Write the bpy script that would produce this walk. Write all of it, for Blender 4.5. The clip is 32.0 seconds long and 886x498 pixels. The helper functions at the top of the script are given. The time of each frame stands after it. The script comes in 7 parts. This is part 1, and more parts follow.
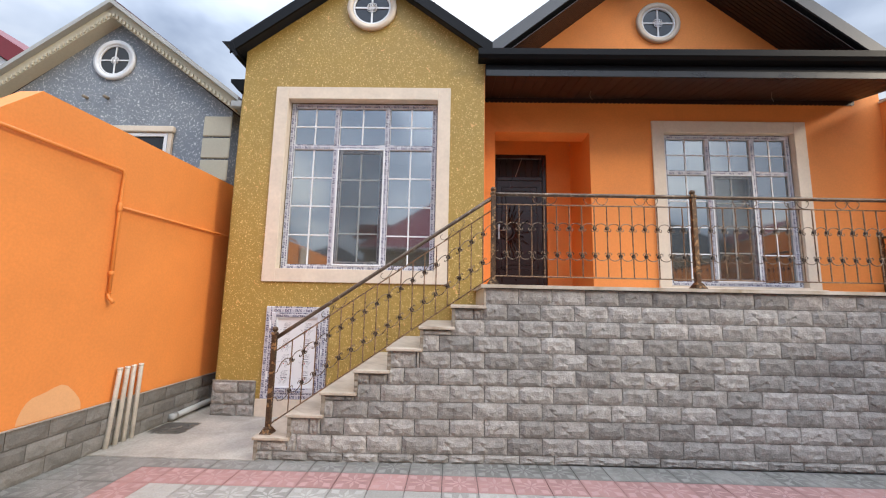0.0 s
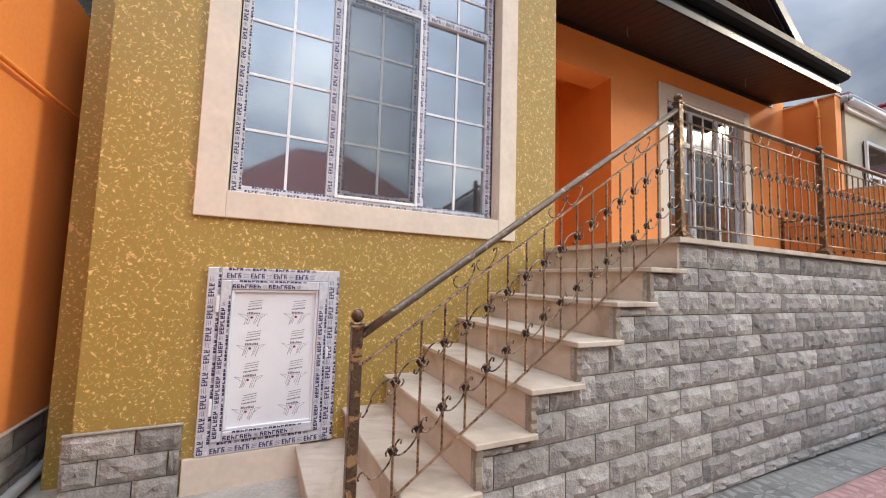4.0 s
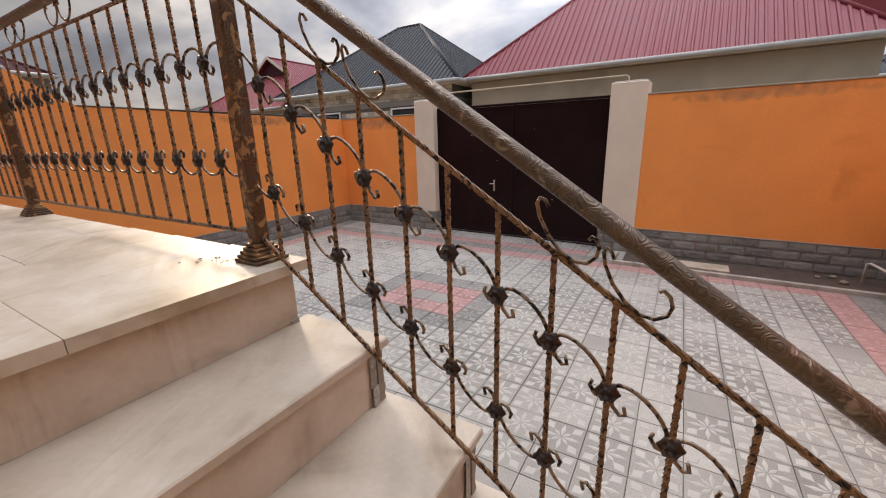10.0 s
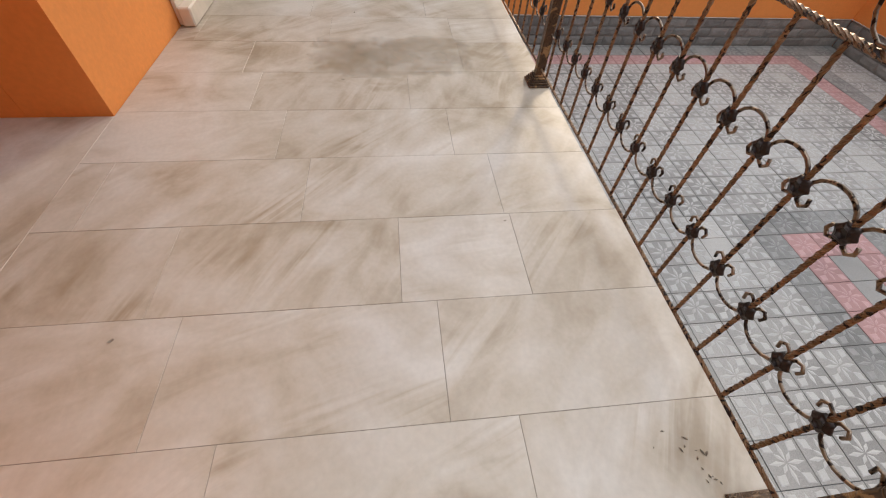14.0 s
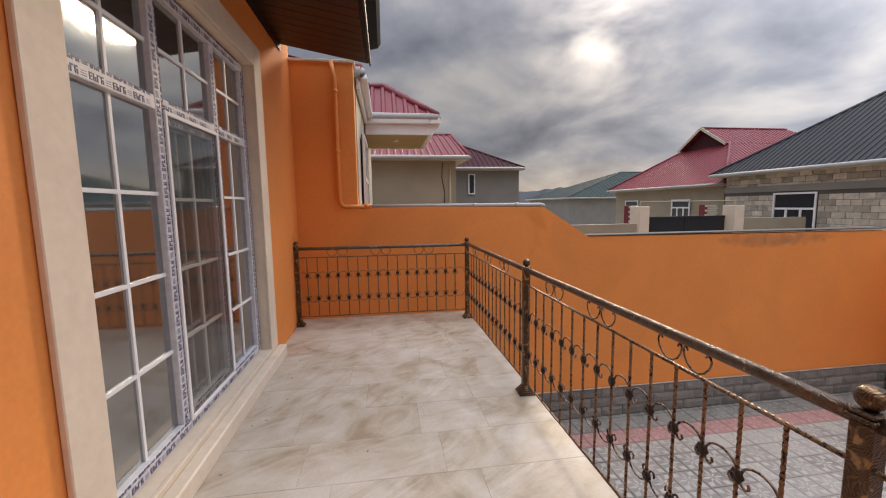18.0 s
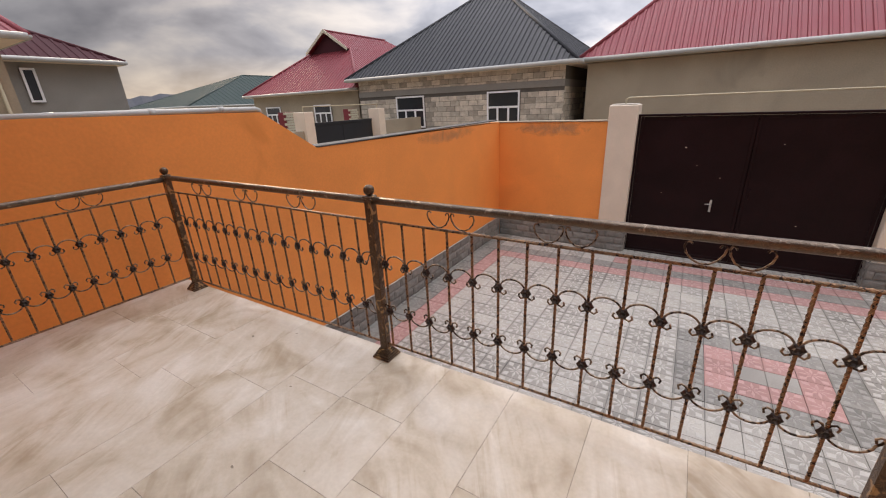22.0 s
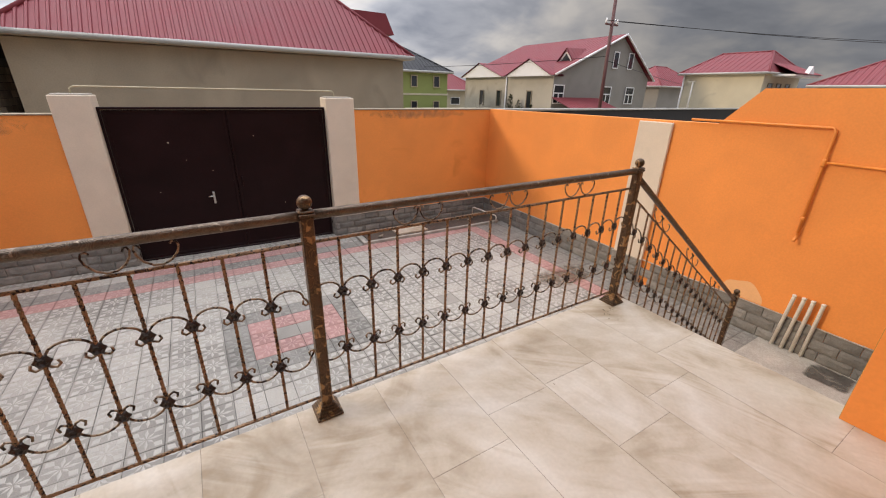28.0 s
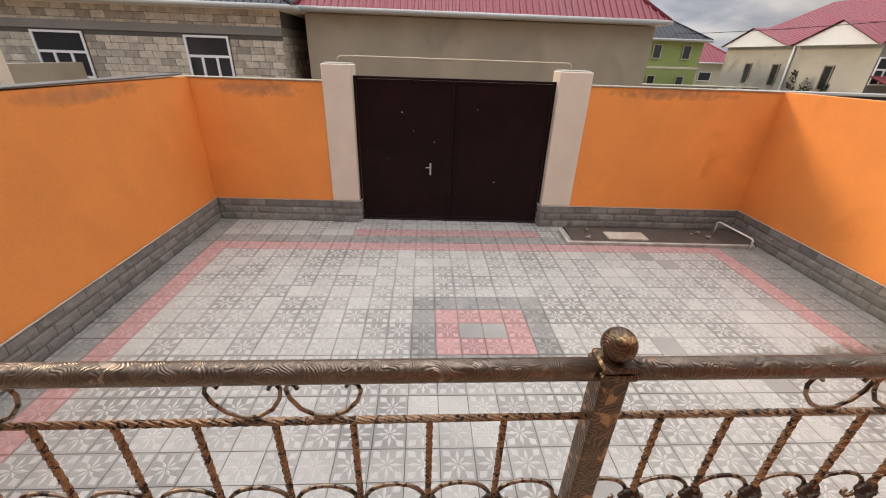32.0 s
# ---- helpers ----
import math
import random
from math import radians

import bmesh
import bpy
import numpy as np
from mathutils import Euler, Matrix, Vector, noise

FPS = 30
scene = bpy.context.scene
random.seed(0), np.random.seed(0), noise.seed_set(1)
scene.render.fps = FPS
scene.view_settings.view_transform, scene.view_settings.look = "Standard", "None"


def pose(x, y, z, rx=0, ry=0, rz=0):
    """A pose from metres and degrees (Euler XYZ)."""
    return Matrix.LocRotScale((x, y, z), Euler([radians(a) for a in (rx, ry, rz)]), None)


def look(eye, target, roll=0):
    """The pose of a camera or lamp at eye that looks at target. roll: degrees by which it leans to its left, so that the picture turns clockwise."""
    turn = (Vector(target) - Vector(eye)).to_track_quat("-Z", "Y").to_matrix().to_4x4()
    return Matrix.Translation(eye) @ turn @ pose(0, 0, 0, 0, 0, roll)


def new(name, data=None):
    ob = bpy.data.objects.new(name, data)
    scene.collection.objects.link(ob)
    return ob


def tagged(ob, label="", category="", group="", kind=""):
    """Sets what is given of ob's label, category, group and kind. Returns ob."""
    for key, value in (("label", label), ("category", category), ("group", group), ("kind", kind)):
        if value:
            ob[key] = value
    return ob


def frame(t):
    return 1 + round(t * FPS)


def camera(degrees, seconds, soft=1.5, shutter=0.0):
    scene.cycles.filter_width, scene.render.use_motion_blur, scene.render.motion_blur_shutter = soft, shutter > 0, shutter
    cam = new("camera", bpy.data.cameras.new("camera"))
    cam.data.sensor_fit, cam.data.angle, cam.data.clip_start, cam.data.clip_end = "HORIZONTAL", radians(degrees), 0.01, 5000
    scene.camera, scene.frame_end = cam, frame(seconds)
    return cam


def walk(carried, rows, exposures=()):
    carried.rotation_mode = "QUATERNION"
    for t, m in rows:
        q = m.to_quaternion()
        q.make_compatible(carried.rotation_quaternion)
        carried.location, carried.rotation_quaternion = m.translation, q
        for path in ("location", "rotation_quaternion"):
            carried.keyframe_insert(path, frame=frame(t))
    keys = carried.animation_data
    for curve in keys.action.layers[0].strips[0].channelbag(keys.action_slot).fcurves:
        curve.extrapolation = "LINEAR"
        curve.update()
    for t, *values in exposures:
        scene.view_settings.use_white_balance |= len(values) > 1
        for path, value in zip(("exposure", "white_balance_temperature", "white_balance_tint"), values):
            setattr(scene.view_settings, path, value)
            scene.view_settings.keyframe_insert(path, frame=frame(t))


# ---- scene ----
cam = camera(97.1, 32.0, soft=1.1)
PATH = [
    (0, (0.549, 0.191, 1.444), (0.505, 2.172, 1.712), 1.2),
    (0.5, (0.287, 0.460, 1.426), (0.263, 2.444, 1.677), 1.2),
    (1, (-0.012, 0.649, 1.443), (0.033, 2.637, 1.661), 1.3),
    (1.5, (-0.289, 0.875, 1.447), (-0.146, 2.861, 1.642), 1.3),
    (2, (-0.535, 1.178, 1.439), (-0.287, 3.155, 1.612), 1.4),
    (2.5, (-0.824, 1.421, 1.441), (-0.453, 3.381, 1.578), 1.9),
    (4.5, (-1.706, 2.714, 1.279), (-0.626, 4.391, 1.423), 1.1),
    (5, (-1.881, 3.001, 1.312), (-0.562, 4.503, 1.395), 0.7),
    (5.5, (-2.023, 3.286, 1.359), (-0.493, 4.574, 1.357), 0.7),
    (6, (-2.009, 3.637, 1.348), (-0.281, 4.644, 1.322), -0.2),
    (6.5, (-1.946, 3.951, 1.364), (-0.023, 4.497, 1.298), -1.6),
    (7, (-1.787, 4.192, 1.364), (0.210, 4.136, 1.285), -2.3),
    (7.5, (-1.467, 4.383, 1.381), (0.418, 3.731, 1.241), -3.0),
    (8, (-1.128, 4.519, 1.366), (0.504, 3.386, 1.140), -3.1),
    (8.5, (-0.762, 4.621, 1.540), (0.564, 3.175, 1.149), -2.5),
    (9, (-0.519, 4.650, 1.669), (0.676, 3.117, 1.199), -2.6),
    (9.5, (-0.329, 4.675, 1.811), (0.760, 3.075, 1.308), -1.9),
    (10, (-0.121, 4.706, 1.961), (0.872, 3.055, 1.423), -1.6),
    (10.5, (0.078, 4.650, 2.059), (0.996, 2.973, 1.471), -1.4),
    (11, (0.259, 4.604, 2.181), (1.127, 2.919, 1.543), -1.1),
    (11.5, (0.437, 4.594, 2.335), (1.289, 2.919, 1.650), -0.6),
    (12, (0.634, 4.551, 2.399), (1.541, 2.926, 1.666), 0.0),
    (12.5, (0.794, 4.561, 2.534), (1.936, 3.119, 1.749), 1.3),
    (13, (0.991, 4.725, 2.612), (2.499, 3.827, 1.653), 4.1),
    (13.5, (0.985, 4.802, 2.691), (2.466, 4.373, 1.418), 5.3),
    (14, (0.957, 4.789, 2.675), (2.201, 4.575, 1.123), 4.7),
    (14.5, (0.965, 4.773, 2.708), (2.380, 4.602, 1.304), 3.2),
    (15, (0.991, 4.795, 2.771), (2.709, 4.590, 1.767), 2.1),
    (15.5, (1.005, 4.825, 2.803), (2.889, 4.603, 2.169), 1.2),
    (17.5, (1.955, 4.928, 2.983), (3.929, 4.673, 2.787), -0.5),
    (18, (2.292, 4.996, 2.978), (4.259, 4.709, 2.756), -0.8),
    (18.5, (2.598, 5.105, 2.968), (4.548, 4.747, 2.707), -1.0),
    (19, (2.880, 5.276, 2.981), (4.786, 4.761, 2.660), -1.4),
    (19.5, (3.167, 5.325, 2.956), (4.991, 4.606, 2.559), -2.1),
    (20, (3.376, 5.338, 2.951), (5.067, 4.385, 2.467), -2.9),
    (20.5, (3.559, 5.407, 2.941), (5.059, 4.207, 2.383), -3.1),
    (21, (3.634, 5.455, 2.952), (4.934, 4.064, 2.339), -2.9),
    (21.5, (3.604, 5.464, 2.954), (4.745, 3.960, 2.295), -2.7),
    (22, (3.589, 5.441, 2.953), (4.585, 3.855, 2.252), -2.6),
    (22.5, (3.600, 5.418, 2.948), (4.428, 3.749, 2.219), -2.5),
    (23, (3.559, 5.398, 2.949), (4.192, 3.651, 2.211), -1.9),
    (23.5, (3.511, 5.379, 2.947), (3.923, 3.567, 2.207), -1.1),
    (24, (3.460, 5.363, 2.948), (3.630, 3.514, 2.207), -0.4),
    (24.5, (3.402, 5.357, 2.944), (3.313, 3.502, 2.201), 0.1),
    (25, (3.345, 5.359, 2.944), (2.971, 3.543, 2.195), 0.3),
    (25.5, (3.275, 5.383, 2.952), (2.592, 3.665, 2.191), 0.3),
    (26, (3.187, 5.413, 2.949), (2.198, 3.855, 2.178), 0.4),
    (26.5, (3.107, 5.461, 2.943), (1.872, 4.093, 2.168), 0.6),
    (27.1, (3.146, 5.444, 2.944), (1.774, 4.207, 2.177), 0.8),
    (27.8, (3.201, 5.419, 2.946), (2.100, 3.930, 2.191), 1.2),
    (28.5, (3.263, 5.391, 2.947), (2.630, 3.644, 2.206), 1.7),
    (29, (3.343, 5.379, 2.941), (3.089, 3.540, 2.198), 1.8),
    (29.5, (3.334, 5.370, 2.936), (3.234, 3.515, 2.194), 1.6),
    (30, (3.274, 5.328, 2.941), (3.205, 3.476, 2.190), 1.5),
    (30.5, (3.280, 5.157, 2.939), (3.188, 3.318, 2.159), 1.5),
    (31, (3.310, 4.934, 2.948), (3.203, 3.114, 2.125), 1.7),
    (31.5, (3.238, 4.669, 2.942), (3.139, 2.865, 2.083), 1.8),
    (32, (3.222, 4.467, 2.954), (3.123, 2.678, 2.066), 2.0),
]
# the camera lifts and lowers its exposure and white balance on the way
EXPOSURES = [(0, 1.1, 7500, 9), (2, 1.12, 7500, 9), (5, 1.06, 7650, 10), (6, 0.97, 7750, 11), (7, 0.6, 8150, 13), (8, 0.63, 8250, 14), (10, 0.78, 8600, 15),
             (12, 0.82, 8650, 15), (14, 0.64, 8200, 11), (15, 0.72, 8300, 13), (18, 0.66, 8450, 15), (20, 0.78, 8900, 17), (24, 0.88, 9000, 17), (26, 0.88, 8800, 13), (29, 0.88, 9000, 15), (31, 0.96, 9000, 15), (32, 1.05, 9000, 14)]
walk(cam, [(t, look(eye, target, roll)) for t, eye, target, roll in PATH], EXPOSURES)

# ---- plan, in metres: x along the front of the house, y towards it, z up from the yard ----
XW, XE, YG, YT, YF, YO = -2.72, 7.14, -2.6, 3.92, 5.2, 6.03
H, RISE, GO, NOSE = 1.62, 0.2025, 0.295, 0.855
BX0, BX1 = -2.36, 0.96
EAVE = 4.66
TILE = 0.285
PLINTH = 0.42

# ---- light: veiled sun in the south-east under broken cloud ----
SUN_DIR = Vector((1.0, -0.56, 0.47)).normalized()
elevation = math.asin(SUN_DIR.z)
world = bpy.data.worlds.new("cloudy_sky")
scene.world = world
world.use_nodes = True


def sky_nodes():
    nt = world.node_tree
    nt.nodes.clear()
    n, l = nt.nodes.new, nt.links.new
    out, bg = n("ShaderNodeOutputWorld"), n("ShaderNodeBackground")
    sky = n("ShaderNodeTexSky")
    sky.sky_type, sky.sun_disc = "NISHITA", False
    sky.sun_elevation, sky.sun_rotation = elevation, math.atan2(SUN_DIR.x, SUN_DIR.y)
    co, sep = n("ShaderNodeTexCoord"), n("ShaderNodeSeparateXYZ")
    l(co.outputs["Generated"], sep.inputs[0])

    def m(op, a, b=0.0, c=0.0, clamp=False):
        q = n("ShaderNodeMath")
        q.operation, q.use_clamp = op, clamp
        for i, v in enumerate((a, b, c)):
            if isinstance(v, (int, float)):
                q.inputs[i].default_value = v
            else:
                l(v, q.inputs[i])
        return q.outputs[0]

    up = m("ADD", m("MAXIMUM", sep.outputs[2], 0.0), 0.28)
    flat = n("ShaderNodeCombineXYZ")
    l(m("DIVIDE", sep.outputs[0], up), flat.inputs[0])
    l(m("DIVIDE", sep.outputs[1], up), flat.inputs[1])
    big, fine = n("ShaderNodeTexNoise"), n("ShaderNodeTexNoise")
    for q, s, d in ((big, 1.6, 5.0), (fine, 5.0, 7.0)):
        l(flat.outputs[0], q.inputs["Vector"])
        q.inputs["Scale"].default_value, q.inputs["Detail"].default_value, q.inputs["Distortion"].default_value = s, d, 0.4
    cloud = m("ADD", m("MULTIPLY", big.outputs["Fac"], 0.83), m("MULTIPLY", fine.outputs["Fac"], 0.17))
    dot = n("ShaderNodeVectorMath")
    dot.operation = "DOT_PRODUCT"
    l(co.outputs["Generated"], dot.inputs[0])
    dot.inputs[1].default_value = SUN_DIR
    near = m("MAXIMUM", dot.outputs["Value"], 0.0)
    # cloud colour from slate to pale grey
    ramp = n("ShaderNodeValToRGB")
    e = ramp.color_ramp.elements
    e[0].position, e[0].color = 0.35, (0.112, 0.15, 0.232, 1)
    e[1].position, e[1].color = 0.66, (0.405, 0.46, 0.555, 1)
    mid = ramp.color_ramp.elements.new(0.5)
    mid.color = (0.22, 0.275, 0.385, 1)
    l(cloud, ramp.inputs[0])
    # thin veil: brighter around the sun, where the cloud is thin
    glow = m("ADD", m("MULTIPLY", m("POWER", near, 150.0), m("MULTIPLY", m("MULTIPLY", m("SUBTRACT", cloud, 0.46), 7.0, clamp=True), 0.62)), m("MULTIPLY", m("POWER", near, 12.0), 0.015))
    low = m("SUBTRACT", 1.0, m("MULTIPLY", m("ABSOLUTE", sep.outputs[2]), 9.0), clamp=True)
    warm = m("MULTIPLY", low, m("MULTIPLY", m("POWER", near, 3.0), 0.27))
    add = n("ShaderNodeMix")
    add.data_type, add.blend_type, add.clamp_result = "RGBA", "ADD", False
    add.inputs["Factor"].default_value = 1.0
    tint = n("ShaderNodeMix")
    tint.data_type, tint.blend_type, tint.clamp_result = "RGBA", "MULTIPLY", False
    tint.inputs["Factor"].default_value = 1.0
    comb = n("ShaderNodeCombineXYZ")
    l(m("ADD", glow, m("MULTIPLY", warm, 1.25)), comb.inputs[0])
    l(m("ADD", glow, warm), comb.inputs[1])
    l(m("ADD", glow, m("MULTIPLY", warm, 0.5)), comb.inputs[2])
    l(ramp.outputs["Color"], add.inputs["A"])
    l(comb.outputs[0], add.inputs["B"])
    side = m("ADD", 0.86, m("MULTIPLY", m("POWER", m("MAXIMUM", sep.outputs[2], 0.0), 3.0), 6.0))  # overcast: brighter overhead
    storm = n("ShaderNodeVectorMath")  # heavy slate cloud in the south-west
    storm.operation = "DOT_PRODUCT"
    l(co.outputs["Generated"], storm.inputs[0])
    storm.inputs[1].default_value = Vector((-0.9, -0.4, 0.05)).normalized()
    side = m("MULTIPLY", side, m("SUBTRACT", 1.08, m("MULTIPLY", m("POWER", m("MAXIMUM", storm.outputs["Value"], 0.0), 5.0), 0.62)))
    south = n("ShaderNodeVectorMath")  # thinner, brighter cloud in the south
    south.operation = "DOT_PRODUCT"
    l(co.outputs["Generated"], south.inputs[0])
    south.inputs[1].default_value = Vector((0.1, -1.0, 0.5)).normalized()
    side = m("MULTIPLY", side, m("ADD", 0.86, m("MULTIPLY", m("POWER", m("MAXIMUM", south.outputs["Value"], 0.0), 4.0), 0.85)))
    east = n("ShaderNodeVectorMath")  # thick blue-grey cloud over the east
    east.operation = "DOT_PRODUCT"
    l(co.outputs["Generated"], east.inputs[0])
    east.inputs[1].default_value = Vector((1.0, -0.15, 0.35)).normalized()
    side = m("MULTIPLY", side, m("SUBTRACT", 1.03, m("MULTIPLY", m("POWER", m("MAXIMUM", east.outputs["Value"], 0.0), 5.0), 0.44)))
    sc = n("ShaderNodeCombineXYZ")
    for i in range(3):
        l(side, sc.inputs[i])
    l(add.outputs["Result"], tint.inputs["A"])
    l(sc.outputs[0], tint.inputs["B"])
    # a little clear sky above the cloud
    both = n("ShaderNodeMix")
    both.data_type, both.blend_type, both.clamp_result = "RGBA", "ADD", False
    both.inputs["Factor"].default_value = 0.0012
    l(tint.outputs["Result"], both.inputs["A"])
    l(sky.outputs["Color"], both.inputs["B"])
    l(both.outputs["Result"], bg.inputs["Color"])
    bg.inputs["Strength"].default_value = 1.0
    l(bg.outputs[0], out.inputs[0])


sky_nodes()
sun = new("sun", bpy.data.lights.new("sun", "SUN"))
sun.data.energy, sun.data.angle, sun.data.color = 0.75, radians(9), (1.0, 0.92, 0.82)
sun.matrix_world = look((30, -20, 20), Vector((30, -20, 20)) - SUN_DIR)


# ---- materials ----
def material(name, color, rough=0.7, metal=0.0, vary=0.12, scale=3.0, fine=60.0, bump=0.15, dist=0.004, stain=None, stain_at=0.6, spread=0.0, island=False, stretch=(1, 1, 1), spec=0.5, wear=None, wear_at=0.6, wear_scale=9.0, chips=None):
    """A surface with slow mottling, fine grain, optional stains, wear and piece-to-piece spread."""
    mat = bpy.data.materials.new(name)
    mat.use_nodes = True
    nt = mat.node_tree
    n, l = nt.nodes.new, nt.links.new
    p = nt.nodes["Principled BSDF"]
    p.inputs["Roughness"].default_value, p.inputs["Metallic"].default_value = rough, metal
    p.inputs["Specular IOR Level"].default_value = spec
    co, mp = n("ShaderNodeTexCoord"), n("ShaderNodeMapping")
    geo = n("ShaderNodeNewGeometry")
    l(geo.outputs["Position"], mp.inputs[0])
    mp.inputs["Scale"].default_value = stretch

    def noise_tex(s, d=4.0, dis=0.0):
        q = n("ShaderNodeTexNoise")
        q.inputs["Scale"].default_value, q.inputs["Detail"].default_value, q.inputs["Distortion"].default_value = s, d, dis
        l(mp.outputs[0], q.inputs["Vector"])
        return q.outputs["Fac"]

    slow, grain = noise_tex(scale, 5.0, 0.6), noise_tex(fine, 3.0)
    hsv = n("ShaderNodeHueSaturation")
    hsv.inputs["Color"].default_value = (*color, 1)
    mr = n("ShaderNodeMapRange")
    l(slow, mr.inputs[0])
    mr.inputs[1].default_value, mr.inputs[2].default_value = 0.25, 0.75
    mr.inputs[3].default_value, mr.inputs[4].default_value = 1 - vary, 1 + vary
    value = mr.outputs[0]
    g = n("ShaderNodeMapRange")
    l(grain, g.inputs[0])
    g.inputs[1].default_value, g.inputs[2].default_value = 0.3, 0.7
    g.inputs[3].default_value, g.inputs[4].default_value = 1 - vary * 0.5, 1 + vary * 0.5
    mul = n("ShaderNodeMath")
    mul.operation = "MULTIPLY"
    l(value, mul.inputs[0])
    l(g.outputs[0], mul.inputs[1])
    value = mul.outputs[0]
    if spread:
        r = n("ShaderNodeMapRange")
        if island:
            l(geo.outputs["Random Per Island"], r.inputs[0])
        else:
            info = n("ShaderNodeObjectInfo")
            l(info.outputs["Random"], r.inputs[0])
        r.inputs[3].default_value, r.inputs[4].default_value = 1 - spread, 1 + spread
        mul2 = n("ShaderNodeMath")
        mul2.operation = "MULTIPLY"
        l(value, mul2.inputs[0])
        l(r.outputs[0], mul2.inputs[1])
        value = mul2.outputs[0]
    l(value, hsv.inputs["Value"])
    col = hsv.outputs["Color"]
    if stain:
        mx, rp = n("ShaderNodeMix"), n("ShaderNodeMapRange")
        mx.data_type = "RGBA"
        l(noise_tex(scale * 0.6, 6.0, 1.2), rp.inputs[0])
        rp.inputs[1].default_value, rp.inputs[2].default_value = stain_at, stain_at + 0.14
        l(rp.outputs[0], mx.inputs["Factor"])
        l(col, mx.inputs["A"])
        mx.inputs["B"].default_value = (*stain, 1)
        col = mx.outputs["Result"]
    if wear:
        mx, rp = n("ShaderNodeMix"), n("ShaderNodeMapRange")
        mx.data_type = "RGBA"
        l(noise_tex(wear_scale, 5.0, 0.8), rp.inputs[0])
        rp.inputs[1].default_value, rp.inputs[2].default_value = wear_at, wear_at + 0.06
        l(rp.outputs[0], mx.inputs["Factor"])
        l(col, mx.inputs["A"])
        mx.inputs["B"].default_value = (*wear, 1)
        col = mx.outputs["Result"]
    if chips:
        mx, rp = n("ShaderNodeMix"), n("ShaderNodeMapRange")
        mx.data_type = "RGBA"
        l(noise_tex(13.0, 6.0, 1.5), rp.inputs[0])
        rp.inputs[1].default_value, rp.inputs[2].default_value = 0.66, 0.69
        l(rp.outputs[0], mx.inputs["Factor"])
        l(col, mx.inputs["A"])
        mx.inputs["B"].default_value = (*chips, 1)
        col = mx.outputs["Result"]
    l(col, p.inputs["Base Color"])
    rr = n("ShaderNodeMapRange")
    l(slow, rr.inputs[0])
    rr.inputs[3].default_value, rr.inputs[4].default_value = max(0.02, rough - 0.1), min(1, rough + 0.1)
    l(rr.outputs[0], p.inputs["Roughness"])
    if bump:
        b = n("ShaderNodeBump")
        b.inputs["Strength"].default_value, b.inputs["Distance"].default_value = bump, dist
        l(grain, b.inputs["Height"])
        l(b.outputs[0], p.inputs["Normal"])
    return mat


def glass_material(name, tint, gloss, film_share=0.0):
    """Clear pane under a thin, uneven grey film: dust and reflected sky as colour."""
    mat = bpy.data.materials.new(name)
    mat.use_nodes = True
    nt = mat.node_tree
    nt.nodes.clear()
    n, l = nt.nodes.new, nt.links.new
    out, mix, tr, gl, fr = n("ShaderNodeOutputMaterial"), n("ShaderNodeMixShader"), n("ShaderNodeBsdfTransparent"), n("ShaderNodeBsdfGlossy"), n("ShaderNodeFresnel")
    tr.inputs[0].default_value = (*tint, 1)
    gl.inputs["Roughness"].default_value = 0.05
    gl.inputs[0].default_value = (0.9, 0.93, 0.95, 1)
    fr.inputs[0].default_value = 1.6
    ad = n("ShaderNodeMath")
    ad.operation, ad.use_clamp = "ADD", True
    l(fr.outputs[0], ad.inputs[0])
    ad.inputs[1].default_value = gloss
    l(ad.outputs[0], mix.inputs[0])
    grey_film, film_mix = n("ShaderNodeBsdfDiffuse"), n("ShaderNodeMixShader")
    grey_film.inputs[0].default_value = (0.5, 0.48, 0.44, 1)
    tex, rp, geo = n("ShaderNodeTexNoise"), n("ShaderNodeMapRange"), n("ShaderNodeNewGeometry")
    tex.inputs["Scale"].default_value, tex.inputs["Detail"].default_value = 3.0, 6.0
    l(geo.outputs["Position"], tex.inputs["Vector"])
    l(tex.outputs["Fac"], rp.inputs[0])
    rp.inputs[3].default_value, rp.inputs[4].default_value = film_share * 0.6, film_share * 1.4
    l(rp.outputs[0], film_mix.inputs[0])
    l(tr.outputs[0], film_mix.inputs[1])
    l(grey_film.outputs[0], film_mix.inputs[2])
    l(film_mix.outputs[0], mix.inputs[1])
    l(gl.outputs[0], mix.inputs[2])
    l(mix.outputs[0], out.inputs[0])
    return mat


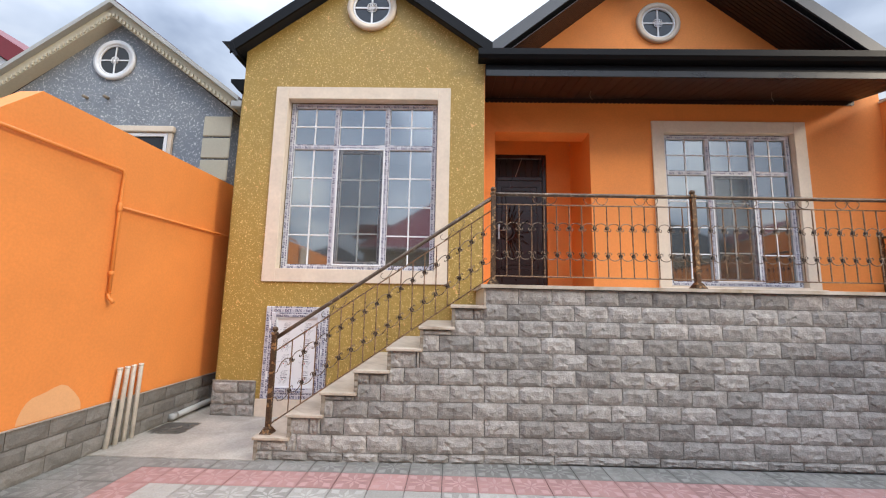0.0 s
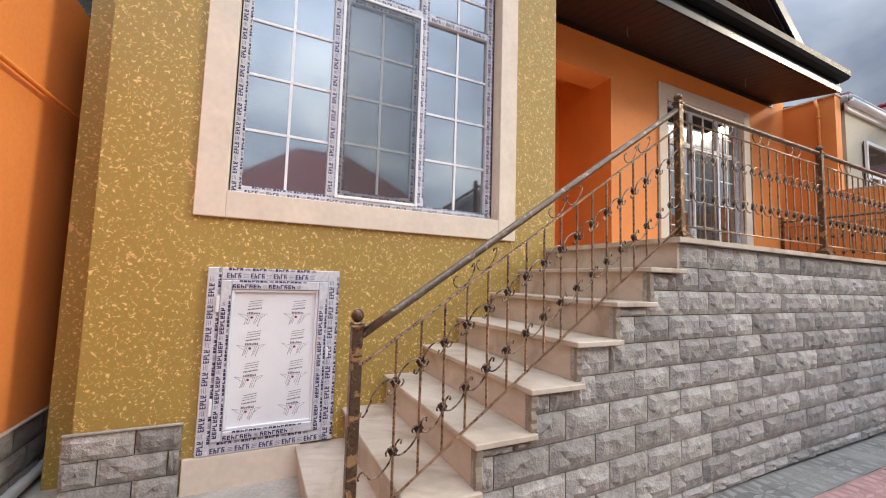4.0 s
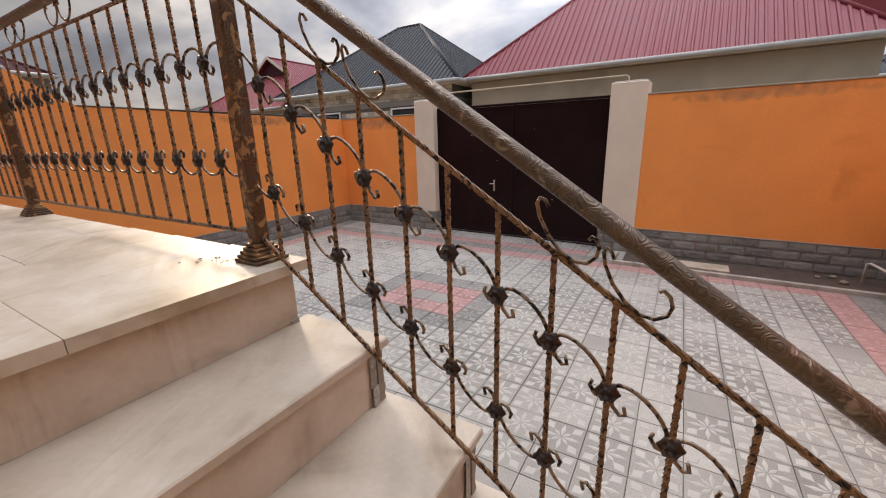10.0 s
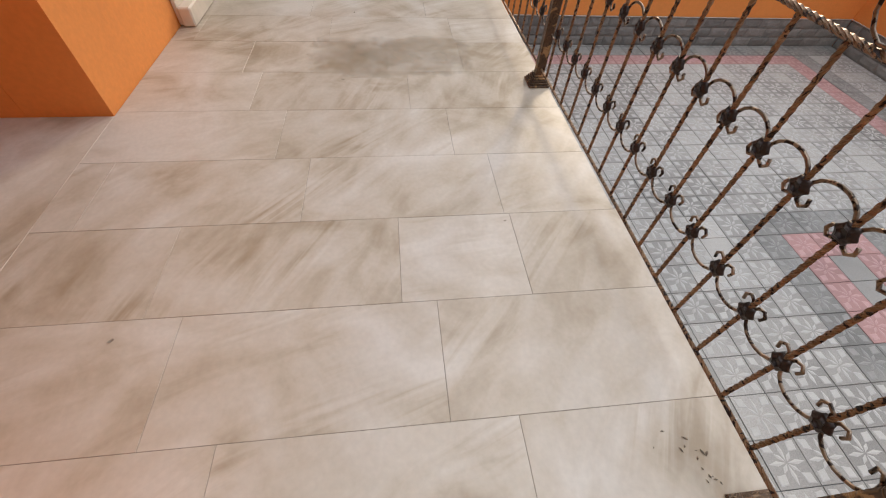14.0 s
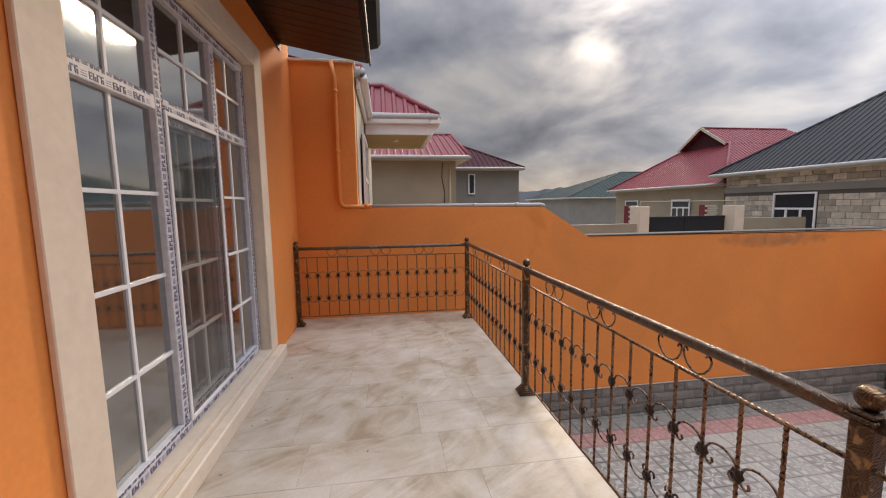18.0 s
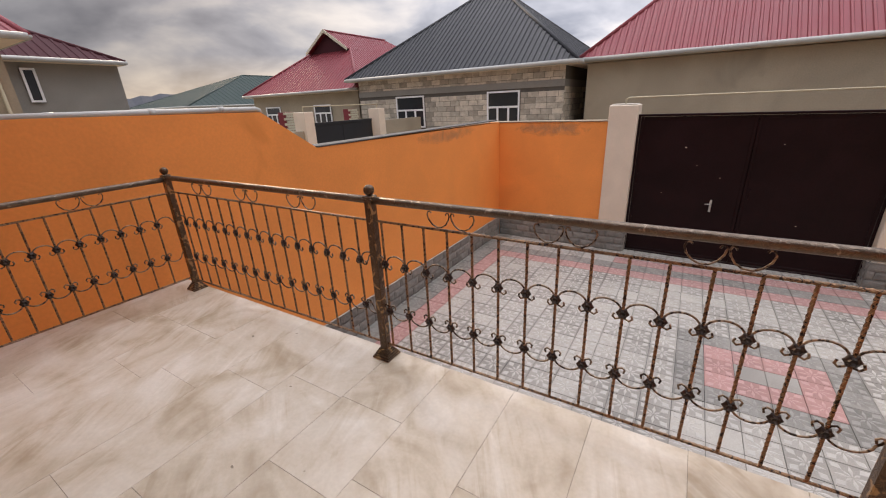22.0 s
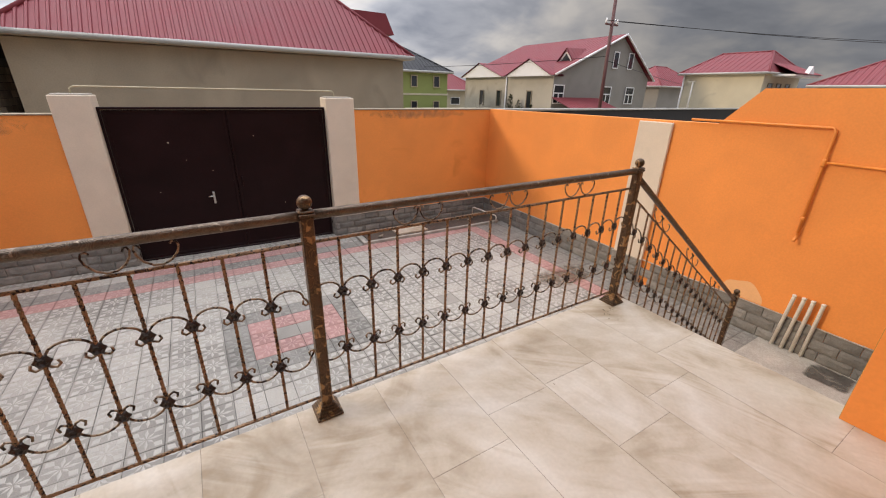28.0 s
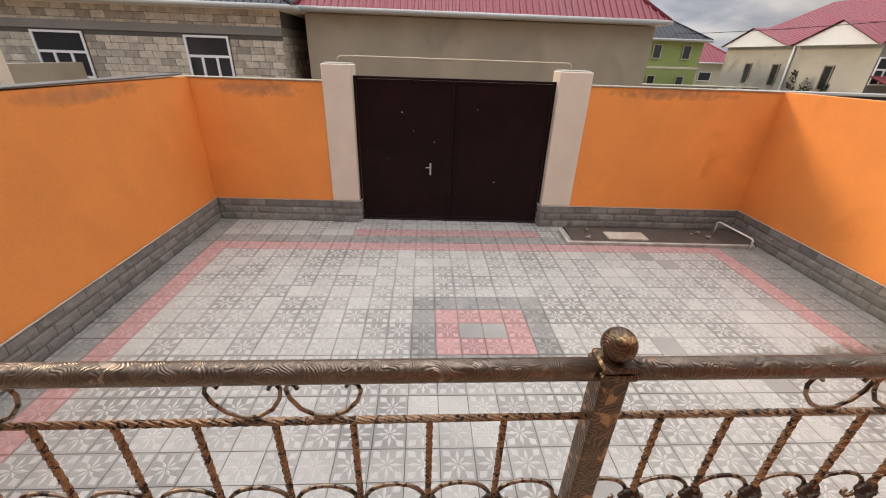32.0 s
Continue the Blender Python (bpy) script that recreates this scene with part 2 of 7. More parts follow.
def stain_film(name, color, rough, axes, strength, square=4.0):
    """A thin dirty or damp film that breaks up and fades towards its edge."""
    mat = material(name, color, rough, vary=0.25, scale=7, fine=80, bump=0.1)
    nt = mat.node_tree
    n, l = nt.nodes.new, nt.links.new

    def m(op, a, b, clamp=False):
        q = n("ShaderNodeMath")
        q.operation, q.use_clamp = op, clamp
        for i, v in enumerate((a, b)):
            if isinstance(v, (int, float)):
                q.inputs[i].default_value = v
            else:
                l(v, q.inputs[i])
        return q.outputs[0]
    co, sep, tex, geo = n("ShaderNodeTexCoord"), n("ShaderNodeSeparateXYZ"), n("ShaderNodeTexNoise"), n("ShaderNodeNewGeometry")
    l(co.outputs["Generated"], sep.inputs[0])
    u, v = [m("ABSOLUTE", m("MULTIPLY", m("SUBTRACT", sep.outputs["xyz".index(a)], 0.5), 2.0), 0.0) for a in axes]
    far = m("ADD", m("POWER", u, square), m("POWER", v, square))
    l(geo.outputs["Position"], tex.inputs["Vector"])
    tex.inputs["Scale"].default_value, tex.inputs["Detail"].default_value, tex.inputs["Distortion"].default_value = 6.0, 6.0, 0.8
    fac = m("MULTIPLY", m("ADD", m("SUBTRACT", 0.8, far), m("MULTIPLY", m("SUBTRACT", tex.outputs["Fac"], 0.5), 2.0)), 0.9, True)
    fac = m("MULTIPLY", fac, strength)
    tr, mix = n("ShaderNodeBsdfTransparent"), n("ShaderNodeMixShader")
    l(fac, mix.inputs[0])
    l(tr.outputs[0], mix.inputs[1])
    l(nt.nodes["Principled BSDF"].outputs[0], mix.inputs[2])
    l(mix.outputs[0], nt.nodes["Material Output"].inputs[0])
    return mat


ORANGE = material("orange_masonry_paint", (0.83, 0.278, 0.068), 0.72, vary=0.08, scale=1.3, fine=45, bump=0.16, stain=(0.68, 0.212, 0.042), stain_at=0.64)
OLIVE = material("olive_flecked_plaster", (0.36, 0.235, 0.055), 0.6, vary=0.06, scale=2, fine=120, bump=0.3, wear=(0.80, 0.56, 0.23), wear_at=0.585, wear_scale=62, chips=(0.70, 0.40, 0.15))
BLUEGREY = material("blue_grey_flecked_plaster", (0.20, 0.225, 0.255), 0.7, vary=0.14, scale=2, fine=90, bump=0.3, wear=(0.58, 0.60, 0.61), wear_at=0.575, wear_scale=30)
CREAM = material("cream_trim_paint", (0.71, 0.60, 0.475), 0.62, vary=0.08, scale=4, fine=24, bump=0.3)
PILLAR = material("pale_pillar_paint", (0.66, 0.56, 0.45), 0.7, vary=0.06, scale=3, fine=50, bump=0.15)
STONE = material("grey_split_stone", (0.30, 0.278, 0.252), 0.8, vary=0.32, scale=16, fine=80, bump=0.8, dist=0.01, spread=0.27)
JOINT = material("stone_joint_mortar", (0.10, 0.10, 0.095), 0.9, vary=0.15, scale=10, fine=90, bump=0.3)
def veined_stone(name, pale, mid, dark, rough):
    """Honed limestone: each slab has its own direction of veins and its own tone."""
    mat = bpy.data.materials.new(name)
    mat.use_nodes = True
    nt = mat.node_tree
    n, l = nt.nodes.new, nt.links.new
    p = nt.nodes["Principled BSDF"]
    geo, info, rot, mp = n("ShaderNodeNewGeometry"), n("ShaderNodeObjectInfo"), n("ShaderNodeVectorRotate"), n("ShaderNodeMapping")

    def m(op, a, b):
        q = n("ShaderNodeMath")
        q.operation = op
        for i, v in enumerate((a, b)):
            if isinstance(v, (int, float)):
                q.inputs[i].default_value = v
            else:
                l(v, q.inputs[i])
        return q.outputs[0]
    rot.rotation_type = "Z_AXIS"
    l(geo.outputs["Position"], rot.inputs["Vector"])
    l(m("ADD", 0.2, m("MULTIPLY", info.outputs["Random"], 1.3)), rot.inputs["Angle"])
    l(rot.outputs[0], mp.inputs[0])
    mp.inputs["Scale"].default_value = (1.5, 3.4, 3.0)
    off = n("ShaderNodeCombineXYZ")
    l(m("MULTIPLY", info.outputs["Random"], 37.0), off.inputs[0])
    l(off.outputs[0], mp.inputs["Location"])
    vein, cloud, grain = n("ShaderNodeTexNoise"), n("ShaderNodeTexNoise"), n("ShaderNodeTexNoise")
    l(mp.outputs[0], vein.inputs["Vector"])
    vein.inputs["Scale"].default_value, vein.inputs["Detail"].default_value, vein.inputs["Distortion"].default_value = 2.4, 7.0, 1.0
    l(geo.outputs["Position"], cloud.inputs["Vector"])
    cloud.inputs["Scale"].default_value, cloud.inputs["Detail"].default_value, cloud.inputs["Distortion"].default_value = 2.3, 8.0, 1.4
    l(geo.outputs["Position"], grain.inputs["Vector"])
    grain.inputs["Scale"].default_value, grain.inputs["Detail"].default_value = 60.0, 4.0
    # sawn streaks across the slab, strong in some places only
    smap, streak, where = n("ShaderNodeMapping"), n("ShaderNodeTexNoise"), n("ShaderNodeTexNoise")
    l(rot.outputs[0], smap.inputs[0])
    smap.inputs["Scale"].default_value = (2.2, 30.0, 3.0)
    l(off.outputs[0], smap.inputs["Location"])
    l(smap.outputs[0], streak.inputs["Vector"])
    streak.inputs["Scale"].default_value, streak.inputs["Detail"].default_value, streak.inputs["Distortion"].default_value = 1.0, 3.0, 0.6
    l(mp.outputs[0], where.inputs["Vector"])
    where.inputs["Scale"].default_value, where.inputs["Detail"].default_value = 1.3, 2.0
    lines = m("MULTIPLY", m("SUBTRACT", streak.outputs["Fac"], 0.5), m("MULTIPLY", m("MAXIMUM", m("SUBTRACT", where.outputs["Fac"], 0.5), 0.0), 2.8))
    ramp = n("ShaderNodeValToRGB")
    e = ramp.color_ramp.elements
    e[0].position, e[0].color = 0.33, (*dark, 1)
    e[1].position, e[1].color = 0.63, (*pale, 1)
    k = ramp.color_ramp.elements.new(0.47)
    k.color = (*mid, 1)
    l(m("ADD", m("ADD", m("MULTIPLY", vein.outputs["Fac"], 0.34), m("MULTIPLY", cloud.outputs["Fac"], 0.63)), m("ADD", lines, m("MULTIPLY", m("SUBTRACT", info.outputs["Random"], 0.5), 0.095))), ramp.inputs[0])
    hsv = n("ShaderNodeHueSaturation")
    l(ramp.outputs["Color"], hsv.inputs["Color"])
    l(m("ADD", 0.90, m("MULTIPLY", grain.outputs["Fac"], 0.2)), hsv.inputs["Value"])
    l(hsv.outputs["Color"], p.inputs["Base Color"])
    l(m("ADD", rough - 0.1, m("MULTIPLY", cloud.outputs["Fac"], 0.25)), p.inputs["Roughness"])
    b = n("ShaderNodeBump")
    b.inputs["Strength"].default_value, b.inputs["Distance"].default_value = 0.06, 0.003
    l(cloud.outputs["Fac"], b.inputs["Height"])
    l(b.outputs[0], p.inputs["Normal"])
    return mat


LIMESTONE = veined_stone("honed_beige_limestone", (0.585, 0.525, 0.45), (0.485, 0.41, 0.32), (0.34, 0.26, 0.175), 0.43)
STEPSTONE = veined_stone("beige_limestone_step", (0.57, 0.485, 0.395), (0.475, 0.395, 0.31), (0.34, 0.27, 0.20), 0.46)
GROUT = material("dull_joint_cement", (0.24, 0.205, 0.17), 0.9, vary=0.35, scale=7, fine=60, bump=0.1)
# darker, smoother plinth stone; part of its darkness is shade put into the colour
PLINTHSTONE = material("part_shaded_dark_stone", (0.198, 0.188, 0.172), 0.8, vary=0.2, scale=9, fine=70, bump=0.45, dist=0.008, spread=0.2)
RAWEDGE = material("raw_stone_edge", (0.24, 0.20, 0.155), 0.9, vary=0.2, scale=18, fine=70, bump=0.5)
TILEGREY = material("grey_paving_tile", (0.28, 0.263, 0.234), 0.64, spec=0.36, vary=0.36, scale=0.8, fine=120, bump=0.25, spread=0.2)
TILEGREYJ = material("grey_paving_tile_field", (0.28, 0.263, 0.234), 0.64, spec=0.36, vary=0.36, scale=0.8, fine=120, bump=0.25, spread=0.2, island=True)
TILERED = material("red_paving_tile", (0.33, 0.178, 0.16), 0.75, vary=0.14, scale=5, fine=120, bump=0.25, spread=0.14)
TILEDARK = material("dark_paving_tile", (0.178, 0.17, 0.152), 0.75, vary=0.34, scale=3, fine=120, bump=0.25, spread=0.16)
PETAL = material("pale_tile_relief", (0.375, 0.356, 0.322), 0.64, vary=0.12, scale=3, fine=120, bump=0.2, spec=0.5)
RIDGE = material("grey_tile_ridge", (0.39, 0.37, 0.333), 0.64, vary=0.12, scale=3, fine=120, bump=0.2, spec=0.5)
REDRELIEF = material("red_tile_relief", (0.41, 0.24, 0.22), 0.7, vary=0.12, scale=4, fine=120, bump=0.2)
PETALDARK = material("dark_tile_relief", (0.24, 0.231, 0.21), 0.75, vary=0.14, scale=6, fine=120, bump=0.2)
CONCRETE = material("trowelled_concrete", (0.375, 0.345, 0.30), 0.8, vary=0.26, scale=3.0, fine=60, bump=0.3, stain=(0.26, 0.24, 0.21), stain_at=0.57)
EARTH = material("dry_ground", (0.30, 0.25, 0.19), 0.95, vary=0.2, scale=0.6, fine=20, bump=0.5, dist=0.02)
def embossed_iron(name, base, rubbed, at, metal, rings=34.0, depth=0.4, lines=0.5, patches=62.0):
    """Black-bronze paint over swirling relief, rubbed brown in patches."""
    mat = material(name, base, 0.36, metal=metal, vary=0.3, scale=20, fine=140, bump=0, wear=rubbed, wear_at=at, wear_scale=patches)
    nt = mat.node_tree
    n, l = nt.nodes.new, nt.links.new
    geo, wave, dis, mixv, bmp = n("ShaderNodeNewGeometry"), n("ShaderNodeTexWave"), n("ShaderNodeTexNoise"), n("ShaderNodeVectorMath"), n("ShaderNodeBump")
    l(geo.outputs["Position"], dis.inputs["Vector"])
    dis.inputs["Scale"].default_value, dis.inputs["Detail"].default_value = 26.0, 1.0
    mixv.operation = "MULTIPLY_ADD"
    l(dis.outputs["Color"], mixv.inputs[0])
    mixv.inputs[1].default_value = (0.075, 0.075, 0.075)
    l(geo.outputs["Position"], mixv.inputs[2])
    wave.wave_type, wave.rings_direction = "RINGS", "SPHERICAL"
    wave.inputs["Scale"].default_value, wave.inputs["Distortion"].default_value = rings, 0.6
    l(mixv.outputs[0], wave.inputs["Vector"])
    bmp.inputs["Strength"].default_value, bmp.inputs["Distance"].default_value = depth, 0.0014
    l(wave.outputs["Fac"], bmp.inputs["Height"])
    p = nt.nodes["Principled BSDF"]
    l(bmp.outputs[0], p.inputs["Normal"])
    # the raised lines are rubbed bright
    mx, rp = n("ShaderNodeMix"), n("ShaderNodeMapRange")
    mx.data_type = "RGBA"
    l(wave.outputs["Fac"], rp.inputs[0])
    rp.inputs[1].default_value, rp.inputs[2].default_value, rp.inputs[4].default_value = 0.45, 1.0, lines
    l(rp.outputs[0], mx.inputs["Factor"])
    l(p.inputs["Base Color"].links[0].from_socket, mx.inputs["A"])
    mx.inputs["B"].default_value = (*rubbed, 1)
    l(mx.outputs["Result"], p.inputs["Base Color"])
    return mat


IRON = embossed_iron("embossed_bronze_iron", (0.075, 0.046, 0.03), (0.36, 0.215, 0.105), 0.55, 0.6, 48.0, 0.5, 0.25, 24.0)
IRONRAIL = embossed_iron("rubbed_handrail_iron", (0.12, 0.086, 0.063), (0.30, 0.235, 0.18), 0.61, 0.65, 58.0, 0.45, 0.2, 26.0)
IRONBAR = material("copper_brown_twisted_iron", (0.25, 0.145, 0.08), 0.36, metal=0.45, vary=0.35, scale=16, fine=120, bump=0.3, wear=(0.022, 0.014, 0.011), wear_at=0.53, wear_scale=75)
IRONSCROLL = material("worn_scroll_iron", (0.26, 0.19, 0.135), 0.34, metal=0.7, vary=0.3, scale=20, fine=140, bump=0.3, wear=(0.035, 0.024, 0.018), wear_at=0.51, wear_scale=50)
IRONBOSS = material("dark_boss_iron", (0.035, 0.022, 0.017), 0.4, metal=0.5, vary=0.3, scale=20, fine=140, bump=0.3)
BLACKMETAL = material("black_gutter_metal", (0.004, 0.004, 0.005), 0.42, spec=0.14, metal=0.0, vary=0.15, scale=3, fine=40, bump=0.05)
GLOSSEDGE = material("glossy_black_drip_edge", (0.010, 0.010, 0.011), 0.3, metal=0.12, vary=0.15, scale=4, fine=30, bump=0.25, dist=0.003)
VERGE = material("grey_verge_metal", (0.075, 0.078, 0.082), 0.4, vary=0.1, scale=2, bump=0.05)
ROOFDARK = material("charcoal_roof_sheet", (0.028, 0.030, 0.034), 0.55, spec=0.3, metal=0.2, vary=0.12, scale=1, fine=20, bump=0.05)
ROOFRED = material("crimson_roof_sheet", (0.215, 0.035, 0.044), 0.5, spec=0.35, metal=0.15, vary=0.1, scale=0.8, fine=20, bump=0.05)
ROOFMAROON = material("maroon_roof_sheet", (0.058, 0.014, 0.018), 0.7, spec=0.2, metal=0.05, vary=0.1, scale=0.8, fine=20, bump=0.05)
ROOFGREEN = material("grey_green_roof_sheet", (0.036, 0.056, 0.052), 0.7, spec=0.2, vary=0.1, scale=0.8, fine=20, bump=0.05)
SOFFIT = material("dark_brown_soffit", (0.026, 0.010, 0.008), 0.5, vary=0.15, scale=3, fine=40, bump=0.08)
GATE = material("dark_maroon_gate_paint", (0.014, 0.0045, 0.005), 0.4, vary=0.25, scale=2, fine=40, bump=0.08, spec=0.14)
DOORWOOD = material("dark_brown_door", (0.036, 0.017, 0.014), 0.30, vary=0.2, scale=6, fine=50, bump=0.1)
UPVC = material("white_plastic", (0.76, 0.77, 0.78), 0.4, vary=0.03, scale=5, fine=60, bump=0.03)
FILM = material("protective_film", (0.60, 0.60, 0.63), 0.45, vary=0.15, scale=30, fine=150, bump=0.2)
PRINT = material("dark_blue_film_print", (0.03, 0.03, 0.10), 0.5, vary=0.1, bump=0)
PRINTGREY = material("grey_print", (0.16, 0.16, 0.18), 0.6, vary=0.1, bump=0)
PRINTRED = material("red_print", (0.45, 0.03, 0.05), 0.6, vary=0.1, bump=0)
NET = glass_material("insect_net", (0.62, 0.62, 0.62), 0.01, 0.05)
GLASS = glass_material("window_glass", (0.42, 0.47, 0.46), 0.29, 0.08)
ROOM = material("unlit_room_plaster", (0.30, 0.28, 0.25), 0.9, vary=0.08, bump=0.05)
PIPEWHITE = material("white_plastic_pipe", (0.66, 0.62, 0.55), 0.5, vary=0.15, scale=9, fine=60, bump=0.05, stain=(0.34, 0.24, 0.16), stain_at=0.66)
PIPEGREY = material("grey_plastic_pipe", (0.40, 0.40, 0.38), 0.5, vary=0.1, bump=0.04)
RENDERED = material("beige_cement_render", (0.32, 0.27, 0.20), 0.85, vary=0.14, scale=0.9, fine=30, bump=0.25, stain=(0.24, 0.205, 0.155), stain_at=0.58)
RENDERGREY = material("grey_cement_render", (0.24, 0.23, 0.21), 0.85, vary=0.12, scale=0.9, fine=30, bump=0.2)
RENDERPALE = material("pale_cream_render", (0.55, 0.50, 0.38), 0.8, vary=0.08, scale=0.9, fine=30, bump=0.2, stain=(0.40, 0.36, 0.28), stain_at=0.62)
RENDERSOFT = material("pale_grey_beige_render", (0.42, 0.39, 0.33), 0.85, vary=0.12, scale=0.7, fine=30, bump=0.2, stain=(0.29, 0.265, 0.22), stain_at=0.55)
RENDERGREEN = material("olive_green_render", (0.25, 0.30, 0.10), 0.8, vary=0.08, scale=0.9, fine=30, bump=0.2)
MORTAR = material("dark_block_mortar", (0.11, 0.10, 0.088), 0.9, vary=0.15, scale=3, fine=40, bump=0.3)
BLOCK = material("limestone_block", (0.45, 0.40, 0.33), 0.9, vary=0.26, scale=5, fine=40, bump=0.5, dist=0.012, spread=0.32)
HILL = material("hazy_hill", (0.055, 0.06, 0.072), 1.0, vary=0.2, scale=0.02, fine=0.3, bump=0)
STEEL = material("brushed_handle_metal", (0.55, 0.54, 0.52), 0.35, metal=0.9, vary=0.08, bump=0.05)
DARKGLASS = material("dark_far_glass", (0.025, 0.028, 0.032), 0.08, vary=0.1, bump=0, spec=0.6)
DAMPFLOOR = stain_film("damp_slab_film", (0.36, 0.285, 0.205), 0.28, "xy", 0.55, 5.0)
DIRTWALL = stain_film("wall_dirt_film", (0.33, 0.22, 0.13), 0.85, "xz", 0.55, 2.0)
DIRTSIDE = stain_film("side_wall_dirt_film", (0.33, 0.22, 0.13), 0.85, "yz", 0.5, 2.0)
WETPATCH = stain_film("wet_concrete_film", (0.07, 0.062, 0.055), 0.4, "xy", 1.0, 9.0)
DIRTFLOOR = stain_film("dirt_film", (0.125, 0.09, 0.062), 0.6, "xy", 1.0, 2.5)
WET = material("damp_dark_concrete", (0.10, 0.095, 0.085), 0.45, vary=0.2, scale=6, fine=60, bump=0.15)
PIPEORANGE = material("orange_painted_pipe", (0.76, 0.245, 0.05), 0.5, vary=0.06, scale=5, fine=60, bump=0.05)
SOFFITOLIVE = material("olive_boarded_soffit", (0.36, 0.26, 0.11), 0.7, vary=0.1, scale=2, fine=40, bump=0.1)
PIPEYELLOW = material("tan_gas_pipe", (0.42, 0.36, 0.24), 0.5, vary=0.08, bump=0.05)
DARKROOM = material("dark_behind_fanlight", (0.02, 0.014, 0.012), 0.5, vary=0.1, bump=0)
SOIL = material("damp_dark_soil", (0.085, 0.062, 0.048), 0.9, vary=0.3, scale=5, fine=40, bump=0.6, dist=0.02)
LEAF = material("dark_evergreen_leaf", (0.045, 0.06, 0.03), 0.7, vary=0.3, scale=6, bump=0)
RUSTPOLE = material("rusty_pole_paint", (0.10, 0.032, 0.03), 0.6, vary=0.2, scale=4, bump=0.1)


# ---- mesh helpers ----
class Geo:
    """Collects faces for one mesh."""

    def __init__(self):
        self.v, self.f, self.m, self.smooth = [], [], [], []

    def add(self, verts, faces, mat=0, smooth=False):
        b = len(self.v)
        self.v.extend(tuple(p) for p in verts)
        for f in faces:
            self.f.append(tuple(b + i for i in f))
            self.m.append(mat)
            self.smooth.append(smooth)
        return self

    def box(self, x0, x1, y0, y1, z0, z1, c=0.0, mat=0):
        """A box; c: chamfer of all edges."""
        if c <= 0:
            v = [(x, y, z) for x in (x0, x1) for y in (y0, y1) for z in (z0, z1)]
            return self.add(v, [(0, 1, 3, 2), (4, 6, 7, 5), (0, 4, 5, 1), (2, 3, 7, 6), (0, 2, 6, 4), (1, 5, 7, 3)], mat)
        lo, hi = (x0, y0, z0), (x1, y1, z1)
        v, idx = [], {}
        for cx in (0, 1):
            for cy in (0, 1):
                for cz in (0, 1):
                    corner = [(lo, hi)[s][a] for a, s in enumerate((cx, cy, cz))]
                    for a in range(3):
                        p = list(corner)
                        for b, s in enumerate((cx, cy, cz)):
                            if b != a:
                                p[b] += c if s == 0 else -c
                        idx[(cx, cy, cz, a)] = len(v)
                        v.append(p)
        f = []
        for a in range(3):
            b, d = (a + 1) % 3, (a + 2) % 3
            for s in (0, 1):
                q = []
                for sb, sd in ((0, 0), (1, 0), (1, 1), (0, 1)):
                    k = [0, 0, 0]
                    k[a], k[b], k[d] = s, sb, sd
                    q.append(idx[(*k, a)])
                f.append(q if s else q[::-1])
            for sb in (0, 1):
                for sd in (0, 1):
                    k0, k1 = [0, 0, 0], [0, 0, 0]
                    k0[a], k1[a] = 0, 1
                    k0[b] = k1[b] = sb
                    k0[d] = k1[d] = sd
                    q = [idx[(*k0, b)], idx[(*k1, b)], idx[(*k1, d)], idx[(*k0, d)]]
                    f.append(q if (sb + sd) % 2 == 0 else q[::-1])
        for cx in (0, 1):
            for cy in (0, 1):
                for cz in (0, 1):
                    q = [idx[(cx, cy, cz, a)] for a in range(3)]
                    f.append(q if (cx + cy + cz) % 2 else q[::-1])
        return self.add(v, f, mat)

    def prism(self, pts, axis, a0, a1, mat=0):
        """A polygon, given in the two other axes in order, pushed along axis from a0 to a1."""
        k = "xyz".index(axis)
        n = len(pts)

        def place(p, a):
            q = list(p)
            q.insert(k, a)
            return q
        v = [place(p, a0) for p in pts] + [place(p, a1) for p in pts]
        f = [tuple(range(n))[::-1], tuple(range(n, 2 * n))] + [(i, (i + 1) % n, n + (i + 1) % n, n + i) for i in range(n)]
        return self.add(v, f, mat)

    def tube(self, path, r, n=10, mat=0, cap=True, closed=False):
        path = [Vector(p) for p in path]
        rings, last = [], None
        for i, p in enumerate(path):
            a = path[i - 1] if i or closed else path[i]
            b = path[(i + 1) % len(path)] if i + 1 < len(path) or closed else path[i]
            d = (b - a).normalized()
            if last is None:
                side = d.orthogonal().normalized()
            else:
                side = last - d * last.dot(d)
                side = side.normalized() if side.length > 1e-6 else d.orthogonal().normalized()
            last = side
            o = d.cross(side)
            rr = r[i] if isinstance(r, (list, tuple)) else r
            rings.append([p + rr * (math.cos(t) * side + math.sin(t) * o) for t in [2 * math.pi * j / n for j in range(n)]])
        v = [q for ring in rings for q in ring]
        f, m = [], len(rings)
        for i in range(m if closed else m - 1):
            for j in range(n):
                a, b = i * n, ((i + 1) % m) * n
                f.append((a + j, a + (j + 1) % n, b + (j + 1) % n, b + j))
        if cap and not closed:
            f += [tuple(range(n))[::-1], tuple(range((m - 1) * n, m * n))]
        return self.add(v, f, mat, True)

    def lathe(self, profile, x, y, n=16, mat=0):
        """profile of (radius, z) about the upright at x, y."""
        v = [(x + r * math.cos(2 * math.pi * j / n), y + r * math.sin(2 * math.pi * j / n), z) for r, z in profile for j in range(n)]
        f = [(i * n + j, i * n + (j + 1) % n, (i + 1) * n + (j + 1) % n, (i + 1) * n + j) for i in range(len(profile) - 1) for j in range(n)]
        f += [tuple(range(n))[::-1], tuple(range((len(profile) - 1) * n, len(profile) * n))]
        return self.add(v, f, mat, True)

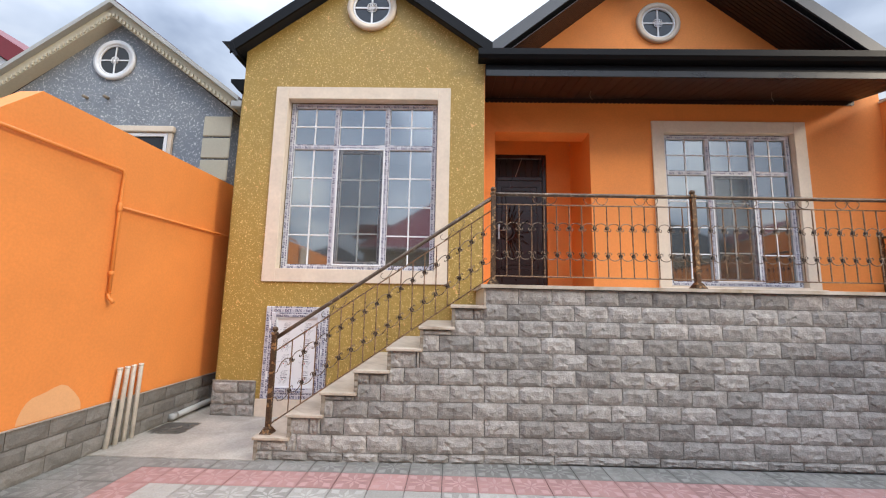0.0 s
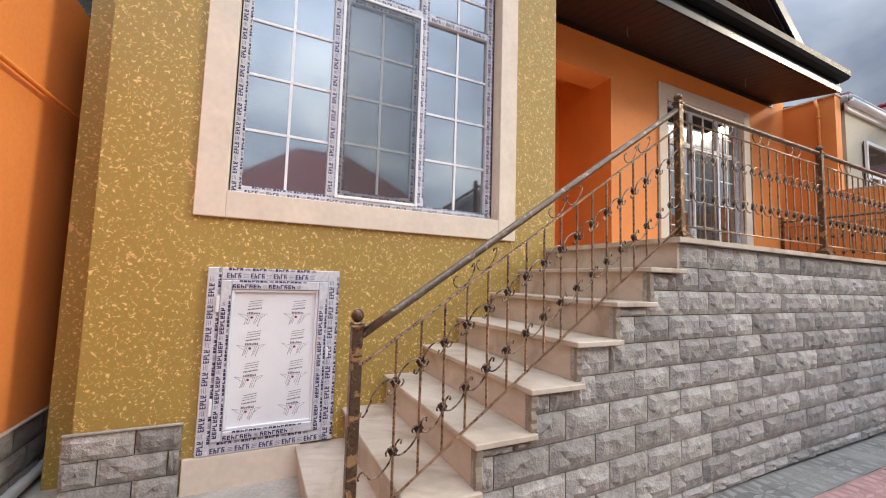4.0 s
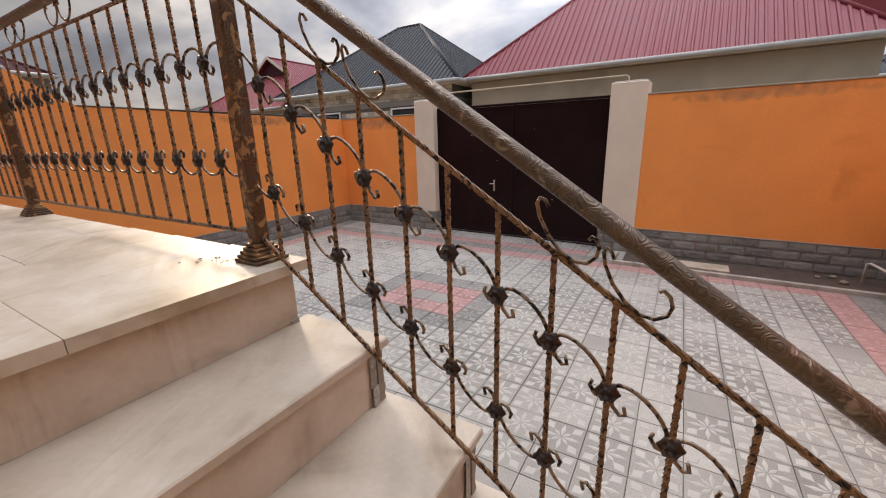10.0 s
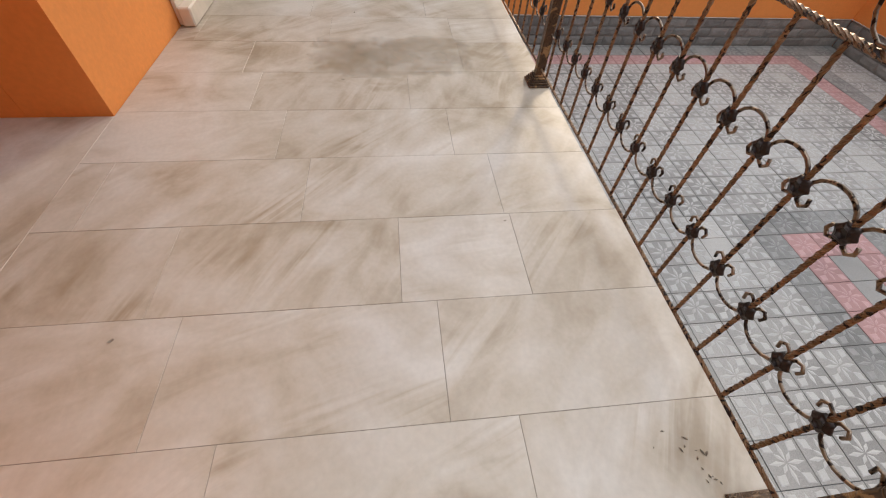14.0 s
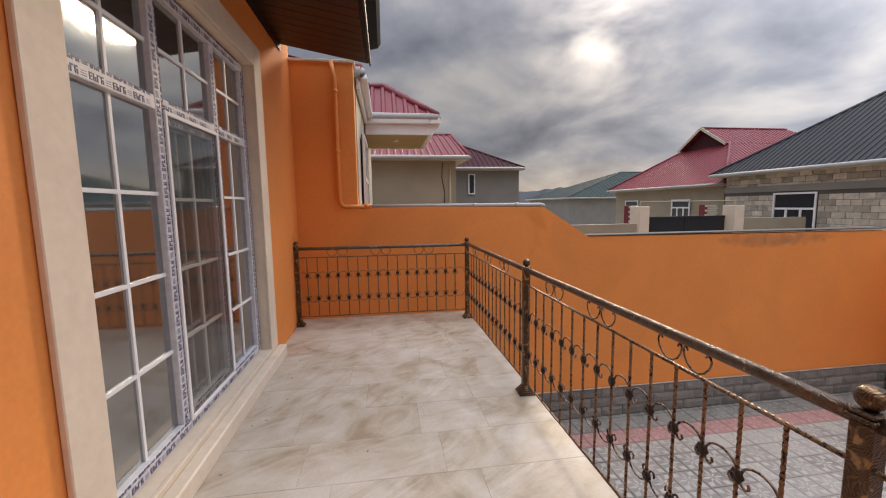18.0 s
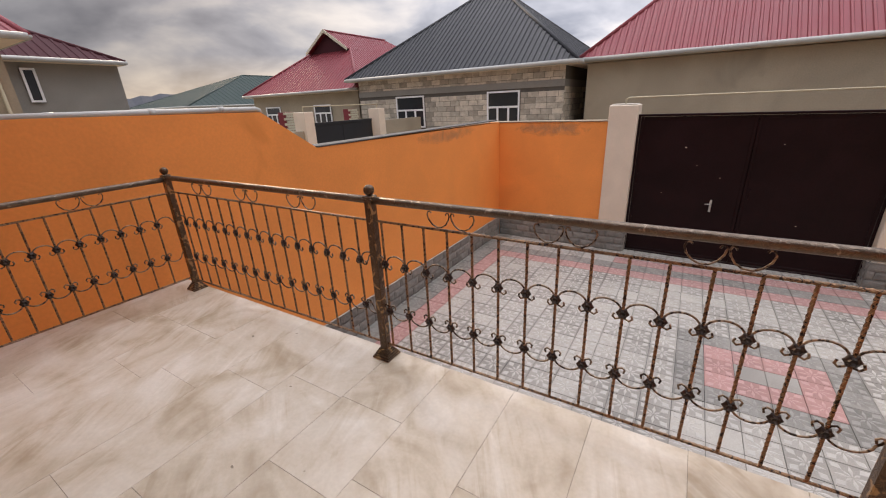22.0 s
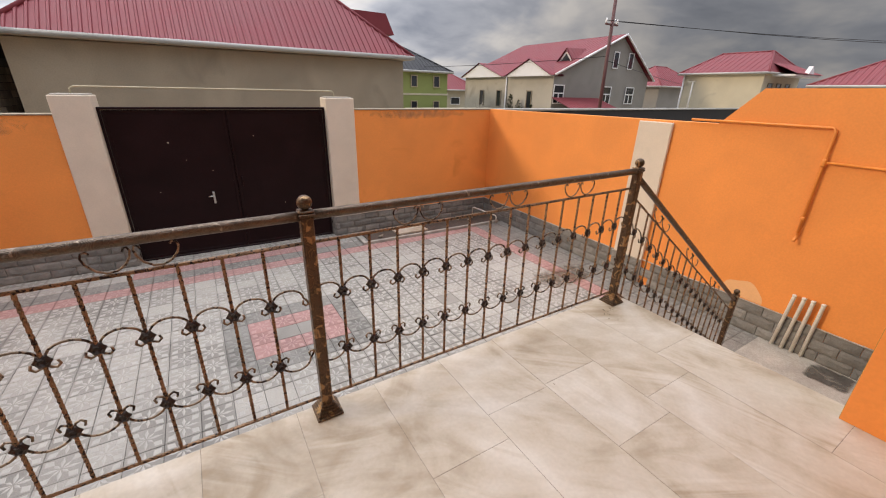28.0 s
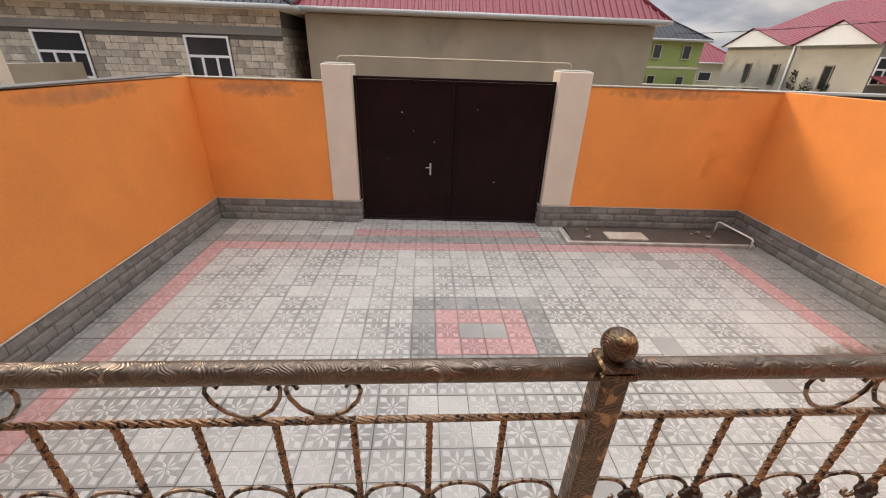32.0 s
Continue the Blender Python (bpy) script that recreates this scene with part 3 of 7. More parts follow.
    def twisted(self, a, b, half, turns, segs, mat=0):
        """A square bar twisted about its own line from a to b."""
        a, b = Vector(a), Vector(b)
        d = (b - a).normalized()
        s = d.orthogonal().normalized()
        o = d.cross(s)
        v = []
        for i in range(segs + 1):
            t = i / segs
            w = t * turns * 2 * math.pi
            for j in range(8):
                g = w + math.pi / 4 + j * math.pi / 4
                v.append(a.lerp(b, t) + half * (1.24 if j % 2 == 0 else 1.02) * (math.cos(g) * s + math.sin(g) * o))
        f = [(i * 8 + j, i * 8 + (j + 1) % 8, (i + 1) * 8 + (j + 1) % 8, (i + 1) * 8 + j) for i in range(segs) for j in range(8)]
        f += [tuple(range(8))[::-1], tuple(range(segs * 8, segs * 8 + 8))]
        return self.add(v, f, mat)

    def mesh(self, name, *mats):
        me = bpy.data.meshes.new(name)
        me.from_pydata(self.v, [], self.f)
        for q in mats:
            me.materials.append(q)
        me.polygons.foreach_set("material_index", self.m)
        me.polygons.foreach_set("use_smooth", self.smooth)
        me.update()
        return me


def part(name, geo, mats, parent=None, label=""):
    """Links a Geo (or a mesh made before) as one mesh object, under its thing or part."""
    if not isinstance(mats, (list, tuple)):
        mats = [mats]
    ob = new(name, geo.mesh(name, *mats) if isinstance(geo, Geo) else geo)
    if parent is not None:
        ob.parent = parent
        ob.matrix_parent_inverse = parent.matrix_basis.inverted()
    return tagged(ob, label=label)


def thing(name, label, category, x=0, y=0, z=0, group="", kind=""):
    ob = new(name)
    ob.location = (x, y, z)
    ob.matrix_basis = Matrix.Translation((x, y, z))
    return tagged(ob, label, category, group, kind)


def structure(name, geo, mats, label, category="wall"):
    return tagged(part(name, geo, mats), label, category, kind="structure")


def wall_with_holes(x0, x1, y0, y1, z0, z1, holes):
    """A wall along x with rectangular holes (hx0, hx1, hz0, hz1), as one closed mesh."""
    xs = sorted({x0, x1, *[q for h in holes for q in h[:2]]})
    zs = sorted({z0, z1, *[min(max(q, z0), z1) for h in holes for q in h[2:]]})
    nx, nz = len(xs), len(zs)
    v = [(x, y, z) for y in (y0, y1) for z in zs for x in xs]

    def at(i, j, k):
        return k * nx * nz + j * nx + i

    def solid(i, j):
        if not (0 <= i < nx - 1 and 0 <= j < nz - 1):
            return False
        x, z = (xs[i] + xs[i + 1]) / 2, (zs[j] + zs[j + 1]) / 2
        return not any(h[0] < x < h[1] and h[2] < z < h[3] for h in holes)
    f = []
    for j in range(nz - 1):
        for i in range(nx - 1):
            if not solid(i, j):
                continue
            f.append((at(i, j, 0), at(i + 1, j, 0), at(i + 1, j + 1, 0), at(i, j + 1, 0)))
            f.append((at(i, j + 1, 1), at(i + 1, j + 1, 1), at(i + 1, j, 1), at(i, j, 1)))
            if not solid(i - 1, j):
                f.append((at(i, j, 0), at(i, j + 1, 0), at(i, j + 1, 1), at(i, j, 1)))
            if not solid(i + 1, j):
                f.append((at(i + 1, j, 1), at(i + 1, j + 1, 1), at(i + 1, j + 1, 0), at(i + 1, j, 0)))
            if not solid(i, j - 1):
                f.append((at(i, j, 1), at(i + 1, j, 1), at(i + 1, j, 0), at(i, j, 0)))
            if not solid(i, j + 1):
                f.append((at(i, j + 1, 0), at(i + 1, j + 1, 0), at(i + 1, j + 1, 1), at(i, j + 1, 1)))
    used = sorted({q for face in f for q in face})
    back = {q: i for i, q in enumerate(used)}
    return Geo().add([v[q] for q in used], [tuple(back[q] for q in face) for face in f])


# ---- the ground and the yard bed ----
structure("ground", Geo().box(-400, 400, -400, 400, -0.6, -0.08), EARTH, "dry earth ground around the houses", "ground")
structure("yard_base", Geo().box(XW - 0.25, XE + 0.1, YG - 0.35, YT + 0.1, -0.3, -0.012), JOINT, "dark mortar bed under the yard paving", "floor")
structure("side_passage_floor", Geo().box(XW - 0.1, -1.19, 3.88, 12.0, -0.3, 0.007).box(-1.19, BX0 + 0.001, 5.2, 5.201, -0.3, -0.2), CONCRETE, "pale trowelled concrete beside the stairs", "floor")

# ---- boundary walls ----
T = 0.2


def profile_wall(name, x0, x1, pts, label, mat=ORANGE):
    return structure(name, Geo().prism(pts, "x", x0, x1), mat, label, "wall")


profile_wall("wall_west", XW - T, XW, [(YG - 0.2, -0.3), (12.0, -0.3), (12.0, 3.12), (3.08, 3.06), (2.66, 2.62), (YG - 0.2, 2.56)], "orange painted boundary wall with a raised part", ORANGE)
profile_wall("wall_east", XE, XE + T, [(YG - 0.35, -0.3), (YO + 0.2, -0.3), (YO + 0.2, EAVE - 0.03), (5.32, EAVE - 0.03), (5.32, 2.98), (2.96, 2.94), (2.34, 2.54), (YG - 0.35, 2.50)], "orange painted boundary wall stepping up to the house", ORANGE)
g = Geo().box(4.94, XE, YG - T, YG, -0.3, 2.49)
structure("wall_gate_side_1", g, ORANGE, "orange painted wall beside the gate", "wall")
g = Geo().box(XW - 0.3, 0.49, YG - T, YG, -0.3, 2.55)
structure("wall_gate_side_2", g, ORANGE, "orange painted wall beside the gate", "wall")
structure("wall_coping_3", Geo().box(XE - 0.01, XE + T + 0.01, YG + 0.02, 2.34, 2.542, 2.56, 0.005), JOINT, "thin dark sealing strip on the wall", "trim")
structure("wall_coping_2", Geo().box(4.94, XE + T, YG - T - 0.02, YG + 0.015, 2.492, 2.515, 0.005).box(XW - T - 0.2, 0.49, YG - T - 0.02, YG + 0.015, 2.552, 2.575, 0.005), RENDERED, "thin cement coping on the wall", "trim")
g = Geo().box(XW + 0.002, XW + 0.05, 1.53, 2.07, 0.0, 2.585, 0.008)
tagged(part("wall_pilaster", g, PILLAR), "cream painted pilaster on the orange wall", "pilaster", kind="structure")

# gate pillars and gate
for x0, x1 in ((4.45, 4.94), (0.43, 0.98)):
    p = thing("gate_pillar", "cream painted masonry gate pillar with a grey stone foot", "pillar", (x0 + x1) / 2, YG, 0, "gate pillars")
    part("shaft", Geo().box(x0, x1, YG - 0.42, YG + 0.03, PLINTH, 2.77, 0.012), PILLAR, p)
    part("foot", Geo().box(x0, x1, YG - 0.42, YG + 0.03, 0.0, PLINTH - 0.002), JOINT, p)
    part("cap", Geo().box(x0 + 0.03, x1 - 0.03, YG - 0.38, YG - 0.01, 2.768, 2.79, 0.01), CONCRETE, p, "rough mortar top")
GY = YG - 0.16
gate = thing("metal_gate", "dark maroon two-leaf sheet metal gate, closed", "gate", 2.77, GY, 0)
part("gate_frame", Geo().box(0.982, 1.02, GY - 0.04, GY + 0.04, 0.0, 2.60, 0.004).box(4.41, 4.448, GY - 0.04, GY + 0.04, 0.0, 2.60, 0.004).box(1.02, 4.41, GY - 0.04, GY + 0.04, 2.56, 2.60, 0.004).box(1.02, 4.41, GY - 0.03, GY + 0.04, -0.01, 0.02, 0.004), GATE, gate)
for a, b, s in ((1.026, 2.695, 1), (2.705, 4.404, -1)):
    leaf = part("gate_leaf", Geo().box(a, b, GY - 0.012, GY + 0.012, 0.03, 2.555, 0.003).box(a, a + 0.05, GY + 0.0121, GY + 0.022, 0.03, 2.555, 0.004).box(b - 0.05, b, GY + 0.0121, GY + 0.022, 0.03, 2.555, 0.004).box(a + 0.051, b - 0.051, GY + 0.0121, GY + 0.02, 2.50, 2.55, 0.004).box(a + 0.051, b - 0.051, GY + 0.0121, GY + 0.02, 0.035, 0.085, 0.004), GATE, gate)
    if s == -1:
        part("handle_plate", Geo().box(3.10, 3.135, GY + 0.012, GY + 0.024, 0.92, 1.14, 0.004), STEEL, leaf)
        part("lever", Geo().tube([(3.115, GY + 0.02, 1.07), (3.115, GY + 0.06, 1.07), (3.205, GY + 0.065, 1.065)], 0.009, 8), STEEL, leaf)
        part("latch", Geo().box(2.71, 2.85, GY + 0.0225, GY + 0.04, 0.54, 0.56, 0.004), GATE, leaf)
    else:
        part("bolt", Geo().tube([(2.64, GY + 0.035, 0.50), (2.64, GY + 0.035, 0.62)], 0.009, 8).box(2.60, 2.68, GY + 0.0225, GY + 0.032, 0.545, 0.565, 0.003), GATE, leaf)
        part("pull", Geo().tube([(2.61, GY + 0.022, 1.20), (2.61, GY + 0.05, 1.22), (2.61, GY + 0.05, 1.36), (2.61, GY + 0.022, 1.38)], 0.007, 8), GATE, leaf)
part("meeting_strip", Geo().box(2.675, 2.725, GY - 0.03, GY - 0.0125, 0.03, 2.555, 0.003), GATE, gate)
for x, z, w in ((3.62, 2.02, 0.03), (3.05, 1.52, 0.018), (3.42, 1.72, 0.012), (2.3, 2.1, 0.015), (1.9, 0.8, 0.02), (3.9, 1.2, 0.014)):
    part("paint_scratch", Geo().add([(x, GY + 0.0124, z), (x + w, GY + 0.0124, z + w * 0.3), (x + w * 0.8, GY + 0.0124, z + w * 0.7), (x - w * 0.1, GY + 0.0124, z + w * 0.4)], [(0, 1, 2, 3)]), PILLAR, gate)
pipe = thing("gas_pipe", "thin tan gas pipe bridging the gate", "pipe", 2.77, YG - 0.2, 2.7)
part("run", Geo().tube([(0.76, YG - 0.2, 2.74), (0.76, YG - 0.2, 2.86), (0.80, YG - 0.2, 2.89), (4.65, YG - 0.2, 2.89), (4.70, YG - 0.2, 2.86), (4.70, YG - 0.2, 2.74)], 0.014, 8), PIPEYELLOW, pipe)

# ---- terrace and stairs ----
def front(x):
    """The front of stairs and terrace, which is not quite parallel to the house."""
    return 3.905 + 0.05 * min(1, max(0, (x + 0.3) / 1.15)) + 0.03 * min(1, max(0, (x - 0.85) / 1.2)) + 0.03 * min(1, max(0, (x - 2.05) / 5))


structure("terrace_core", Geo().box(NOSE + 0.02, XE, YT + 0.14, YO, -0.1, H - 0.034), JOINT, "masonry core of the terrace", "floor")


def step_top(k):
    return RISE * k


stairs = thing("staircase", "straight flight of beige limestone steps beside an olive wall", "staircase", -0.2, 4.6, 0)
for k in range(1, 8):
    x0 = NOSE - GO * (8 - k)
    z = step_top(k)
    fy = front(x0)
    part("tread", Geo().box(x0 - 0.012, x0 + GO + 0.03, fy - 0.03, YF - 0.002, z - 0.028, z, 0.004), STEPSTONE, stairs)
    part("riser", Geo().box(x0 + 0.012, x0 + 0.032, fy + 0.012, YF - 0.002, z - RISE + 0.001, z - 0.0285), STEPSTONE, stairs)
    part("step_core", Geo().box(x0 + 0.0325, x0 + GO + 0.0325, fy + 0.06, YF - 0.002, -0.05, z - 0.0285), JOINT, stairs)
    lo, hi = z - RISE + 0.002, z - 0.03
    edge = [(fy - 0.004 - random.uniform(0.0, 0.014), lo + (hi - lo) * i / 9) for i in range(10)]
    e = Geo().prism([(fy + 0.0115, lo)] + edge + [(fy + 0.0115, hi)], "x", x0 + 0.002, x0 + 0.034)
    part("riser_end", e, RAWEDGE, stairs, "rough sawn stone end")
part("riser", Geo().box(NOSE + 0.012, NOSE + 0.032, front(NOSE) + 0.012, YF - 0.002, H - RISE + 0.001, H - 0.033), STEPSTONE, stairs)

# ---- the house: olive block ----
WIN1 = (-1.73, 0.34, 1.82, 4.17)
PANEL = (-1.785, -0.99, 0.215, 1.345)
FT = 0.3
structure("wall_olive_front", wall_with_holes(BX0, BX1, YF, YF + FT, -0.2, 4.86, [WIN1, PANEL]), OLIVE, "olive plaster front wall with pale flecks", "wall")
APEX, SL = 6.16, 0.735
XM = (BX0 + BX1) / 2
structure("wall_olive_gable", Geo().prism([(BX0, 4.861), (BX1, 4.861), (XM, 4.86 + (BX1 - XM) * SL)], "y", YF, YF + FT), OLIVE, "olive plaster gable with a round window", "wall")
structure("wall_olive_west", Geo().box(BX0, BX0 + FT, YF + FT, 12.0, -0.2, 4.6), OLIVE, "olive plaster side wall", "wall")
structure("wall_olive_east", Geo().box(BX1 - 0.25, BX1 - 0.004, YF + FT, YO + 0.35, -0.05, 4.86), ORANGE, "orange painted return of the olive block", "wall")
structure("orange_return_skin", Geo().box(BX1 + 0.0005, BX1 + 0.006, YF + 0.002, YO - 0.001, H + 0.001, 4.85), ORANGE, "orange paint on the return of the block", "wall")
structure("rear_wing_wall", Geo().box(BX0 - 0.22, BX0 - 0.002, 5.55, 12.0, -0.1, 4.42), OLIVE, "olive plaster wall of the rear wing", "wall")


def roof_pair(name, x0, x1, xm, z_eave, slope, y0, y1, thick, mat, edge, label):
    """Two slopes with the ridge along y."""
    r = thing(name, label, "roof", xm, (y0 + y1) / 2, z_eave)
    for s, xe in ((1, x0), (-1, x1)):
        zr = z_eave + abs(xm - xe) * slope
        g = Geo().prism([(xe, z_eave), (xm, zr), (xm, zr + thick), (xe, z_eave + thick)], "y", y0 + 0.02, y1)
        part("roof_slope", g, mat, r)
        g = Geo().prism([(xe - s * 0.02, z_eave - 0.05), (xm, zr - 0.035), (xm, zr + thick + 0.02), (xe - s * 0.02, z_eave + thick + 0.005)], "y", y0 - 0.005, y0 + 0.0195)
        part("bargeboard", g, edge, r)
    return r


roof_pair("olive_block_roof", BX0 - 0.13, BX1 + 0.07, XM, 4.79, SL, YF - 0.16, 12.0, 0.12, ROOFDARK, BLACKMETAL, "charcoal sheet gable roof over the olive block")
gut = thing("eave_gutter", "black metal gutter end at the olive gable", "gutter", BX0 - 0.2, YF, 4.8)
part("trough", Geo().prism([(BX0 - 0.27, 4.90), (BX0 - 0.13, 4.90), (BX0 - 0.03, 4.70), (BX0 - 0.06, 4.68), (BX0 - 0.16, 4.83)], "y", YF - 0.17, 12.0), BLACKMETAL, gut)
part("trough", Geo().prism([(BX0 - 0.35, 4.60), (BX0 - 0.35, 4.55), (BX0 - 0.23, 4.425), (BX0 - 0.003, 4.425), (BX0 - 0.003, 4.60)], "y", 5.45, 12.0), BLACKMETAL, gut)


def round_window(name, x, y, z, r, label, gr):
    w = thing(name, label, "window", x, y, z, kind="structure")

    def ring(r0, r1, y0, y1, n=40):
        g = Geo()
        v, f = [], []
        for i in range(n):
            a = 2 * math.pi * i / n
            for rr, yy in ((r1, y0), (r0, y0), (r0, y1), (r1, y1)):
                v.append((x + rr * math.cos(a), yy, z + rr * math.sin(a)))
        for i in range(n):
            j = (i + 1) % n
            for k in range(4):
                f.append((i * 4 + k, j * 4 + k, j * 4 + (k + 1) % 4, i * 4 + (k + 1) % 4))
        return g.add(v, f, 0, True)
    part("surround", ring(r * 0.78, r, y - 0.05, y - 0.002), gr, w, "moulded pale ring")
    part("frame", ring(r * 0.70, r * 0.779, y - 0.035, y - 0.002), UPVC, w)
    d = Geo()
    n = 40
    d.add([(x + r * 0.70 * math.cos(2 * math.pi * i / n), y - 0.012, z + r * 0.70 * math.sin(2 * math.pi * i / n)) for i in range(n)], [tuple(range(n))])
    part("pane", d, DARKGLASS, w)
    part("glazing_bar", Geo().box(x - 0.012, x + 0.012, y - 0.024, y - 0.013, z - r * 0.7, z + r * 0.7), UPVC, w)
    part("glazing_bar", Geo().box(x - r * 0.7, x - 0.0125, y - 0.024, y - 0.013, z - 0.012, z + 0.012).box(x + 0.0125, x + r * 0.7, y - 0.024, y - 0.013, z - 0.012, z + 0.012), UPVC, w)
    ro = Geo()
    for i in range(8):
        a = i * math.pi / 4
        ro.tube([(x + 0.03 * math.cos(a + t * 6.28) + 0.045 * math.cos(a), y - 0.027, z + 0.03 * math.sin(a + t * 6.28) + 0.045 * math.sin(a)) for t in [q / 8 for q in range(8)]], 0.005, 5, closed=True)
    part("rosette", ro, UPVC, w)
    return w


round_window("window_round_1", -0.63, YF, 5.53, 0.345, "round window with a white cross bar in the olive gable", CREAM)


# ---- framed windows wrapped in printed film ----
def film_marks(x0, x1, z0, z1, y, upright, letters=4):
    """Two rows of bold dark strokes printed on the wrapping film, the second cut by the edge, as plain bars."""
    g = Geo()
    length = (z1 - z0) if upright else (x1 - x0)
    wide = (x1 - x0) if upright else (z1 - z0)

    def bar(s0, s1, d0, d1):
        if upright:
            g.box(x0 + d0, x0 + d1, y - 0.0012, y, z0 + s0, z0 + s1)
        else:
            g.box(x0 + s0, x0 + s1, y - 0.0012, y, z0 + d0, z0 + d1)
    lw = 0.021 if letters < 6 else 0.0235
    gap = 0.05 if letters < 6 else 0.042
    for c0, c1, k in ((wide * 0.14, wide * 0.56, random.uniform(0.0, 0.03)), (wide * 0.78, wide * 0.995, random.uniform(0.03, 0.07))):
        while k < length - letters * lw:
            for q in range(letters):
                a, kind = k + q * lw, (q * 5 + letters) % 4
                mid = (c0 + c1) / 2
                bar(a, a + 0.0065, c0, c1)
                if kind != 1:
                    bar(a + 0.0066, a + lw * 0.78, c1 - 0.006, c1)
                if kind != 2:
                    bar(a + 0.0066, a + lw * 0.78, mid - 0.003, mid + 0.003)
                if kind in (1, 3):
                    bar(a + lw * 0.5, a + lw * 0.8, c0, mid - 0.0031)
                if kind == 0:
                    bar(a + 0.0066, a + lw * 0.78, c0, c0 + 0.0055)
            for q in range(3):
                d = c0 + (c1 - c0) * (0.12 + q * 0.3)
                bar(k + letters * lw + 0.008, k + letters * lw + gap - 0.012, d, d + 0.002)
            k += letters * lw + gap
    return g


def framed_window(name, rect, y, splits, transom, label):
    x0, x1, z0, z1 = rect
    w = thing(name, label, "window", (x0 + x1) / 2, y, z0, kind="structure")
    fw, fd = 0.065, 0.07
    bars = [("frame_jamb", x0, x0 + fw, z0, z1, True), ("frame_jamb", x1 - fw, x1, z0, z1, True),
            ("frame_head", x0 + fw, x1 - fw, z1 - fw, z1, False), ("frame_foot", x0 + fw, x1 - fw, z0, z0 + fw, False)]
    edges = [x0 + fw] + [q for s in splits for q in (s - 0.035, s + 0.035)] + [x1 - fw]
    for s in splits:
        bars.append(("mullion", s - 0.035, s + 0.035, z0 + fw, z1 - fw, True))
    cells = list(zip(edges[0::2], edges[1::2]))
    for a, b in cells:
        bars.append(("transom", a, b, transom - 0.035, transom + 0.035, False))
    for nm, a, b, c, d, up in bars:
        bar = part(nm, Geo().box(a, b, y, y + fd, c, d, 0.004), FILM, w, "bar wrapped in printed film")
        part("film_print", film_marks(a, b, c, d, y, up), PRINT, bar)
    for i, (a, b) in enumerate(cells):
        for lo, hi, cross in ((z0 + fw, transom - 0.035, 3), (transom + 0.035, z1 - fw, 1)):
            if i == 1 and cross == 3:
                bars2 = [("sash_stile", a, a + 0.05, lo, hi, True), ("sash_stile", b - 0.05, b, lo, hi, True), ("sash_rail", a + 0.05, b - 0.05, lo, lo + 0.05, False), ("sash_rail", a + 0.05, b - 0.05, hi - 0.05, hi, False)]
                for nm, p0, p1, q0, q1, up in bars2:
                    sash = part(nm, Geo().box(p0, p1, y + 0.006, y + 0.06, q0, q1, 0.004), FILM, w, "sash bar in grey film")
                    part("film_print", film_marks(p0, p1, q0, q1, y + 0.006, up), PRINT, sash)
                screen = part("screen_frame", Geo().box(a - 0.012, a + 0.010, y - 0.014, y - 0.0005, lo - 0.012, hi + 0.012, 0.003).box(b - 0.010, b + 0.012, y - 0.014, y - 0.0005, lo - 0.012, hi + 0.012, 0.003).box(a + 0.0102, b - 0.0102, y - 0.014, y - 0.0005, lo - 0.012, lo + 0.010, 0.003).box(a + 0.0102, b - 0.0102, y - 0.014, y - 0.0005, hi - 0.010, hi + 0.012, 0.003), UPVC, w, "thin white screen frame")
                net = part("insect_net", Geo().add([(a + 0.0103, y - 0.006, lo + 0.0103), (b - 0.0103, y - 0.006, lo + 0.0103), (b - 0.0103, y - 0.006, hi - 0.0103), (a + 0.0103, y - 0.006, hi - 0.0103)], [(0, 1, 2, 3)]), NET, screen, "dark insect net")
                net.visible_shadow = False
                a2, b2, l2, h2 = a + 0.05, b - 0.05, lo + 0.05, hi - 0.05
            else:
                a2, b2, l2, h2 = a, b, lo, hi
            pane = part("pane", Geo().box(a2, b2, y + 0.032, y + 0.038, l2, h2), GLASS, w)
            pane.visible_shadow = False
            m = (a2 + b2) / 2
            part("glazing_bar", Geo().box(m - 0.009, m + 0.009, y + 0.022, y + 0.0315, l2, h2), UPVC, w)
            for q in range(1, cross + 1):
                zz = l2 + (h2 - l2) * q / (cross + 1)
                part("glazing_bar", Geo().box(a2, m - 0.0095, y + 0.022, y + 0.0315, zz - 0.009, zz + 0.009).box(m + 0.0095, b2, y + 0.022, y + 0.0315, zz - 0.009, zz + 0.009), UPVC, w)
    return w


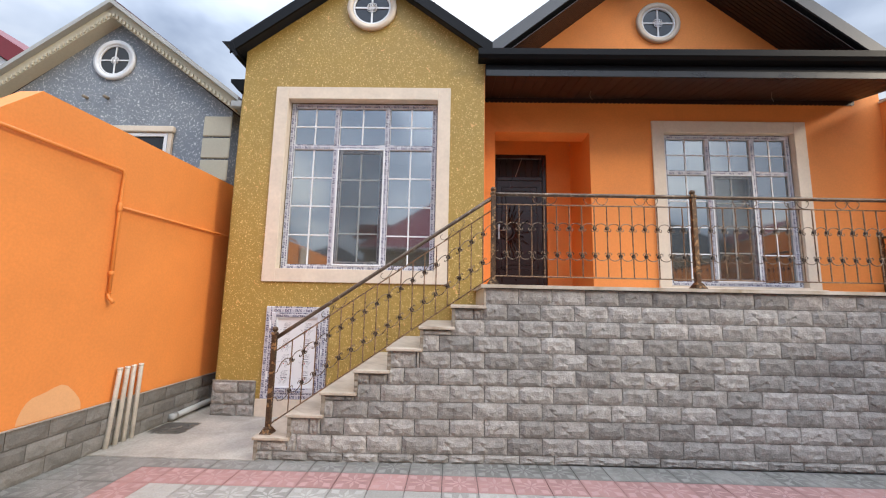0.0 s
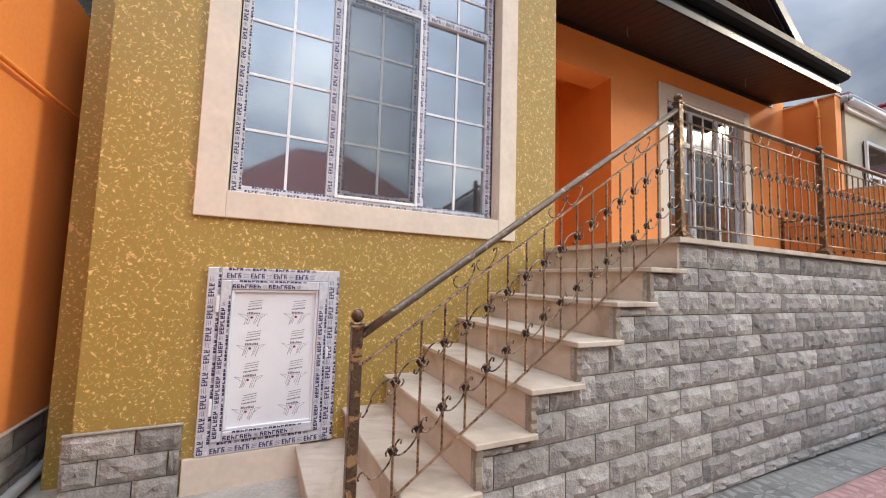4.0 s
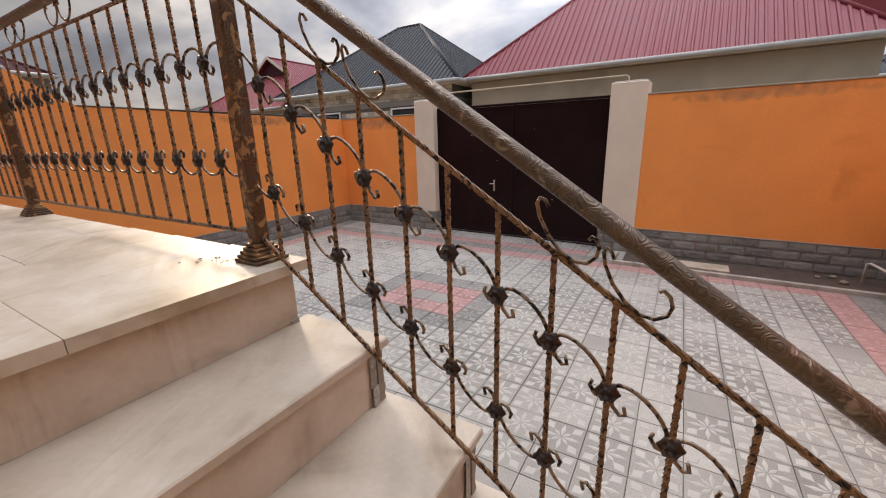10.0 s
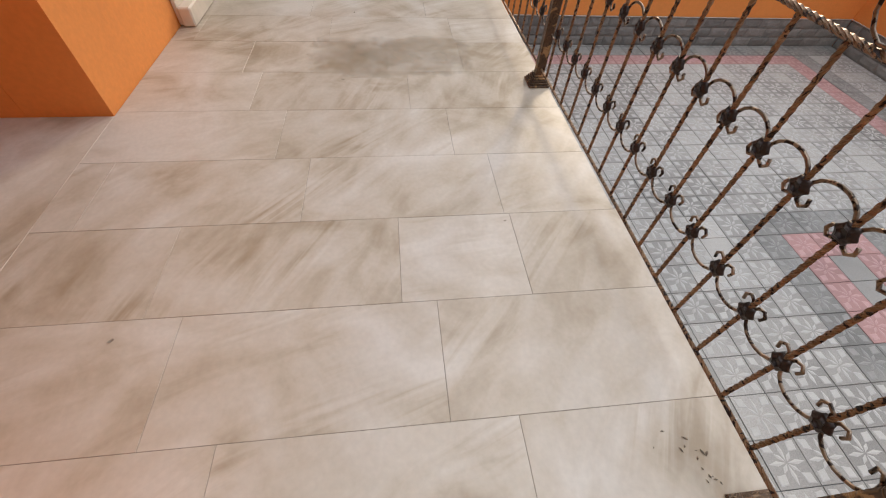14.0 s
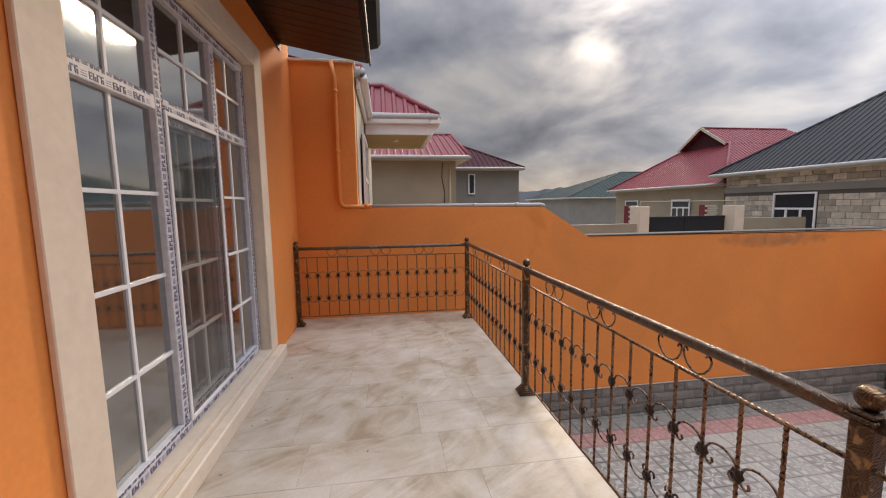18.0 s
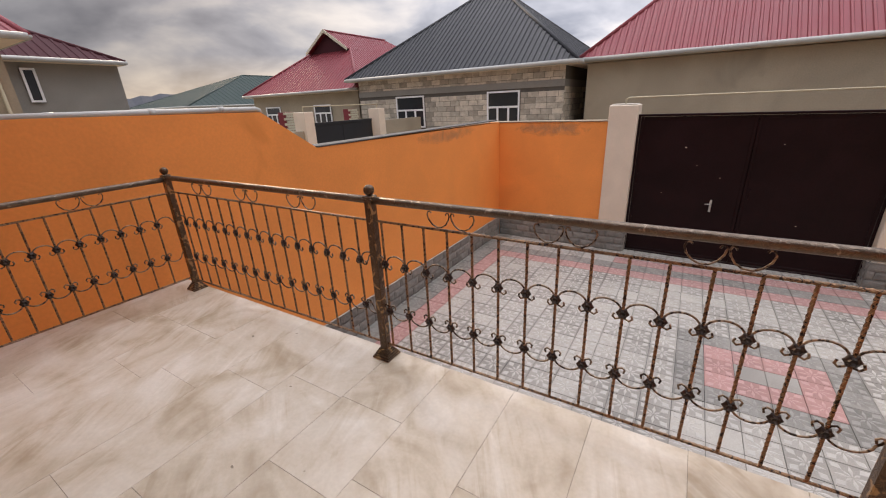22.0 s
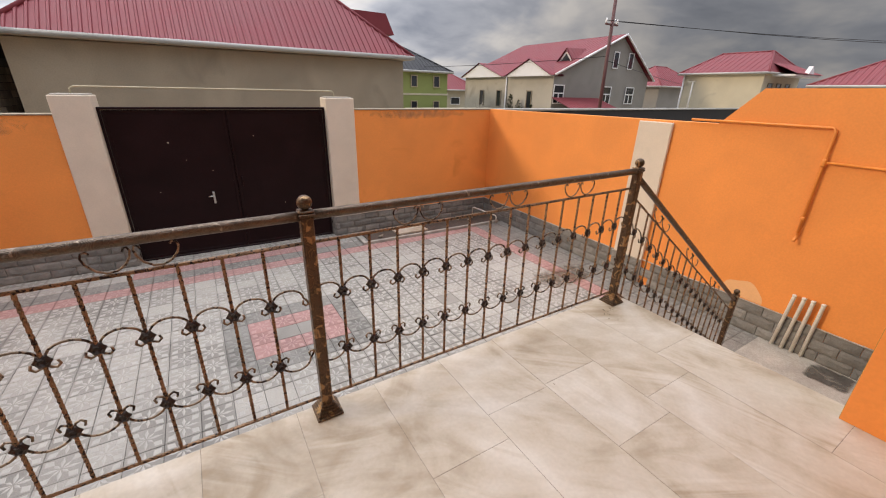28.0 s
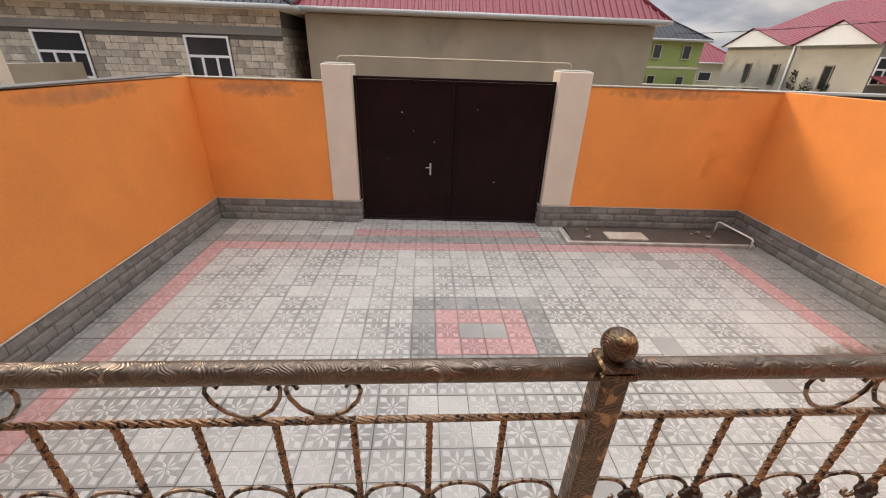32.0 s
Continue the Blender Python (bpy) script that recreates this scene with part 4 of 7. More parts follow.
def surround(name, rect, wide, y, out, label, foot=None):
    """A flat band of trim round an opening, butted at the corners."""
    x0, x1, z0, z1 = rect
    t = thing(name, label, "trim", (x0 + x1) / 2, y, z0, kind="structure")
    zb = z0 - (wide if foot is None else foot)
    part("jamb_trim", Geo().box(x0 - wide, x0 + 0.012, y - out, y - 0.001, zb, z1 + wide, 0.004).box(x0 + 0.001, x0 + 0.012, y - 0.001, y + 0.1, z0, z1), CREAM, t)
    part("jamb_trim", Geo().box(x1 - 0.012, x1 + wide, y - out, y - 0.001, zb, z1 + wide, 0.004).box(x1 - 0.012, x1 - 0.001, y - 0.001, y + 0.1, z0, z1), CREAM, t)
    part("head_trim", Geo().box(x0 + 0.0125, x1 - 0.0125, y - out, y - 0.001, z1 - 0.012, z1 + wide, 0.004).box(x0 + 0.0125, x1 - 0.0125, y - 0.001, y + 0.1, z1 - 0.012, z1 - 0.001), CREAM, t)
    part("sill_trim", Geo().box(x0 + 0.0125, x1 - 0.0125, y - out, y - 0.001, zb, z0 + 0.012, 0.004).box(x0 + 0.0125, x1 - 0.0125, y - 0.001, y + 0.1, z0 + 0.001, z0 + 0.012), CREAM, t)
    return t


W1 = (WIN1[0] + 0.02, WIN1[1] - 0.02, WIN1[2] + 0.015, WIN1[3] - 0.02)
framed_window("window_1", W1, YF + 0.1, [-1.06, -0.36], 3.52, "tall white window with wrapped frame and dark reflecting panes")
surround("window_surround_1", (WIN1[0], WIN1[1], WIN1[2], WIN1[3]), 0.16, YF - 0.001, 0.025, "flat cream band round the window")
chip = thing("timber_wedge", "small tan timber wedge on the window sill", "wedge", 0.28, YF + 0.02, 1.83)
part("wedge", Geo().box(0.22, 0.325, YF - 0.02, YF + 0.05, 1.8205, 1.842, 0.005), RAWEDGE, chip)

WIN2 = (3.78, 5.78, 1.74, 4.13)
NICHE = (1.2, 2.66, H - 0.04, 4.10)
structure("wall_orange_front", wall_with_holes(BX1, XE, YO, YO + 0.35, H - 0.04, 5.2, [NICHE, WIN2]), ORANGE, "orange painted porch wall", "wall")
framed_window("window_2", (WIN2[0] + 0.02, WIN2[1] - 0.02, WIN2[2] + 0.02, WIN2[3] - 0.02), YO + 0.065, [4.495, 5.18], 3.5, "tall porch window with wrapped frame and dark panes")
surround("window_surround_2", WIN2, 0.17, YO - 0.001, 0.025, "flat cream band round the porch window", foot=0.118)
tagged(part("window_plinth", Geo().box(WIN2[0] - 0.19, WIN2[1] + 0.19, YO - 0.10, YO - 0.027, H, H + 0.105, 0.008), CREAM), "cream kerb under the porch window", "sill", kind="structure")

# niche and front door
NB = 7.03
structure("niche_back", wall_with_holes(NICHE[0], NICHE[1], NB, NB + 0.2, H - 0.04, 4.52, [(1.275, 2.235, H - 0.04, 4.135)]), ORANGE, "orange back wall of the door niche", "wall")
structure("niche_side_1", Geo().box(NICHE[0] - 0.2, NICHE[0], YO + 0.352, NB - 0.001, H - 0.04, 4.52), ORANGE, "orange side wall of the door niche", "wall")
structure("niche_side_2", Geo().box(NICHE[1], NICHE[1] + 0.1, YO + 0.352, NB - 0.001, H - 0.04, 4.52), ORANGE, "orange side wall of the door niche", "wall")
structure("niche_ceiling", Geo().box(NICHE[0], NICHE[1], YO + 0.352, NB - 0.001, 4.45, 4.52), ORANGE, "orange ceiling of the door niche", "ceiling")


def door_part(name, geo, mat, parent, label=""):
    geo.v = [(1.28 + (x - 1.245) * 1.044, y, H + (z - H) * 1.08) for x, y, z in geo.v]
    return part(name, geo, mat, parent, label)


door = thing("door_1", "dark brown carved metal front door with a barred fanlight, closed", "door", 1.7, NB, H, kind="structure")
DY = NB + 0.03
door_part("door_frame", Geo().box(1.245, 1.31, DY, DY + 0.1, H, 3.945, 0.005).box(2.09, 2.155, DY, DY + 0.1, H, 3.945, 0.005).box(1.311, 2.089, DY, DY + 0.1, 3.88, 3.945, 0.005).box(1.311, 2.089, DY, DY + 0.1, 3.50, 3.56, 0.005), DOORWOOD, door)
leaf = door_part("door_leaf", Geo().box(1.312, 2.088, DY + 0.02, DY + 0.07, H + 0.01, 3.498, 0.006), DOORWOOD, door)
pg = Geo()
for a, b, c, d in ((1.39, 2.01, 2.0, 3.40), (1.46, 1.94, 2.07, 3.33), (1.39, 2.01, 1.68, 1.93)):
    for q in ((a, a + 0.018, c, d), (b - 0.018, b, c, d), (a + 0.0185, b - 0.0185, c, c + 0.018), (a + 0.0185, b - 0.0185, d - 0.018, d)):
        pg.box(q[0], q[1], DY + 0.006, DY + 0.0195, q[2], q[3], 0.004)
door_part("moulding", pg, DOORWOOD, leaf)
sg = Geo()
for i in range(15):
    a = -1.35 + 2.7 * i / 14
    x, z = 1.47, 2.62
    sg.tube([(x + 0.15 * math.cos(a), DY + 0.014, z + 0.15 * math.sin(a)), (x + (0.30 + 0.1 * (i % 2)) * math.cos(a), DY + 0.01, z + (0.42 + 0.1 * (i % 2)) * math.sin(a))], [0.022, 0.012], 6)
door_part("sunburst", sg, DOORWOOD, leaf, "carved sunburst rays")
door_part("handle_plate", Geo().box(1.33, 1.365, DY + 0.006, DY + 0.0195, 2.5, 2.75, 0.004), STEEL, leaf)
door_part("lever", Geo().tube([(1.348, DY + 0.01, 2.64), (1.348, DY - 0.035, 2.64), (1.45, DY - 0.04, 2.64)], 0.009, 8), STEEL, leaf)
# opaque near-black sheet: the darkness behind the fanlight bars put into its colour
fg = door_part("fanlight_pane", Geo().box(1.312, 2.088, DY + 0.04, DY + 0.046, 3.562, 3.878), DARKROOM, door)
for i in range(7):
    x = 1.37 + i * 0.11
    door_part("grille_bar", Geo().tube([(x, DY + 0.02, 3.562), (x, DY + 0.02, 3.878)], 0.007, 6), DOORWOOD, door)
door_part("grille_bar", Geo().tube([(1.63, DY + 0.012, 3.562), (1.74, DY + 0.012, 3.878)], 0.006, 6), STEEL, door)

door_part("boss", Geo().tube([(1.47, DY + 0.019, 2.62), (1.47, DY + 0.004, 2.62)], [0.13, 0.10], 24), DOORWOOD, leaf, "round carved boss")
# rooms behind the panes, unlit
structure("room_shell", Geo().box(BX0 + FT, BX1 - 0.26, 8.6, 8.8, 0, 4.8).box(BX0 + FT, BX1 - 0.26, YF + FT + 0.01, 8.6, 1.3, 1.5).box(BX0 + FT, BX1 - 0.26, YF + FT + 0.01, 8.6, 4.45, 4.6).box(BX1 - 0.27, BX1 - 0.252, YF + FT + 0.01, 8.6, 1.5, 4.45), ROOM, "plain plastered room behind the window", "room")
structure("porch_room_shell", Geo().box(2.9, 6.6, 9.4, 9.6, H, 4.6).box(2.9, 6.6, YO + 0.36, 9.4, H - 0.2, H).box(2.9, 6.6, YO + 0.36, 9.4, 4.45, 4.6).box(2.8, 2.9, YO + 0.36, 9.4, H, 4.45).box(6.6, 6.8, YO + 0.36, 9.4, H, 4.45), ROOM, "plain plastered room behind the porch window", "room")

# meter cupboard hatch with printed film
hatch = thing("meter_hatch", "white plastic hatch in the wall, still in printed film", "hatch", -1.39, YF, 0.2)
hx0, hx1, hz0, hz1 = PANEL
HY = YF - 0.03
for nm, a, b, c, d, up in (("frame_jamb", hx0, hx0 + 0.075, hz0, hz1, True), ("frame_jamb", hx1 - 0.075, hx1, hz0, hz1, True), ("frame_head", hx0 + 0.075, hx1 - 0.075, hz1 - 0.075, hz1, False), ("frame_foot", hx0 + 0.075, hx1 - 0.075, hz0, hz0 + 0.075, False)):
    bar = part(nm, Geo().box(a, b, HY, HY + 0.09, c, d, 0.005), FILM, hatch, "bar in blue printed film")
    part("film_print", film_marks(a, b, c, d, HY, up, 4), PRINT, bar)
for nm, a, b, c, d, up in (("sash_stile", hx0 + 0.077, hx0 + 0.135, hz0 + 0.077, hz1 - 0.077, True), ("sash_stile", hx1 - 0.135, hx1 - 0.077, hz0 + 0.077, hz1 - 0.077, True), ("sash_rail", hx0 + 0.136, hx1 - 0.136, hz1 - 0.135, hz1 - 0.077, False), ("sash_rail", hx0 + 0.136, hx1 - 0.136, hz0 + 0.077, hz0 + 0.135, False)):
    bar = part(nm, Geo().box(a, b, HY - 0.012, HY + 0.07, c, d, 0.005), FILM, hatch, "rail in blue printed film")
    part("film_print", film_marks(a, b, c, d, HY - 0.012, up, 7), PRINT, bar)
board = part("panel_board", Geo().box(hx0 + 0.137, hx1 - 0.137, HY + 0.015, HY + 0.04, hz0 + 0.137, hz1 - 0.137), UPVC, hatch, "white panel board")
part("bead", Geo().box(hx0 + 0.137, hx0 + 0.152, HY - 0.002, HY + 0.0145, hz0 + 0.137, hz1 - 0.137, 0.003).box(hx1 - 0.152, hx1 - 0.137, HY - 0.002, HY + 0.0145, hz0 + 0.137, hz1 - 0.137, 0.003).box(hx0 + 0.1525, hx1 - 0.1525, HY - 0.002, HY + 0.0145, hz0 + 0.137, hz0 + 0.152, 0.003).box(hx0 + 0.1525, hx1 - 0.1525, HY - 0.002, HY + 0.0145, hz1 - 0.152, hz1 - 0.137, 0.003), UPVC, hatch)
for i in range(4):
    for j in range(2):
        cx = hx0 + 0.265 + j * 0.265
        cz = hz1 - 0.30 - i * 0.195 - j * 0.0
        mk, dot = Geo(), Geo()
        yy = HY + 0.0148
        mk.tube([(cx + u, yy, cz + v) for u, v in ((-0.085, 0.012), (-0.055, 0.006), (-0.03, 0.0), (0.0, 0.004), (0.03, 0.0), (0.055, 0.006), (0.085, 0.010))], 0.0010, 4)
        mk.tube([(cx + u, yy, cz + v) for u, v in ((-0.078, 0.008), (-0.05, -0.012), (-0.028, -0.030))], 0.0009, 4)
        mk.tube([(cx + u, yy, cz + v) for u, v in ((0.078, 0.006), (0.052, -0.010), (0.034, -0.028))], 0.0009, 4)
        for u in (-0.042, -0.032, -0.022, 0.012, 0.022, 0.034):
            mk.tube([(cx + u + 0.012, yy, cz), (cx + u - 0.006, yy, cz - random.uniform(0.05, 0.07))], 0.0013, 4)
        for r in range(8):
            x = cx - 0.034 + r * 0.0095
            mk.box(x, x + 0.007, HY + 0.0138, HY + 0.015, cz + 0.008, cz + random.choice((0.018, 0.022)))
        for r in range(11):
            x = cx - 0.032 + r * 0.0075
            mk.box(x, x + 0.0055, HY + 0.0138, HY + 0.015, cz + 0.034 + r * 0.0009, cz + 0.042 + r * 0.0009)
        for q in range(3):
            for r in range(15):
                x = cx - 0.03 + r * 0.0052 + q * 0.003
                mk.box(x, x + 0.0042, HY + 0.0138, HY + 0.015, cz + 0.056 + q * 0.015 + r * 0.0007, cz + 0.0595 + q * 0.015 + r * 0.0007)
        part("print_mark", mk, PRINTGREY, board)
        dot.lathe([(0.008, 0.0), (0.008, 0.001)], 0, 0, 8)
        d = part("print_mark", dot, PRINTRED, board)
        d.matrix_basis = board.matrix_basis.inverted() @ pose(cx - 0.005, HY + 0.0149, cz - 0.012, 90)
        d.matrix_parent_inverse = Matrix.Identity(4)
for z in (0.50, 1.12):
    part("hinge", Geo().box(hx0 + 0.055, hx0 + 0.075, HY - 0.02, HY - 0.0005, z - 0.05, z + 0.05, 0.004), UPVC, hatch)
part("catch", Geo().box(hx1 - 0.075, hx1 - 0.055, HY - 0.02, HY - 0.0005, 0.76, 0.83, 0.004), UPVC, hatch)
structure("hatch_apron", Geo().box(hx0 - 0.06, hx1 - 0.2, YF - 0.03, YF - 0.002, 0.0, hz0 - 0.004, 0.004), CREAM, "cream render patch under the hatch", "trim")

# ---- porch eave, gutter, gable over the porch ----
EY = 5.12
PX1 = 6.75
soffit = thing("porch_soffit", "dark brown boarded soffit over the terrace", "soffit", 3.8, 5.6, 4.6, kind="structure")
n = 40
for i in range(n):
    a = BX1 + 0.008 + (PX1 - BX1 - 0.008) * i / n
    b = BX1 + 0.008 + (PX1 - BX1 - 0.008) * (i + 1) / n
    part("soffit_board", Geo().prism([(EY + 0.03, 4.50), (YO - 0.004, EAVE), (YO - 0.004, EAVE + 0.02), (EY + 0.03, 4.52)], "x", a + 0.004, b - 0.004), SOFFIT, soffit)
part("backing", Geo().prism([(EY + 0.03, 4.5205), (YO - 0.004, EAVE + 0.0205), (YO - 0.004, EAVE + 0.05), (EY + 0.03, 4.55)], "x", BX1 + 0.008, PX1), SOFFIT, soffit)
sg = Geo()
m = 84
for i in range(m):
    a, b = BX1 + 0.01 + (PX1 - BX1 - 0.02) * i / m, BX1 + 0.01 + (PX1 - BX1 - 0.02) * (i + 1) / m
    arc = [((a + b) / 2 - (b - a) / 2 * math.cos(q * math.pi / 6), EAVE - 0.055 - 0.022 * math.sin(q * math.pi / 6)) for q in range(7)]
    sg.prism([(a, EAVE - 0.002)] + arc + [(b, EAVE - 0.002)], "y", YO - 0.016, YO - 0.006)
part("scalloped_strip", sg, SOFFIT, soffit, "dark scalloped edging under the soffit")
porch = thing("porch_eave", "black metal fascia and gutter over the terrace", "gutter", 3.8, EY, EAVE)
part("fascia", Geo().box(BX1 + 0.002, PX1, EY, EY + 0.028, 4.50, 4.80, 0.003), BLACKMETAL, porch)
gp = [(EY - 0.13, 4.80), (EY - 0.13, 4.715), (EY - 0.10, 4.67), (EY - 0.02, 4.65), (EY - 0.002, 4.65), (EY - 0.002, 4.67), (EY - 0.09, 4.69), (EY - 0.112, 4.73), (EY - 0.112, 4.80)]
part("trough", Geo().prism(gp, "x", BX1 - 0.1, PX1 + 0.03), BLACKMETAL, porch)
part("drip_edge", Geo().box(BX1 + 0.01, PX1, EY - 0.02, EY - 0.003, 4.47, 4.56, 0.004), GLOSSEDGE, porch, "crimped drip edge, glossy")
part("roof_apron", Geo().prism([(EY - 0.04, 4.81), (YO, 5.05), (YO, 5.10), (EY - 0.04, 4.85)], "x", BX1 - 0.05, PX1), ROOFDARK, porch)
structure("wall_porch_gable", Geo().prism([(1.5, 5.2), (6.1, 5.2), (3.8, 7.03)], "y", YO, YO + 0.3), ORANGE, "orange gable over the porch", "wall")
roof_pair("porch_gable_roof", 0.75, 6.85, 3.8, 4.72, 0.80, 5.38, 12.0, 0.16, ROOFDARK, VERGE, "charcoal gable roof over the porch")
sb = thing("gable_soffit", "dark brown boarded soffit under the gable verge", "soffit", 3.8, 5.7, 6)
for s in (-1, 1):
    for i in range(11):
        ya = 5.42 + i * 0.055
        xe = 3.8 + s * 2.95
        part("soffit_board", Geo().prism([(xe, 4.675), (3.8, 4.675 + 2.95 * 0.8), (3.8, 4.69 + 2.95 * 0.8), (xe, 4.69)], "y", ya, ya + 0.047), SOFFIT, sb)
round_window("window_round_2", 3.8, YO, 5.96, 0.345, "round window with a white cross bar in the orange gable", PILLAR)
for x in (2.55, 5.2):
    wr = thing("loose_wire", "short bare wire hanging from the soffit", "wire", x, 5.6, 4.6)
    part("strand", Geo().tube([(x, 5.7, EAVE), (x + 0.02, 5.68, EAVE - 0.07), (x + 0.01, 5.69, EAVE - 0.13), (x + 0.05, 5.7, EAVE - 0.19)], 0.003, 5), PIPEGREY, wr)

# ---- railings ----
RY = 4.0


def scroll_curve(p, r, upper, x0=0.0):
    """An arch between two bars with hooked ends, as points of (along, up)."""
    s = 1 if upper else -1
    arch = []
    n = 9
    for i in range(n + 1):
        a = math.pi * (1 - i / n)
        arch.append((p / 2 + (p / 2 - 0.006) * math.cos(a), s * (0.002 + (p / 2 - 0.01) * 0.86 * math.sin(a))))
    left = [(-0.030, -s * 0.008), (-0.034, -s * 0.022), (-0.024, -s * 0.032), (-0.010, -s * 0.026), (-0.004, -s * 0.010)]
    right = [(p - x, z) for x, z in left][::-1]
    return left + arch + right


def top_scroll():
    """One of a pair of bowls between top bar and handrail, hooked at its ends, as (along, up)."""
    return [(0.022, 0.062), (0.017, 0.072), (0.009, 0.073), (0.004, 0.062), (0.008, 0.042), (0.022, 0.019), (0.045, 0.004), (0.070, 0.002), (0.094, 0.014),
            (0.112, 0.036), (0.118, 0.057), (0.113, 0.071), (0.103, 0.074), (0.096, 0.066)]


def build_post(name_parent, x, y, z, height, base=True):
    post = part("post", Geo().box(x - 0.0225, x + 0.0225, y - 0.0225, y + 0.0225, z + 0.012, z + height - 0.077, 0.004), IRON, name_parent, "embossed square post")
    if base:
        g = Geo()
        for i in range(5):
            w = 0.056 - i * 0.0065
            g.box(x - w, x + w, y - w, y + w, z + 0.0005 + i * 0.011, z + 0.0112 + i * 0.011, 0.002)
        part("foot", g, IRON, post, "stepped cast foot")
    zt = z + height - 0.077
    part("collar", Geo().box(x - 0.029, x + 0.029, y - 0.029, y + 0.029, zt, zt + 0.012, 0.003).box(x - 0.027, x + 0.027, y - 0.027, y + 0.027, zt + 0.0121, zt + 0.024, 0.004), IRON, post)
    prof = [(0.012, zt + 0.024), (0.015, zt + 0.03)] + [(0.027 * math.sin(math.pi * (0.16 + 0.82 * i / 9)), zt + 0.050 - 0.027 * math.cos(math.pi * (0.16 + 0.82 * i / 9))) for i in range(10)]
    part("ball", Geo().lathe(prof, x, y, 16), IRON, post, "ball finial")
    return post


BAL_MESH = {}


def railing(name, a, b, label, bars, posts, top_pairs, hz=0.902, topz=0.798, botz=0.085, up=0.571, lo=0.298, first=None, step=None):
    """A panel from a to b (feet of its ends); heights above the line from a to b. first, step: where its bars stand."""
    a, b = Vector(a), Vector(b)
    rail = thing(name, label, "railing", *a, group="balcony railings")
    flat = Vector((b.x - a.x, b.y - a.y, 0))
    length = flat.length
    u = flat.normalized()
    rise = (b.z - a.z) / length
    side = Vector((-u.y, u.x, 0))

    def at(s, z, off=0.0):
        return a + u * s + Vector((0, 0, rise * s + z)) + side * off
    # handrail with a bead along it
    hand = part("handrail", Geo().tube([at(0.02 + (length - 0.04) * i / 12, hz) for i in range(13)], 0.0185, 16), IRONRAIL, rail, "round embossed handrail")
    segs = int(length * 26)
    part("top_bar", Geo().twisted(at(0.02, topz), at(length - 0.02, topz), 0.0060, length * 13, segs * 2), IRONBAR, rail)
    part("bottom_bar", Geo().twisted(at(0.02, botz), at(length - 0.02, botz), 0.0060, length * 13, segs * 2), IRONBAR, rail)
    pitch = step or length / (bars + 1)
    lead = (first or pitch) - pitch
    flower = BAL_MESH.get("flower")
    if flower is None:
        g = Geo()
        n, m = 18, 7
        v = []
        for j in range(m):
            y = -0.011 + 0.022 * j / (m - 1)
            r0 = 0.0215 * math.sqrt(max(0.08, 1 - (y / 0.0125) ** 2))
            for k in range(n):
                t = 2 * math.pi * k / n
                rr = r0 * (1 + 0.14 * math.cos(6 * t))
                v.append((rr * math.cos(t), y, rr * math.sin(t)))
        f = [(j * n + k, j * n + (k + 1) % n, (j + 1) * n + (k + 1) % n, (j + 1) * n + k) for j in range(m - 1) for k in range(n)]
        f += [tuple(range(n)), tuple(range((m - 1) * n, m * n))[::-1]]
        g.add(v, f, 0, True)
        flower = BAL_MESH["flower"] = g.mesh("flower", IRONBOSS)
    key = ("bar", round(topz - botz, 3))
    if key not in BAL_MESH:
        BAL_MESH[key] = Geo().twisted((0, 0, botz), (0, 0, topz), 0.0054, 8.5, 68).mesh("baluster", IRONBAR)
    for top in (True, False):
        k2 = ("scroll", top, round(pitch, 3), round(rise, 3))
        if k2 not in BAL_MESH:
            pts = scroll_curve(pitch, 0.05, top)
            BAL_MESH[k2] = Geo().tube([(x, -0.008, z + rise * x) for x, z in pts], 0.0042, 6).mesh("scroll", IRONSCROLL)
    turn = math.degrees(math.atan2(u.y, u.x))
    for i in range(bars + 1):
        s = lead + pitch * i
        if i:
            p0 = at(s, 0)
            bar = part("baluster", BAL_MESH[key], IRONBAR)
            bar.parent = rail
            bar.matrix_basis = rail.matrix_basis.inverted() @ pose(*p0, 0, 0, turn)
            for z in (up, lo):
                f = part("rosette", flower, IRONBAR)
                f.parent = rail
                f.matrix_basis = rail.matrix_basis.inverted() @ pose(*at(s, z), 0, 0, turn)
        for top, z in ((True, up), (False, lo)):
            sc = part("scroll", BAL_MESH[("scroll", top, round(pitch, 3), round(rise, 3))], IRONBAR)
            sc.parent = rail
            sc.matrix_basis = rail.matrix_basis.inverted() @ pose(*at(s, z), 0, 0, turn)
    tp = top_scroll()
    for q in top_pairs:
        for sgn in (-1, 1):
            g = Geo().tube([at(q + sgn * x, topz + 0.008 + z, 0.0) for x, z in tp], 0.0036, 6)
            part("top_scroll", g, IRONSCROLL, rail)
    for where, zbase, hgt, base in posts:
        q = a + u * where
        build_post(rail, q.x, q.y, zbase, hgt, base)
    return rail


PX, PY = [0.955, 2.925, 4.885, 6.845], [4.0, 4.012, 4.03, 4.045]
for i, (first, step) in enumerate(((0.133, 0.1233), (0.16, 0.1245), (0.115, 0.1235))):
    posts = [(0, H, 0.977, True)] + ([(PX[3] - PX[2], H, 0.977, True)] if i == 2 else [])
    railing("terrace_railing", (PX[i], PY[i], H), (PX[i + 1], PY[i + 1], H), "bronze painted wrought iron railing with scrolls and twisted bars", 15, posts, (0.51, 1.015, 1.51), first=first, step=step)
